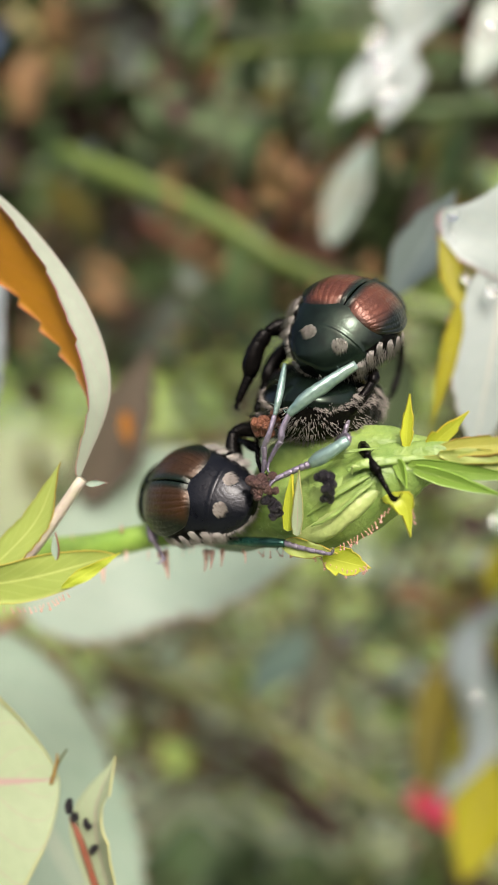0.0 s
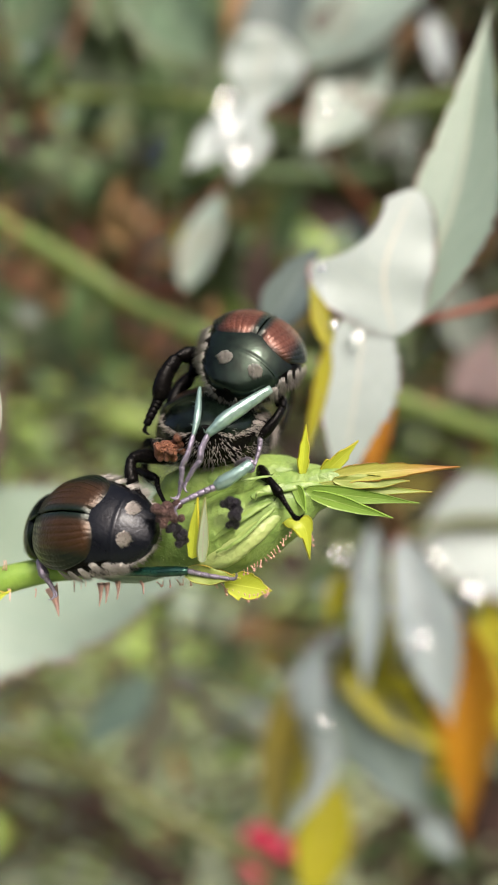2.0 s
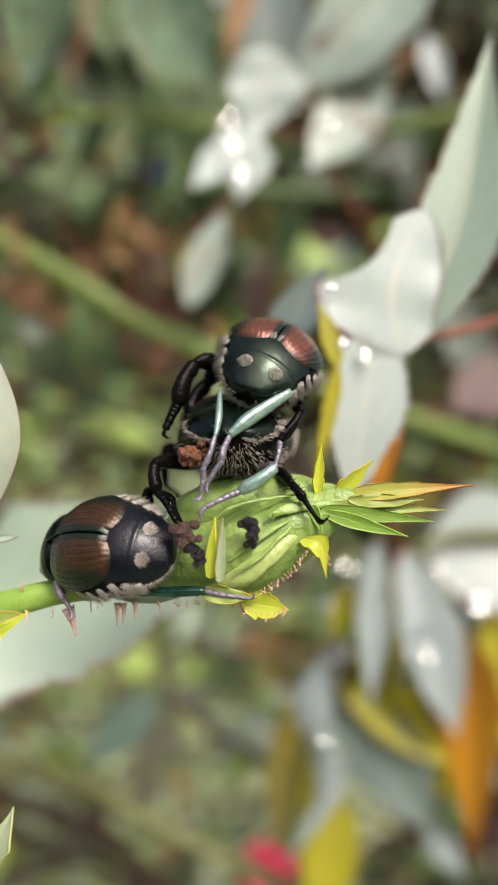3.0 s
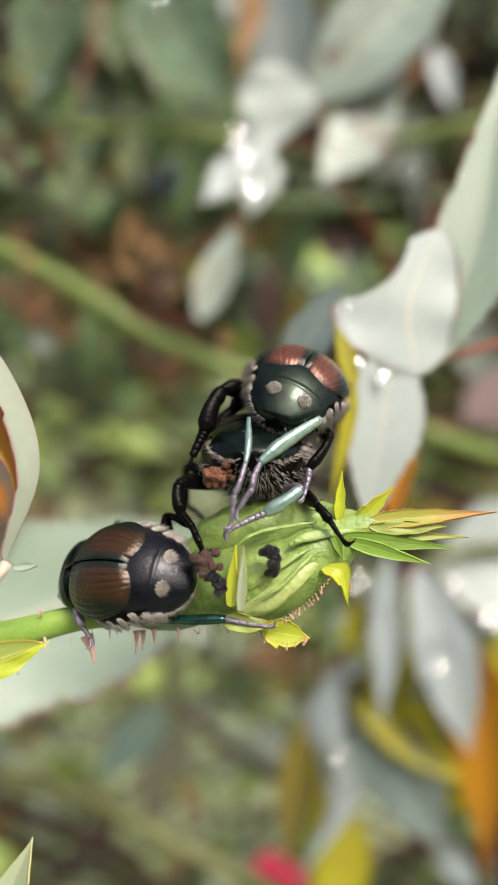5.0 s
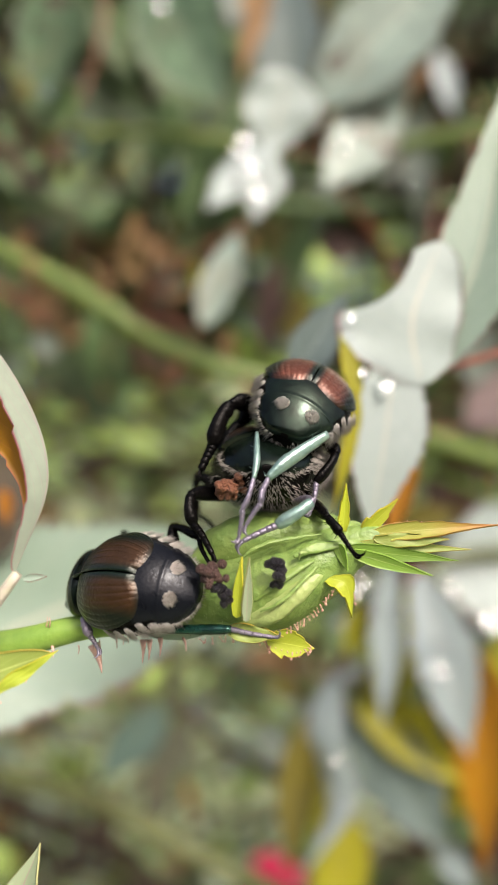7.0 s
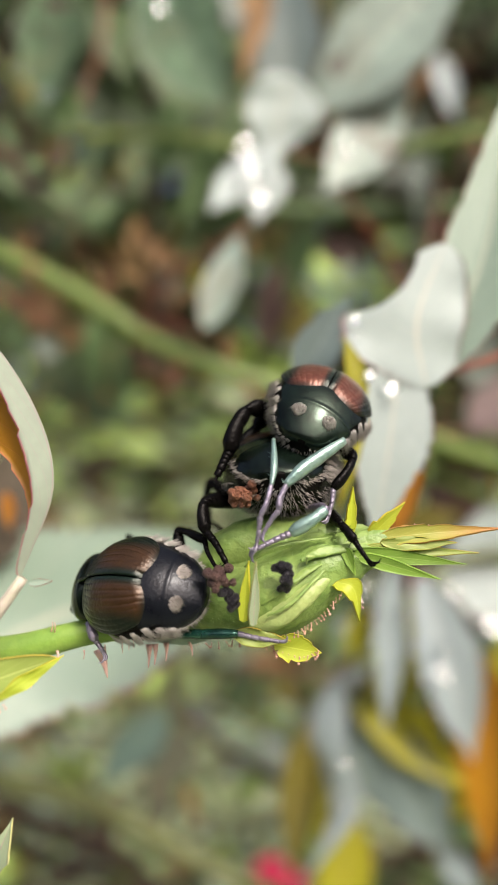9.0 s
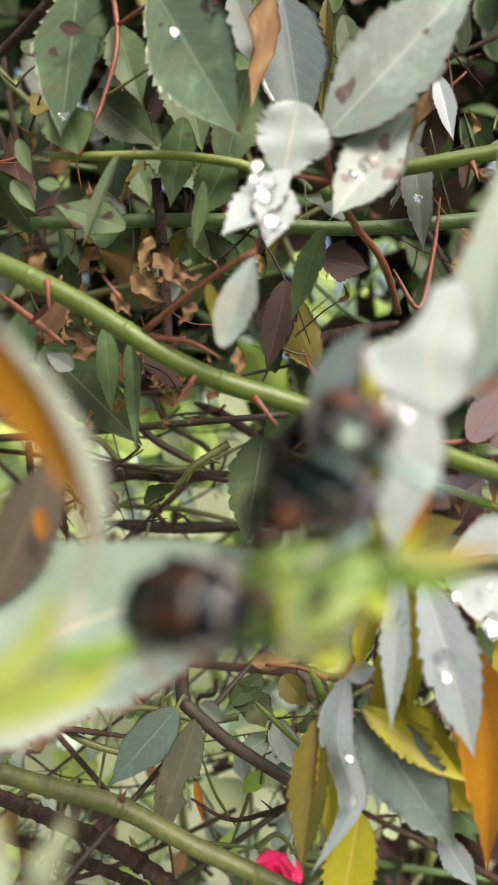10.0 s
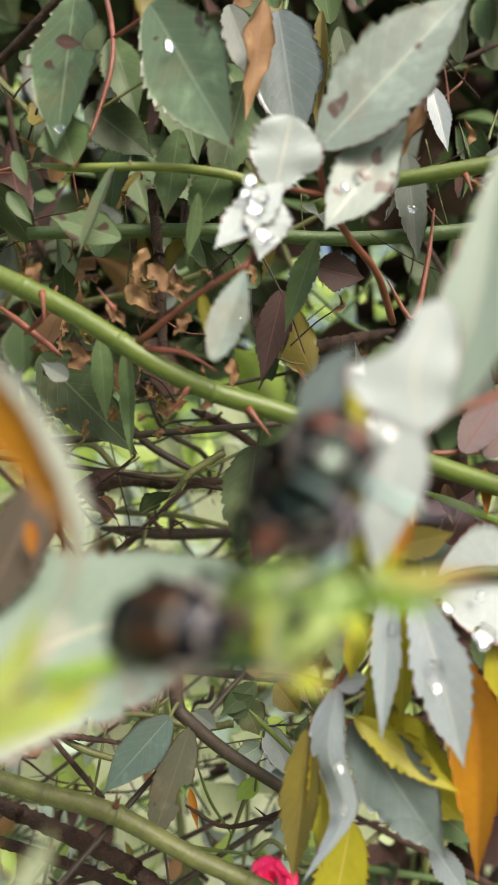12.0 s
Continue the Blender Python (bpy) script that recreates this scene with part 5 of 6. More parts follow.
    for k, (b, t, wd) in enumerate((((-16.7, 111.3, 734.6), (-12.5, 111.1, 729.1), 4.0), ((-20.7, 113.3, 731.4), (-15.4, 112.1, 726.5), 4.0), ((-2.8, 110.7, 718.9), (-2.4, 110.6, 713.4), 2.6), ((-31.6, 117.3, 717.8), (-24.8, 117.2, 720.7), 3.6), ((-23.8, 117.1, 718.8), (-22.4, 117.0, 712.9), 3.0), ((-13.1, 117.3, 735.3), (-11.2, 117.1, 728.5), 2.6), ((-16.3, 118.8, 710.1), (-10.4, 118.7, 712.0), 3.2), ((-16.9, 109.4, 736.8), (-18.7, 109.3, 730.5), 3.0), ((-9.6, 109.0, 725.9), (-12.3, 108.0, 722.1), 2.4), ((-23.8, 112.3, 728.4), (-20.4, 111.2, 724.0), 2.6), ((-27.3, 111.2, 718.9), (-31.0, 111.4, 721.7), 2.6), ((-13.7, 109.2, 729.6), (-8.3, 109.1, 730.5), 2.2), ((-35.9, 115.8, 735.8), (-39.7, 115.7, 729.1), 3.4), ((-26.7, 117.6, 737.3), (-30.6, 117.6, 732.4), 3.4), ((0.4, 111.0, 734.6), (1.3, 110.9, 730.9), 2.0))):
        leaf(g, b, t, wd, (0.3 * (-1) ** k, -1, 0.2), up="dry", low="dry", fold=26, seed=130 + k, teeth=6, ripple=0.7, nu=30, nv=3)

    rng = random.Random(55)
    for k in range(34):
        b = Vector((rng.uniform(-37, -2), rng.uniform(109, 124), rng.uniform(706, 734)))
        d = Vector((rng.gauss(0, 1), rng.gauss(0, 0.6), rng.gauss(0, 1))).normalized() * rng.uniform(2.0, 5.5)
        leaf(g, b, b + d, rng.uniform(1.2, 3.0), (rng.gauss(0, 0.6), -1, rng.gauss(0.2, 0.5)), up=rng.choice(("dry", "dry", "maroon", "olive")), low="dry", fold=30, seed=200 + k, teeth=5, tooth=0.3, ripple=rng.uniform(0.4, 1.0), nu=20, nv=3)


inner_leaves()


def pink_rose():
    c = (7.3, 167.9, 592.6)
    ob = thing("rose_flower", c, "small bright pink rose flower half hidden by leaves", "rose flower")
    stalk(ob, (Vector(c) + Vector((2, 4, -40)), Vector(c) + Vector((1, 3, -18)), Vector(c) + Vector((0, 1, -3))), (0.9, 0.8, 0.9), STEM["green"])
    rng = random.Random(8)
    for k in range(9):
        a = k * 2.4
        reach = 4.0 + 0.5 * k
        d = Vector((math.cos(a), -0.55 + 0.3 * math.sin(a), math.sin(a) * 0.8 + 0.35)).normalized()
        bm = bmesh.new()
        b = Vector(c)
        side = d.cross(Vector((0, -1, 0.2))).normalized()
        blade(bm, (b, b + d * reach * 0.55 + Vector((0, -1.0, 0)), b + d * reach), side * reach * 0.5, -side * reach * 0.5, teeth=0, tooth=0, belly=0.62, nu=16, nv=4, ripple=0.6, seed=k, point=0.0)
        part("petal", bm, PETAL, ob)
    return ob


pink_rose()


# ---------------------------------------------------------------- beetles; in their own space x runs to the head, z to the back
def along_table(table, x):
    """The row of a table of (x, values) at x, on a smooth curve through its rows."""
    for k, (one, two) in enumerate(zip(table, table[1:])):
        if x <= two[0] or k == len(table) - 2:
            before, after = table[max(k - 1, 0)], table[min(k + 2, len(table) - 1)]
            span = two[0] - one[0]
            t = max(0.0, min(1.0, (x - one[0]) / span))
            row = []
            for i in range(1, len(one)):
                m0 = (two[i] - before[i]) / (two[0] - before[0]) * span
                m1 = (after[i] - one[i]) / (after[0] - one[0]) * span
                row.append((2 * t ** 3 - 3 * t * t + 1) * one[i] + (t ** 3 - 2 * t * t + t) * m0 + (3 * t * t - 2 * t ** 3) * two[i] + (t ** 3 - t * t) * m1)
            return row


BODY = ((-4.74, 0.15, 0.03, -0.15), (-4.68, 0.6, 0.16, -0.55), (-4.45, 1.08, 0.42, -0.95), (-4.0, 1.6, 0.82, -1.35), (-3.4, 2.1, 1.26, -1.65), (-2.7, 2.5, 1.68, -1.85), (-1.9, 2.8, 1.99, -2.0), (-0.9, 2.95, 2.16, -2.08), (0.0, 2.9, 2.14, -2.1), (1.2, 2.55, 1.75, -1.95), (1.9, 2.1, 1.3, -1.65), (2.4, 1.6, 0.9, -1.3), (2.75, 1.0, 0.45, -0.95))
FRONT = ((2.0, 1.95, 1.15, -1.3), (2.6, 2.05, 1.12, -1.25), (3.4, 1.85, 0.85, -1.1), (4.1, 1.45, 0.45, -0.9), (4.4, 1.1, 0.25, -0.7))
HEAD = ((3.9, 1.25, 0.6, -0.7), (4.5, 1.25, 0.5, -0.7), (5.0, 1.05, 0.25, -0.6), (5.35, 0.8, 0.0, -0.5), (5.45, 0.3, -0.15, -0.35))


def skin_point(table, x, angle, out=0.0):
    w, top, low = along_table(table, x)
    c, s = math.cos(angle), math.sin(angle)
    p = Vector((x, w * c, (top if s > 0 else -low) * s))
    n = Vector((0, c / max(w, 0.1), s / max(0.1, top if s > 0 else -low))).normalized()
    return p + n * out


def shell(table, x0, x1, a0, a1, nx, na, offset, close=False):
    """A patch of the body's surface, lifted by offset(u, v)."""
    bm = bmesh.new()
    rows = []
    for i in range(nx + 1):
        u = i / nx
        row = []
        for j in range(na + (0 if close else 1)):
            v = j / na
            x = (x0(v) if callable(x0) else x0) * (1 - u) + (x1(v) if callable(x1) else x1) * u
            low, high = a0(u) if callable(a0) else a0, a1(u) if callable(a1) else a1
            row.append(bm.verts.new(skin_point(table, x, radians(low + (high - low) * v), offset(u, v))))
        rows.append(row)
    m = len(rows[0])
    for r, q in zip(rows, rows[1:]):
        for j in range(m if close else m - 1):
            bm.faces.new((r[j], r[(j + 1) % m], q[(j + 1) % m], q[j]))
    if close:
        bm.faces.new(rows[0][::-1])
        bm.faces.new(rows[-1])
    return bm


def bowed(bm):
    """Bends the front of the body down, so that the head hides from the camera's view."""
    turn = Matrix.Rotation(radians(38), 3, "Y")
    hinge = Vector((2.0, 0, -0.4))
    for v in bm.verts:
        v.co = turn @ (v.co - hinge) + hinge
    return bm


def limb(parent, points, radii, skin, name, spines=0, seed=0, flat=0.8):
    bm = bmesh.new()
    tube(bm, points, radii, 12, 20, rough=0.05, seed=seed, flat=flat)
    if spines:
        line = spline(points, 20)
        rng = random.Random(seed)
        roots = []
        for k in range(spines):
            i = rng.randint(3, 19)
            n = Vector((rng.gauss(0, 1), rng.gauss(0, 1), rng.gauss(0, 1))).normalized()
            roots.append((line[i] + n * radii[len(radii) // 2] * 0.7, n))
        hair = bmesh.new()
        bristles(hair, roots, 0.26, seed, (0, 0, 0), 0.03)
    ob = part(name, bm, skin, parent)
    if spines:
        part("spines", hair, skin, parent, kind="stuff")
    return ob


def leg(beetle, hip, knee, ankle, toe, thick=(0.5, 0.34, 0.16), skins=None, seed=0):
    """A jointed leg: flattened thigh, spiny bowed shin and five-jointed foot with two hooked claws; points in the beetle's own space."""
    hip, knee, ankle, toe = map(Vector, (hip, knee, ankle, toe))
    skins = skins or (BLACK_SHELL, BLACK_SHELL, BLACK_SHELL)
    bend = (knee - hip.lerp(ankle, 0.5)).normalized()
    mid = hip.lerp(knee, 0.55) + bend * 0.10 * (knee - hip).length
    thigh = limb(beetle, (hip, mid, knee), [thick[0] * k for k in (0.5, 0.72, 0.84, 0.88, 0.8, 0.62, 0.45)], skins[0], "leg", 12, seed)
    mid = knee.lerp(ankle, 0.5) + bend * 0.09 * (ankle - knee).length
    limb(thigh, (knee - bend * 0.05, mid, ankle), [thick[1] * k for k in (0.55, 0.66, 0.62, 0.68, 0.74, 0.78, 0.5)], skins[1], "shin", 24, seed + 1)
    bm = bmesh.new()
    bow = (knee - ankle).normalized() * 0.10 * (toe - ankle).length
    line = spline((ankle, ankle.lerp(toe, 0.5) + bow, toe), 5)
    for k, (a, b) in enumerate(zip(line, line[1:])):
        r = thick[2] * (0.86, 0.8, 0.74, 0.7, 0.62)[k]
        tube(bm, (a - (b - a) * 0.12, a.lerp(b, 0.6), b), (r * 0.86, r * 0.96, r, r * 0.9), 8, 5)
    d = (line[-1] - line[-2]).normalized()
    s = d.orthogonal().normalized()
    curl = -bow.normalized() if bow.length > 1e-6 else s
    curl = (curl - d * curl.dot(d)).normalized()
    for k in (-1, 1):
        tube(bm, (toe - d * 0.05, toe + d * 0.28 + s * 0.08 * k + curl * 0.04, toe + d * 0.42 + s * 0.12 * k + curl * 0.24, toe + d * 0.34 + s * 0.12 * k + curl * 0.48), (0.085, 0.075, 0.055, 0.012), 6, 8)
    part("foot", bm, skins[2], thigh)
    return thigh


def body_frame(at, forward, back, scale, long=1.0):
    """The pose of a beetle at that place (mm), its head and its back turned as given."""
    f = Vector(forward).normalized()
    b = Vector(back)
    b = (b - f * b.dot(f)).normalized()
    rot = Matrix((f, b.cross(f), b)).transposed().to_4x4()
    return Matrix.Translation(Vector(at) * MM) @ rot @ Matrix.Diagonal((scale * long, scale, scale, 1))


limbs = {}


def beetle(name, frame_pose, label, legs, tufts=HAIR, plate=GREEN_SHELL, seed=0, cases=None, hairy=1.0):
    """legs: (hip in own space, or as a Vector in the place's mm, then knee, ankle, toe in the place's mm, thickness, skins)."""
    ob = new(name)
    ob.empty_display_size = 0.001
    ob.matrix_basis = frame_pose
    tagged(ob, label, "beetle", "beetles on the bud")
    origins[ob] = Vector((0, 0, 0))
    cases = cases or ELYTRA

    def hem(u):
        """The wing cases' lower edge, in degrees round the body: it climbs towards the tail and bares the flank."""
        return 6 + 34 * (1 - u) ** 2.2

    bm = shell(BODY, -4.735, 2.75, 0, 360, 60, 40, lambda u, v: (0.04 * math.sin(u * 44) - 0.05) if v > 0.5 else -0.05, True)
    abdomen = part("abdomen", bm, BLACK_SHELL, ob)
    for side in (1, -1):
        def lift(u, v):
            edge = min(1.0, 7 * u, 9 * (1 - u), 16 * v + 0.35, 24 * (1 - v) + 0.5)
            rows = 0.028 * (1 - math.sin(v * math.pi * 9) ** 2) ** 3 * min(1, 6 * u, 6 * (1 - u))
            return 0.26 * math.sin(edge * math.pi / 2) - 0.04 - rows

        bm = shell(BODY, lambda v: -1.75 - 0.5 * math.sin(min(0.999, 1.05 * v + 0.05) * math.pi) ** 0.6, 2.72, lambda u: 90 - side * (90 - hem(u)), 90 - 0.8 * side, 48, 90, lift)
        part("wing_case", bm, cases, ob)
    part("tail_band", shell(BODY, -3.15, -1.7, 32, 148, 16, 44, lambda u, v: 0.05 + 0.05 * math.sin(math.pi * min(1, 6 * u))), plate, ob)
    part("tail_plate", shell(BODY, -4.74, -2.85, lambda u: -30 + 52 * u, lambda u: 210 - 52 * u, 44, 60, lambda u, v: 0.02 + 0.07 * math.sin(math.pi * min(1, 5 * u + 0.5, 5 * (1 - u)) / 2)), plate, ob)
    part("collar", bowed(shell(FRONT, 2.0, 4.4, 0, 360, 20, 32, lambda u, v: 0.1 * math.sin(math.pi * u), True)), GREEN_SHELL, ob)
    bm = bmesh.new()
    tube(bm, (skin_point(BODY, 2.6, math.pi / 2, 0.1), skin_point(BODY, 1.9, math.pi / 2, 0.28)), (0.5, 0.05), 12, 4, flat=0.4)
    part("scutellum", bm, GREEN_SHELL, ob)
    head = part("head", bowed(shell(HEAD, 3.9, 5.45, 0, 360, 14, 24, lambda u, v: 0.0, True)), GREEN_SHELL, ob)
    for side in (1, -1):
        bm = bmesh.new()
        bmesh.ops.create_icosphere(bm, subdivisions=2, radius=0.36, matrix=Matrix.Translation((4.55, 1.15 * side, 0.0)))
        part("eye", bowed(bm), EYE, head)
        bm = bmesh.new()
        tube(bm, ((5.0, 0.75 * side, -0.2), (5.2, 0.95 * side, -0.35), (5.25, 1.0 * side, -0.6)), (0.09, 0.07, 0.09), 6, 6)
        for k in (-0.25, 0, 0.25):
            tube(bm, ((5.25, 1.0 * side, -0.58), (5.2, (1.05 + k * 0.5) * side, -0.85), (5.1, (1.05 + k) * side, -1.15)), (0.06, 0.12, 0.05), 6, 5, flat=0.5)
        part("antenna", bowed(bm), BLACK_SHELL, head)
    rng = random.Random(seed)

    def patch(x, angle, dx, da, count, length, out, name, skin, lean, thick=0.035, spread=0.22):
        roots = []
        for _ in range(count):
            turn, reach = rng.uniform(0, 6.283), math.sqrt(rng.random())
            xx, aa = x + dx * reach * math.cos(turn), radians(angle + da * reach * math.sin(turn))
            p = skin_point(BODY, xx, aa, out)
            roots.append((p, Vector((-0.1, p.y, p.z)).normalized()))
        b = bmesh.new()
        bristles(b, roots, length, rng.randint(0, 9999), lean, thick, spread)
        return part(name, b, skin, ob, "white hair tuft" if name == "hair_tuft" else "", kind="stuff" if count > 300 else "")

    # two tufts on the tail plate, five streaky bundles down each flank, a fringe round the plate
    for angle in (64, 116) if tufts is HAIR else ():
        patch(-3.55, angle, 0.3, 12, 240, 0.26, 0.1, "hair_tuft", GREY_HAIR if seed == 1 else tufts, (-0.7, 0, -1.0), 0.022)
    for side in (1, -1):
        for x, angle in () if tufts is not HAIR and side > 0 else ((-3.3, 16), (-2.75, 24), (-2.1, 27), (-1.4, 20), (-0.65, 13), (0.1, 8)):
            patch(x, angle if side > 0 else 180 - angle, 0.2, 4, 64, 0.66, 0.1, "hair_tuft", tufts, (-1.25, 0.0, -0.55), 0.015, 0.17)
            patch(x + 0.1, (angle - 16) if side > 0 else 196 - angle, 0.3, 8, 50, 0.55, 0.03, "flank_hair", GREY_HAIR, (-1.25, 0.0, -0.35), 0.014, 0.2)
        fringe = []
        for _ in range(150):
            xx = rng.uniform(-4.7, -2.9)
            low = -27 + 52 * (xx + 4.74) / 1.89 + rng.gauss(0, 3)
            p = skin_point(BODY, xx, radians(low if side > 0 else 180 - low), 0.08)
            fringe.append((p, Vector((-0.2, p.y, p.z)).normalized()))
        b = bmesh.new()
        bristles(b, fringe, 0.3, rng.randint(0, 9999), (-0.6, 0, -0.2), 0.015)
        part("plate_fringe", b, tufts, ob)
    patch(-2.5, 270, 2.1, 78, int(700 * hairy), 0.40, 0.0, "belly_hair", GREY_HAIR, (-0.9, 0, -0.1), 0.016)
    patch(-4.4, 258, 0.25, 80, int(110 * hairy), 0.22, 0.0, "tail_hair", GREY_HAIR, (-0.8, 0, -0.2), 0.02)
    inv = Matrix.Scale(1 / MM, 4) @ frame_pose.inverted() @ Matrix.Scale(MM, 4)
    limbs[ob] = []
    for k, (hip, knee, ankle, toe, thick, skins) in enumerate(legs):
        limbs[ob].append(leg(ob, inv @ hip if isinstance(hip, Vector) else hip, inv @ Vector(knee), inv @ Vector(ankle), inv @ Vector(toe), thick, skins, seed + 3 * k))
    return ob


B3 = (BLACK_SHELL,) * 3
LOWER_POSE = body_frame((-8.0, 43.6, 693.05), (-0.93, 0.37, 0.01), (-0.27, -0.78, 0.49), 1.08, 1.03)
beetle("beetle", LOWER_POSE, "copper-winged green beetle clinging to the stem, its tail raised", (
    ((-1.6, 1.9, -1.3), (-5.7, 43.1, 690.3), (-1.2, 42.0, 690.6), (1.3, 41.7, 690.2), (0.46, 0.5, 0.2), (BLACK_SHELL, LEG_GREEN, PURPLE_SHELL)),
    ((2.2, 1.7, -1.2), (-10.6, 43.4, 691.0), (-10.1, 43.0, 689.9), (-9.6, 42.9, 689.2), (0.4, 0.42, 0.2), (BLACK_SHELL, PURPLE_SHELL, PURPLE_SHELL)),
    ((-2.6, -1.9, -0.9), (-5.2, 45.5, 696.5), (-3.3, 43.8, 696.0), (-2.7, 42.4, 694.8), (0.5, 0.45, 0.2), B3),
    ((0.2, -2.2, -1.2), (-9.0, 49.1, 695.5), (-7.1, 50.0, 693.7), (-5.7, 47.9, 692.0), (0.45, 0.34, 0.15), B3),
    ((2.6, -1.6, -1.1), (-11.5, 51.0, 691.5), (-11.7, 50.0, 690.0), (-11.9, 47.5, 689.3), (0.4, 0.3, 0.15), B3),
), plate=NAVY_SHELL, seed=1)
UNDER_POSE = body_frame((1.21, 48.00, 699.84), (0.05, 0.95, -0.10), (0.02, 0.10, 0.75), 1.34)
under_beetle = beetle("beetle", UNDER_POSE, "dark green beetle standing on the bud beneath another", (
    ((-1.0, 2.0, -1.4), (-3.96, 44.00, 698.54), (-3.71, 43.40, 696.73), (-2.47, 42.20, 695.08), (0.46, 0.44, 0.24), B3),
    ((-1.2, -2.1, -1.5), (4.70, 42.20, 697.29), (5.37, 41.60, 696.42), (6.02, 41.00, 695.41), (0.42, 0.36, 0.17), B3),
    ((-2.9, -1.3, -1.6), (3.66, 41.60, 698.36), (1.47, 41.40, 696.93), (-0.56, 41.20, 696.02), (0.3, 0.42, 0.2), (PURPLE_SHELL, TEAL_SHELL, PURPLE_SHELL)),
    ((0.6, 2.1, -1.4), (-3.8, 49.3, 699.5), (-3.9, 50.2, 696.5), (-2.2, 48.2, 695.2), (0.42, 0.34, 0.16), B3),
    ((2.4, -1.9, -1.3), (4.2, 51.1, 697.2), (4.7, 50.1, 695.2), (4.4, 47.1, 695.3), (0.42, 0.34, 0.16), B3),
), tufts=GREY_HAIR, seed=20, hairy=0.9)
bm = bmesh.new()
under_inverse = Matrix.Scale(1 / MM, 4) @ UNDER_POSE.inverted() @ Matrix.Scale(MM, 4)
clump(bm, under_inverse @ Vector((-1.51, 42.60, 699.11)), 0.30, 70, 31, (2.4, 3.2, 1.9))
part("frass", bm, FRASS_ORANGE, under_beetle, "orange-brown frass stuck to the shell")
TOP_POSE = body_frame((3.85, 46.91, 704.85), (0.325, 0.821, 0.44), (0.286, -0.535, 0.779), 1.14)
top_beetle = beetle("beetle", TOP_POSE, "beetle mounted on top with green tail plate and white tufts", (
    ((-1.0, 2.3, -1.3), (-1.35, 45.20, 704.46), (-2.45, 44.40, 701.75), (-3.2, 44.00, 700.2), (0.62, 0.76, 0.38), B3),
    ((-1.9, -2.3, -1.2), (5.50, 43.80, 701.22), (4.10, 43.00, 699.46), (3.72, 42.40, 697.81), (0.5, 0.46, 0.2), (BLACK_SHELL, BLACK_SHELL, PURPLE_SHELL)),
    (Vector((4.74, 42.60, 702.49)), (1.00, 40.90, 699.90), (0.55, 40.60, 698.38), (-0.30, 40.80, 697.12), (0.46, 0.26, 0.2), (TEAL_SHELL, PURPLE_SHELL, PURPLE_SHELL)),
    (Vector((0.37, 43.00, 702.58)), (0.15, 41.00, 699.85), (-0.55, 40.70, 698.00), (-0.72, 40.80, 696.52), (0.28, 0.24, 0.2), (TEAL_SHELL, PURPLE_SHELL, PURPLE_SHELL)),
    ((0.0, 2.1, -1.4), (-0.7, 47.2, 703.2), (-1.8, 45.9, 701.0), (-2.3, 45.0, 699.4), (0.7, 0.75, 0.4), B3),
    ((2.4, -1.6, -1.2), (6.3, 52.2, 701.8), (5.7, 51.1, 699.3), (4.6, 49.1, 697.8), (0.42, 0.34, 0.16), B3),
), seed=40, cases=RUSSET)
FLYER_POSE = body_frame((10.6, 51.0, 721.6), (0.80, 0.30, 0.52), (-0.45, -0.35, 0.80), 1.0)
flyer = beetle("beetle", FLYER_POSE, "green beetle in flight with spread brown wings", (
    ((-1.0, -2.1, -1.3), (9.2, 48.6, 718.2), (10.6, 48.2, 716.4), (10.9, 48.0, 715.0), (0.4, 0.3, 0.16), (PURPLE_SHELL,) * 3),
    ((-2.0, -1.6, -1.4), (7.0, 48.8, 717.6), (6.6, 48.6, 715.6), (7.4, 48.4, 714.6), (0.4, 0.3, 0.16), (TEAL_SHELL, PURPLE_SHELL, PURPLE_SHELL)),
    ((1.8, -1.7, -1.3), (14.0, 49.0, 720.4), (15.6, 48.6, 719.0), (16.4, 48.4, 717.8), (0.4, 0.3, 0.16), (TEAL_SHELL, PURPLE_SHELL, PURPLE_SHELL)),
), plate=TEAL_SHELL, seed=60, cases=RUSSET)
for side in (1, -1):
    bm = bmesh.new()
    blade(bm, ((1.4, 1.2 * side, 1.7), (-0.6, 5.2 * side, 3.6), (-3.2, 9.6 * side, 4.4)), (1.7, 0.3 * side, 0.2), (-2.2, -0.6 * side, 0.1), teeth=0, tooth=0.0, belly=0.6, nu=30, nv=3, thick=0.04, ripple=0.15, seed=7)
    part("wing", bm, [WING, WING], flyer, "thin brownish flight wing")
tagged(flyer, "green beetle in flight with spread brown wings", "beetle")
HIP_RIGHT, HIP_LEFT = Vector((4.74, 42.60, 702.49)), Vector((0.37, 43.00, 702.58))


# ---------------------------------------------------------------- water drops on the wet leaves
def drop(at, r, normal=(0, -1, 0.35), seed=0, label="clear water drop lying on a wet leaf", stretch=1.0):
    ob = thing("water_drop", at, label, "water drop", "water drops")
    bm = bmesh.new()
    bmesh.ops.create_icosphere(bm, subdivisions=3, radius=r)
    n = Vector(normal).normalized()
    turn = n.to_track_quat("Z", "Y").to_matrix()
    for v in bm.verts:
        v.co.z *= 0.38
        v.co.y *= stretch
        v.co *= 1 + 0.4 * noise.noise(v.co * (1.1 / r) + Vector((seed, 0, 0)))
        v.co = turn @ v.co + Vector(at)
    part("water", bm, WATER, ob)


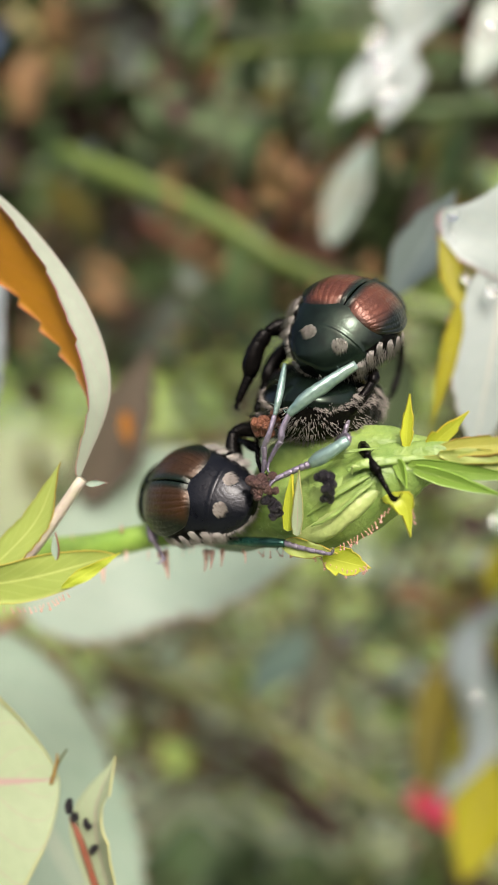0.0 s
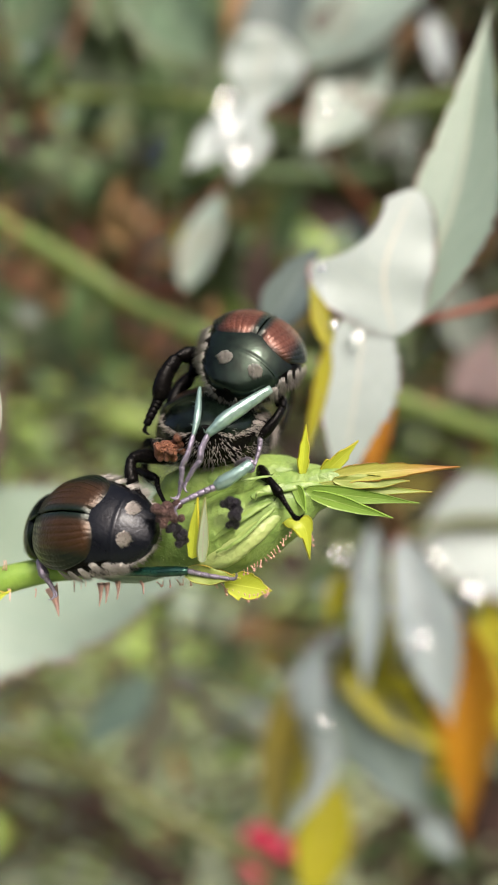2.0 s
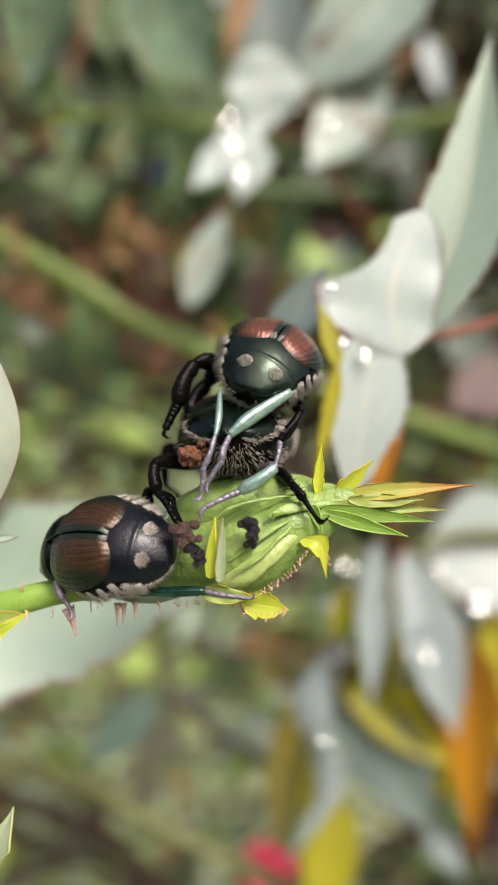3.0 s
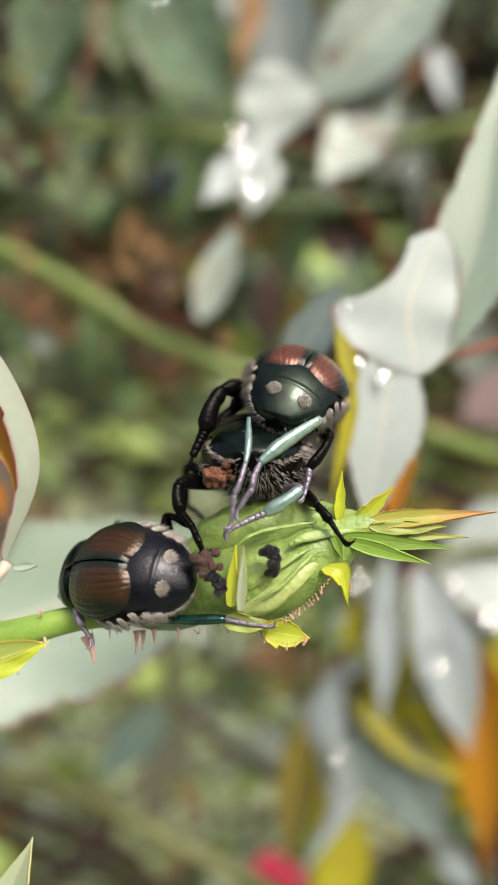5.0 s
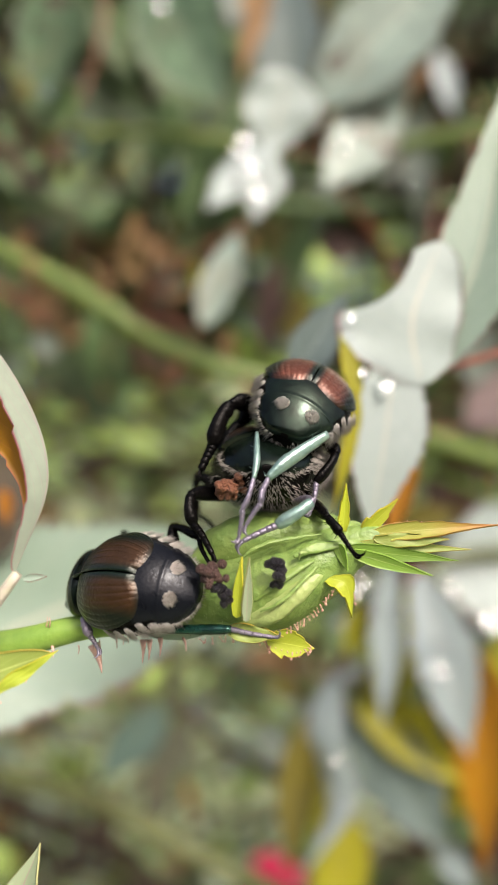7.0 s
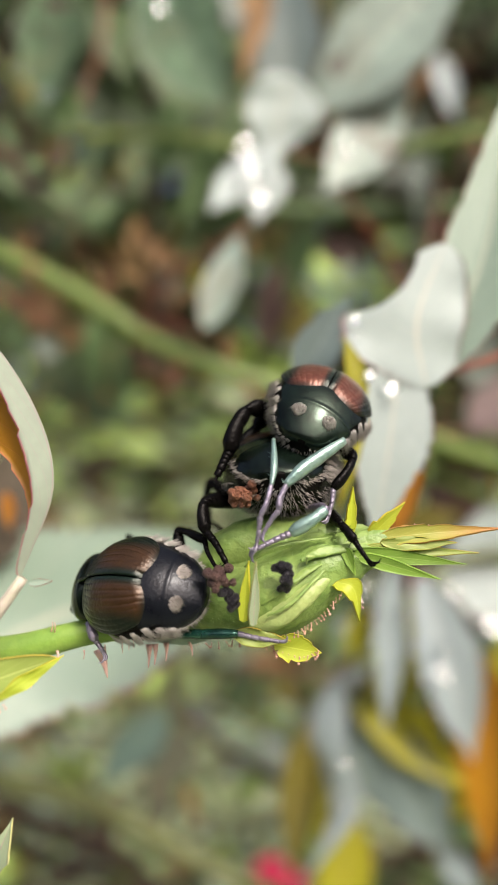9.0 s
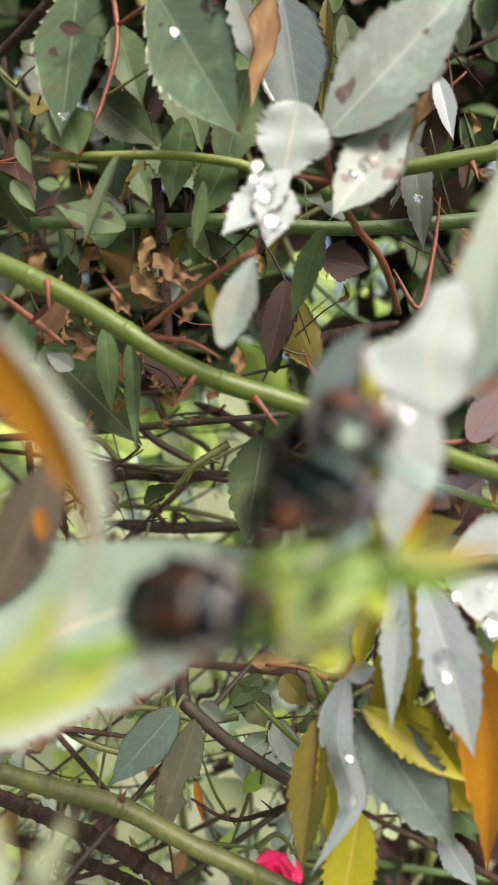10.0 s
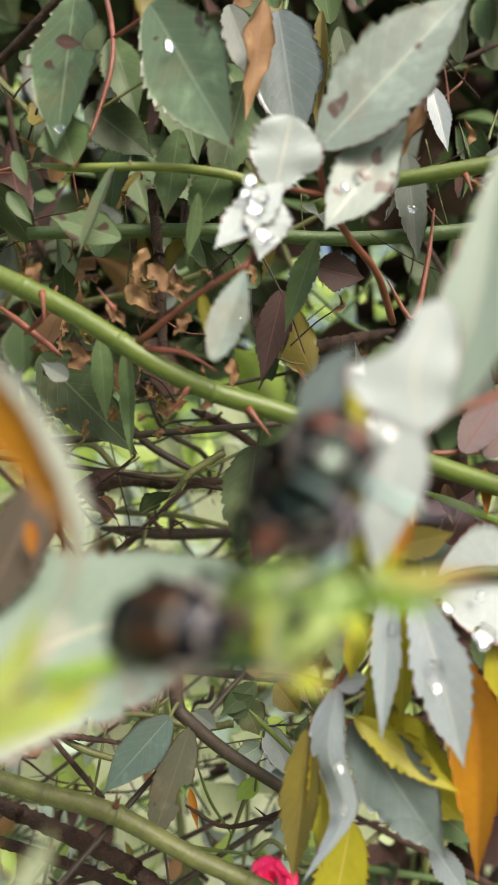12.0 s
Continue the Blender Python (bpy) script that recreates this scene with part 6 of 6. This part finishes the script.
for k, (p, r) in enumerate((((7.94, 56.40, 711.69), 0.3), ((8.54, 56.40, 710.50), 0.22), ((9.41, 56.50, 707.38), 0.36), ((11.25, 56.60, 706.47), 0.42), ((36.2, 99.1, 675.0), 1.6), ((35.5, 99.1, 681.3), 0.8), ((26.0, 91.3, 672.6), 1.5), ((1.2, 91.3, 739.2), 1.3), ((15.6, 96.4, 744.0), 0.9), ((-1.6, 86.9, 721.6), 0.4),
                            ((13.1, 96.1, 656.7), 0.7), ((13.9, 94.9, 650.7), 0.7), ((-29.7, 104.0, 753.9), 0.9), ((20.3, 92.4, 678.2), 0.8))):
    drop(p, r, seed=k, stretch=1.3 if k % 3 else 1.0)


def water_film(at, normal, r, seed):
    """A thin, almost flat puddle of rain on a leaf, with an uneven rim and faint ripples, tilted to the given normal.
    """
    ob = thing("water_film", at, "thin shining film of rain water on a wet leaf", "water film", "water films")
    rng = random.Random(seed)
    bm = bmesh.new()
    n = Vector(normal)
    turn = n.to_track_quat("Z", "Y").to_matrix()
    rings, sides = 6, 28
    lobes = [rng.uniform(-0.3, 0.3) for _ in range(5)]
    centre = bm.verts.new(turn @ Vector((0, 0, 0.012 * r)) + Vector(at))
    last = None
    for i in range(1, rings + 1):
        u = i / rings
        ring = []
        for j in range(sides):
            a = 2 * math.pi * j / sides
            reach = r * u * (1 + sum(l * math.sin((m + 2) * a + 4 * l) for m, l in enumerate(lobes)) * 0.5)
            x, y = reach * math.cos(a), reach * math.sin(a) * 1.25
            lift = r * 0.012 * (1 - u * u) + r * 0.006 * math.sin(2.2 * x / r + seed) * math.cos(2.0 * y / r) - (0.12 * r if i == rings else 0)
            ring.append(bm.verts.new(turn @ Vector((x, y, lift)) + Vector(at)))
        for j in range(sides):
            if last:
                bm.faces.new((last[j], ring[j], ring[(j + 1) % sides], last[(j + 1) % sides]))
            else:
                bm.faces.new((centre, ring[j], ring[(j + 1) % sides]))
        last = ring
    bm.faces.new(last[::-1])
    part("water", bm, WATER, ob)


# each normal is tilted so the film mirrors the sun into the camera's view
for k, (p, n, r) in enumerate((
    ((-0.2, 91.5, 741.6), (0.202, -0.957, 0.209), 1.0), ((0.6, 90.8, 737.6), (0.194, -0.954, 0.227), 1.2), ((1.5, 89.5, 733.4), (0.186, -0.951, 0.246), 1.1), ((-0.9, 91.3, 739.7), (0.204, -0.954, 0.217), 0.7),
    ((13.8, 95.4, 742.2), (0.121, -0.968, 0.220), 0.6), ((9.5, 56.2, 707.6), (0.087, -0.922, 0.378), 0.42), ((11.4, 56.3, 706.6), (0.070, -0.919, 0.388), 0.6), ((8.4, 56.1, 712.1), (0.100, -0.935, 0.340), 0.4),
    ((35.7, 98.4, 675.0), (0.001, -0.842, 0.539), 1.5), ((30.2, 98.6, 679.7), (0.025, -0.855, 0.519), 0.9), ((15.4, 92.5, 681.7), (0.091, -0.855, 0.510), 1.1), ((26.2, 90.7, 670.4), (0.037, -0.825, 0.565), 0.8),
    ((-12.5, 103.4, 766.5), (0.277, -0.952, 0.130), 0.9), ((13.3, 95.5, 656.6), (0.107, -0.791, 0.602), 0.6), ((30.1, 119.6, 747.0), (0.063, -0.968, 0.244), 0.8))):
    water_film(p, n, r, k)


# ---------------------------------------------------------------- the inside of the bush
# gaps as slopes seen from the camera (x/y and height/y), set to fit its view
VIEW_OPENINGS = ((-0.27, -0.03, -0.13, 0.035), (-0.34, -0.12, -0.53, -0.41), (-0.11, 0.03, -0.61, -0.41), (0.10, 0.21, 0.19, 0.26), (0.16, 0.23, -0.62, -0.52))


def bush_inside():
    """Leaves that fill the bush behind the canes; they share a few meshes."""
    bush = thing("rose_bush", (0, 260, 0), "dense shaded rose bush of small dark leaves", "rose bush")
    rng = random.Random(21)
    stalk(bush, ((70, 270, -10), (75, 285, 300), (66, 300, 620), (50, 310, 900)), (9, 8, 6, 3), STEM["wood"], "stem", rough=0.06)
    stalk(bush, ((100, 300, -10), (110, 300, 350), (96, 290, 700), (90, 300, 950)), (8, 7, 5, 3), STEM["wood"], "stem", rough=0.06)
    shapes = []
    for k in range(4):
        bm = bmesh.new()
        L = 1.0
        w = (0.27, 0.31, 0.24, 0.29)[k]
        blade(bm, ((0, 0, 0), (0, 0.5, 0.05), (0, 1, -0.05)), (w, 0, 0.08), (-w, 0, 0.08), teeth=12, nu=36, nv=3, seed=k, thick=0.008, ripple=0.02)
        shapes.append(bm)
    meshes = {}
    kinds = ("dark", "green", "grey", "maroon", "dry", "olive", "lawn", "pale")
    for kind in kinds:
        for k, bm in enumerate(shapes):
            meshes[kind, k] = mesh_of("leaf", bm.copy(), [LEAF[kind], LEAF["dark" if kind in ("dark", "green") else kind]])
    made = 0
    while made < 250:
        y = rng.uniform(150, 330)
        tx, tz = rng.uniform(-0.60, 0.46), rng.uniform(-0.72, 0.74)
        if any(a - 0.06 < tx < b + 0.06 and c - 0.06 < tz < d + 0.06 for a, b, c, d in VIEW_OPENINGS):
            continue
        if tz < -0.30 and tx < 0.1 and rng.random() < 0.5:
            continue
        size = rng.uniform(20, 38) * (y / 240)
        if tz > 0.1:
            kind = rng.choices(kinds, (3.5, 4, 1.5, 2.5, 2.6, 2, 0, 0))[0]
        elif tx > 0.12:
            kind = rng.choices(kinds, (3, 2, 3, 3, 1, 2, 1, 0.3))[0]
        else:
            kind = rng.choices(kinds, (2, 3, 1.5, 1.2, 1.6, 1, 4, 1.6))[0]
        ob = new("leaf", meshes[kind, rng.randrange(4)])
        ob.parent = bush
        turn = Euler((rng.uniform(0.7, 2.0), rng.uniform(-0.7, 0.7), rng.uniform(0, 6.28))).to_matrix().to_4x4()
        ob.matrix_basis = Matrix.Translation(Vector((tx * y, y - 260, 700 + tz * y)) * MM) @ turn @ Matrix.Scale(size, 4)
        made += 1
    leaf(bush, (-30.5, 175.0, 780.2), (-24.2, 175.0, 762.9), 15, (0.2, -1, 0.2), up="green", low="dark", seed=301)
    leaf(bush, (-20.1, 182.0, 784.9), (-32.6, 180.0, 769.7), 17, (-0.2, -1, 0.2), up="dark", low="dark", seed=302)
    # leaves just behind the canes
    made = 0
    while made < 150:
        x, y, z = rng.uniform(-80, 72), rng.uniform(128, 158), rng.uniform(697, 815)
        tx, tz = x / y, (z - 700) / y
        if any(a - 0.08 < tx < b + 0.08 and c - 0.08 < tz < d + 0.08 for a, b, c, d in VIEW_OPENINGS):
            continue
        kind = rng.choices(kinds, (3, 5.5, 2, 2.5, 1.6, 2.5, 0, 0))[0]
        ob = new("leaf", meshes[kind, rng.randrange(4)])
        ob.parent = bush
        turn = Euler((rng.uniform(0.7, 2.0), rng.uniform(-0.7, 0.7), rng.uniform(0, 6.28))).to_matrix().to_4x4()
        ob.matrix_basis = Matrix.Translation(Vector((tx * y, y - 260, 700 + tz * y)) * MM) @ turn @ Matrix.Scale(rng.uniform(6, 17), 4)
        made += 1
    # the far side of the bush, down to the ground, left open in the windows of the camera's view
    for name, count, tone, floor_z in (("foliage", 3900, "dark", 0.02), ("brown_foliage", 1700, "maroon", 0.02), ("inner_foliage", 2000, "green", 0.0), ("side_foliage", 900, "maroon", -0.75)):
        places, sizes = [], []
        while len(places) < count:
            x, y, z = rng.uniform(-310, 280), rng.uniform(225, 360), rng.uniform(40, 1010)
            if ((x + 15) / 300) ** 4 + ((z - 500) / 520) ** 4 > 1:
                continue
            tx, tz = x / y, (z - 700) / y
            inside = any(a - 0.04 < tx < b + 0.04 and c - 0.04 < tz < d + 0.04 for a, b, c, d in VIEW_OPENINGS)
            if inside or (-0.78 < tz < floor_z and tx < 0.5) or (name == "side_foliage" and tx < 0.02):
                continue
            places.append((x, y, z))
            sizes.append(rng.uniform(30, 62) * y / 450)
        bm = bmesh.new()
        scattered_leaves(bm, places, sizes, count, 5)
        part(name, bm, LEAF[tone], bush, kind="stuff")
    for k in range(110):
        y = rng.uniform(140, 320)
        tx, tz = rng.uniform(-0.6, 0.5), (rng.uniform(-0.7, 0.7) if k < 70 else rng.uniform(-0.7, -0.25))
        if any(a - 0.02 < tx < b + 0.02 and c - 0.02 < tz < d + 0.02 for a, b, c, d in VIEW_OPENINGS) and k % 5:
            continue
        p = Vector((tx * y, y, 700 + tz * y))
        d = Vector((rng.gauss(0, 1), rng.gauss(0, 0.4), rng.gauss(0.2, 0.6))).normalized() * rng.uniform(25, 70)
        r = rng.uniform(0.4, 1.1)
        stalk(bush, (p - d, p + Vector((rng.gauss(0, 3), rng.gauss(0, 3), rng.gauss(0, 3))), p + d), (r, r, r * 0.7), STEM[rng.choice(("dark", "wood", "olive", "dull", "wood", "dull", "dark", "wood"))], "twig", sides=7)


bush_inside()


def leaf_stalks():
    """Thin red and brown leaf stalks and torn dry bits among the upper canes."""
    tangle = thing("twig", (0, 140, 760), "tangle of thin red-brown leaf stalks and dry bits", "twig", "twigs")
    rng = random.Random(93)
    bm = bmesh.new()
    blade(bm, ((0, 0, 0), (0.1, 0.45, 0.16), (0.05, 0.9, -0.05)), (0.22, 0, 0.14), (-0.17, 0, 0.18), teeth=5, nu=20, nv=3, seed=4, thick=0.012, ripple=0.09)
    bit = mesh_of("dry_bit", bm, [LEAF["dry"], LEAF["dry"]])
    for k in range(62):
        y = rng.uniform(122, 156)
        p = Vector((rng.uniform(-0.47, 0.40) * y, y, 700 + rng.uniform(0.0, 0.62) * y))
        d = Vector((rng.gauss(0, 1), rng.gauss(0, 0.35), rng.gauss(-0.2, 0.9))).normalized() * rng.uniform(4, 13)
        bend = Vector((rng.gauss(0, 1.2), rng.gauss(0, 1), rng.gauss(0, 1.2)))
        r = rng.uniform(0.13, 0.34)
        stalk(tangle, (p - d, p + bend, p + d), (r, r * 0.9, r * 0.6), STEM[rng.choice(("red", "red", "wood", "olive", "dark"))], "leaf_stalk", sides=7)
        if k % 3 == 0:
            ob = new("dry_bit", bit)
            ob.parent = tangle
            turn = Euler((rng.uniform(0.7, 2.2), rng.uniform(-0.8, 0.8), rng.uniform(0, 6.28))).to_matrix().to_4x4()
            ob.matrix_basis = Matrix.Translation((p + d - Vector((0, 140, 760))) * MM) @ turn @ Matrix.Scale(rng.uniform(3, 7), 4)


leaf_stalks()


def border_plants():
    """Loose young growth in the lawn behind the rose bush."""
    border = thing("garden_plant", (-100, 1700, 0), "loose light green garden plants growing in the lawn", "garden plant", kind="stuff")
    rng = random.Random(31)
    spots = [(rng.uniform(-1250, 1000), rng.uniform(1250, 2500)) for _ in range(22)]
    for name, count, tone in (("foliage", 420, "lawn"), ("pale_foliage", 420, "pale")):
        places, sizes = [], []
        for _ in range(count):
            cx, cy = rng.choice(spots)
            x, y = rng.gauss(cx, 170), rng.gauss(cy, 140)
            places.append((x, y, 8 + rng.random() ** 1.6 * 400 * (0.8 + 0.25 * math.sin(x * 0.006 + y * 0.004))))
            sizes.append(rng.uniform(45, 100))
        bm = bmesh.new()
        scattered_leaves(bm, places, sizes, count, 5)
        part(name, bm, LEAF[tone], border, kind="stuff")
    bm = bmesh.new()
    for _ in range(60):
        cx, cy = rng.choice(spots)
        x, y = rng.gauss(cx, 130), rng.gauss(cy, 110)
        tube(bm, ((x, y, -5), (x + rng.gauss(0, 25), y, 250), (x + rng.gauss(0, 60), y + rng.gauss(0, 60), rng.uniform(350, 700))), (5, 4, 1.5), 6, 6)
    part("stem", bm, STEM["olive"], border, kind="stuff")


border_plants()


def undergrowth():
    """Small leaves of low plants and young shoots between the lower canes."""
    low = thing("undergrowth", (-20, 240, 0), "low tangle of small bright leaves among bare twigs", "undergrowth")
    rng = random.Random(77)
    stalk(low, ((-20, 240, -5), (-25, 235, 250), (-15, 240, 480), (-30, 230, 660)), (4, 3.2, 2.2, 1.0), STEM["olive"], "stem", rough=0.05)
    stalk(low, ((25, 250, -5), (15, 255, 220), (40, 245, 460), (20, 250, 600)), (4, 3, 2, 1.0), STEM["wood"], "stem", rough=0.1)
    meshes = {}
    for kind in ("lawn", "pale", "green", "dark", "dry", "olive"):
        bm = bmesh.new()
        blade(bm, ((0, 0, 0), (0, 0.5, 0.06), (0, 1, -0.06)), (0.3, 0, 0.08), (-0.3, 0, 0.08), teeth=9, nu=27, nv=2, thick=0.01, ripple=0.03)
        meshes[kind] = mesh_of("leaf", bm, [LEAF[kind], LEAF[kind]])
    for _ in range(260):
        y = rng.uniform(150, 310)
        tx, tz = rng.uniform(-0.55, 0.14), rng.uniform(-0.7, -0.22)
        if any(a < tx < b and c < tz < d for a, b, c, d in VIEW_OPENINGS):
            continue
        kind = rng.choices(list(meshes), (7, 5, 2.5, 1.2, 1.0, 1.0))[0]
        ob = new("leaf", meshes[kind])
        ob.parent = low
        turn = Euler((rng.uniform(0.5, 2.2), rng.uniform(-0.8, 0.8), rng.uniform(0, 6.28))).to_matrix().to_4x4()
        ob.matrix_basis = Matrix.Translation(Vector((tx * y + 20, y - 240, 700 + tz * y)) * MM) @ turn @ Matrix.Scale(rng.uniform(7, 17) * y / 200, 4)
    for k in range(95):
        y = rng.uniform(150, 300)
        tx, tz = rng.uniform(-0.5, 0.12), rng.uniform(-0.68, -0.25)
        if any(a < tx < b and c < tz < d for a, b, c, d in VIEW_OPENINGS):
            continue
        p = Vector((tx * y, y, 700 + tz * y))
        d = Vector((rng.gauss(0, 1), rng.gauss(0, 0.4), rng.gauss(0.1, 0.8))).normalized() * rng.uniform(12, 40)
        r = rng.uniform(0.25, 0.7)
        stalk(low, (p - d, p + Vector((rng.gauss(0, 2), rng.gauss(0, 2), rng.gauss(0, 2))), p + d), (r, r, r * 0.7), STEM[rng.choice(("dark", "wood", "olive", "dull", "wood"))], "twig", sides=6)

    # bare brown twigs with stubs, and dead leaf bits caught among them
    for k in range(72):
        y = rng.uniform(128, 205)
        tx, tz = rng.uniform(-0.48, 0.16), rng.uniform(-0.66, -0.30) if k < 40 else rng.uniform(-0.12, 0.06)
        if tz > -0.2 and k % 2:
            tx = rng.uniform(-0.30, -0.02)
        p = Vector((tx * y, y, 700 + tz * y))
        d = Vector((rng.gauss(0, 1), rng.gauss(0, 0.3), rng.gauss(-0.25, 0.55))).normalized() * rng.uniform(6, 20)
        r = rng.choice((0.2, 0.3, 0.4, 0.55, 0.8))
        bend = Vector((rng.gauss(0, 1.6), rng.gauss(0, 1), rng.gauss(0, 1.6)))
        skin = STEM[rng.choice(("wood", "wood", "dark", "wood", "olive", "wood"))]
        twig = stalk(low, (p - d, p - d * 0.4 + bend, p + d * 0.3 - bend * 0.6, p + d), (r, r, r * 0.85, r * 0.4), skin, "twig", sides=7, rough=0.18, seed=k)
        for j in range(2):
            q = p + d * rng.uniform(-0.7, 0.7)
            e = Vector((rng.gauss(0, 1), rng.gauss(0, 0.4), rng.gauss(0, 1))).normalized() * rng.uniform(2, 6)
            stalk(low, (q, q + e * 0.5, q + e), (r * 0.6, r * 0.45, r * 0.15), skin, "twig", sides=5, rough=0.1, seed=k)
        if k % 3 == 0:
            ob = new("leaf", meshes[rng.choice(("dry", "dark", "dry", "olive"))])
            ob.parent = low
            turn = Euler((rng.uniform(0.5, 2.2), rng.uniform(-0.8, 0.8), rng.uniform(0, 6.28))).to_matrix().to_4x4()
            ob.matrix_basis = Matrix.Translation((p + d - Vector((-20, 240, 0))) * MM) @ turn @ Matrix.Scale(rng.uniform(4, 10), 4)
    # fine shoots and leaf bits that cross the openings
    for k in range(70):
        a, b, c, d = VIEW_OPENINGS[(0, 0, 1, 1, 0, 2, 3)[k % 7]]
        y = rng.uniform(150, 330)
        p = Vector((rng.uniform(a, b) * y, y, 700 + rng.uniform(c, d) * y))
        if k % 10 < 3:
            v = Vector((rng.gauss(0, 1), rng.gauss(0, 0.3), rng.gauss(0.1, 0.8))).normalized() * rng.uniform(9, 26)
            r = rng.uniform(0.18, 0.5)
            stalk(low, (p - v, p + Vector((rng.gauss(0, 2), rng.gauss(0, 2), rng.gauss(0, 2))), p + v), (r, r, r * 0.7), STEM[rng.choice(("dark", "wood", "olive", "dark", "wood", "fresh"))], "twig", sides=6)
        else:
            ob = new("leaf", meshes[rng.choice(("lawn", "pale", "lawn", "pale", "lawn", "green", "lawn"))])
            ob.parent = low
            turn = Euler((rng.uniform(0.5, 2.2), rng.uniform(-0.8, 0.8), rng.uniform(0, 6.28))).to_matrix().to_4x4()
            ob.matrix_basis = Matrix.Translation(Vector((p.x + 20, p.y - 240, p.z)) * MM) @ turn @ Matrix.Scale(rng.uniform(5, 13) * y / 200, 4)


undergrowth()


# ---------------------------------------------------------------- what moves
def shifted(base, dx, dz, pitch=0.0, dy=0.0):
    """The pose base, moved in millimetres and tipped up at the head about its feet."""
    foot = Matrix.Translation((-0.001, 0, -0.0015))
    return Matrix.Translation((dx * MM, dy * MM, dz * MM)) @ base @ foot @ Matrix.Rotation(radians(-pitch), 4, "Y") @ foot.inverted()


def swung(hip, degrees):
    """The pose, in the upper beetle's space, of a hind leg swung outwards about its hip."""
    at = (TOP_POSE.inverted() @ (hip * MM))
    axis = TOP_POSE.to_3x3().normalized().transposed() @ Vector((0, -1, 0))
    return Matrix.Translation(at) @ Matrix.Rotation(radians(degrees), 4, axis) @ Matrix.Translation(-at)


def motions():
    focus = ((0, 42.6), (9.3, 42.6), (9.4, 68), (9.5, 78), (9.7, 112), (10.0, 128), (12.0, 130))
    walk(focus_mark, [(t, pose(0, d * MM, 0.7)) for t, d in focus])
    walk(under_beetle, [(t, shifted(UNDER_POSE, x, z, p)) for t, x, z, p in (
        (0, -1.0, -1.4, 0), (0.5, -0.85, -1.4, 0), (1.0, -0.6, -1.35, 0), (1.5, -0.55, -1.25, 0), (2.0, -1.0, -1.15, 0), (2.5, -0.7, -0.67, 0), (3.0, -0.55, -0.2, 0), (3.5, -0.4, 0.1, 0), (5.5, -0.18, 0.15, 0), (6.0, 0, 0, 0), (7.0, 0.07, 0.15, 0), (9.0, 0.5, -0.1, 0), (9.1, 0.6, 0, 0), (9.2, 0.9, 0.4, 3), (9.4, 1.1, 0.5, 4), (12, 1.1, 0.5, 4))])
    walk(top_beetle, [(t, shifted(TOP_POSE, x, z, p)) for t, x, z, p in (
        (0, -1.55, -0.75, 8), (0.5, -1.1, -0.7, 8), (1.0, -0.5, -0.5, 7), (1.5, -0.1, -0.45, 6), (2.0, -0.8, -0.5, 5), (2.5, -0.5, 0.1, 3), (3.0, -0.6, 0.4, 2), (3.5, -0.35, 0.3, 1), (5.5, -0.07, 0.14, 0), (6.0, 0, 0, 0), (7.0, 0, 0.1, 0), (9.0, 0.65, -0.1, 0), (9.1, 0.7, 0, -1), (9.2, 0.9, 0.5, -4), (9.4, 0.9, 0.7, -5), (12, 0.9, 0.7, -5))])
    walk(flyer, [(t, shifted(FLYER_POSE, x, z, p, y)) for t, x, y, z, p in (
        (0, 2600, 900, -717, 20), (6.5, 2600, 900, -717, 20), (8.0, 900, 300, -160, 15), (8.9, 90, 40, 12, 10), (9.1, 17, 4, -5, 5), (9.2, 0, 0, 0, 0), (9.3, 3, 6, 22, -15), (9.5, 60, 60, 120, -25), (9.75, 500, 380, -200, 5), (9.95, 900, 700, -717, 20), (12, 900, 700, -717, 20))])
    sway = ((0, 0, -2.0), (0.5, 0, -1.7), (1.0, 0, -0.8), (1.5, 0, -0.4), (2.0, 0, -0.1), (2.5, 0, 0), (7.2, 0, 0), (8.8, -1.8, 1.8), (9.5, -2.2, 2.2), (12, -2.2, 2.2))
    for ob in swaying:
        walk(ob, [(t, Matrix.Translation((x * MM, 0, z * MM))) for t, x, z in sway])
    walk(leaf_frass, [(t, Matrix.Translation((origins[leaf_frass] + Vector((x, 0, z))) * MM)) for t, x, z in sway])
    for one, hip, turns in ((limbs[top_beetle][2], HIP_RIGHT, (0, 0, 45, 90, 115, 115)), (limbs[top_beetle][3], HIP_LEFT, (0, 0, 25, 50, 62, 62))):
        walk(one, [(t, swung(hip, a)) for t, a in zip((0, 9.1, 9.15, 9.2, 9.3, 12), turns)])


motions()
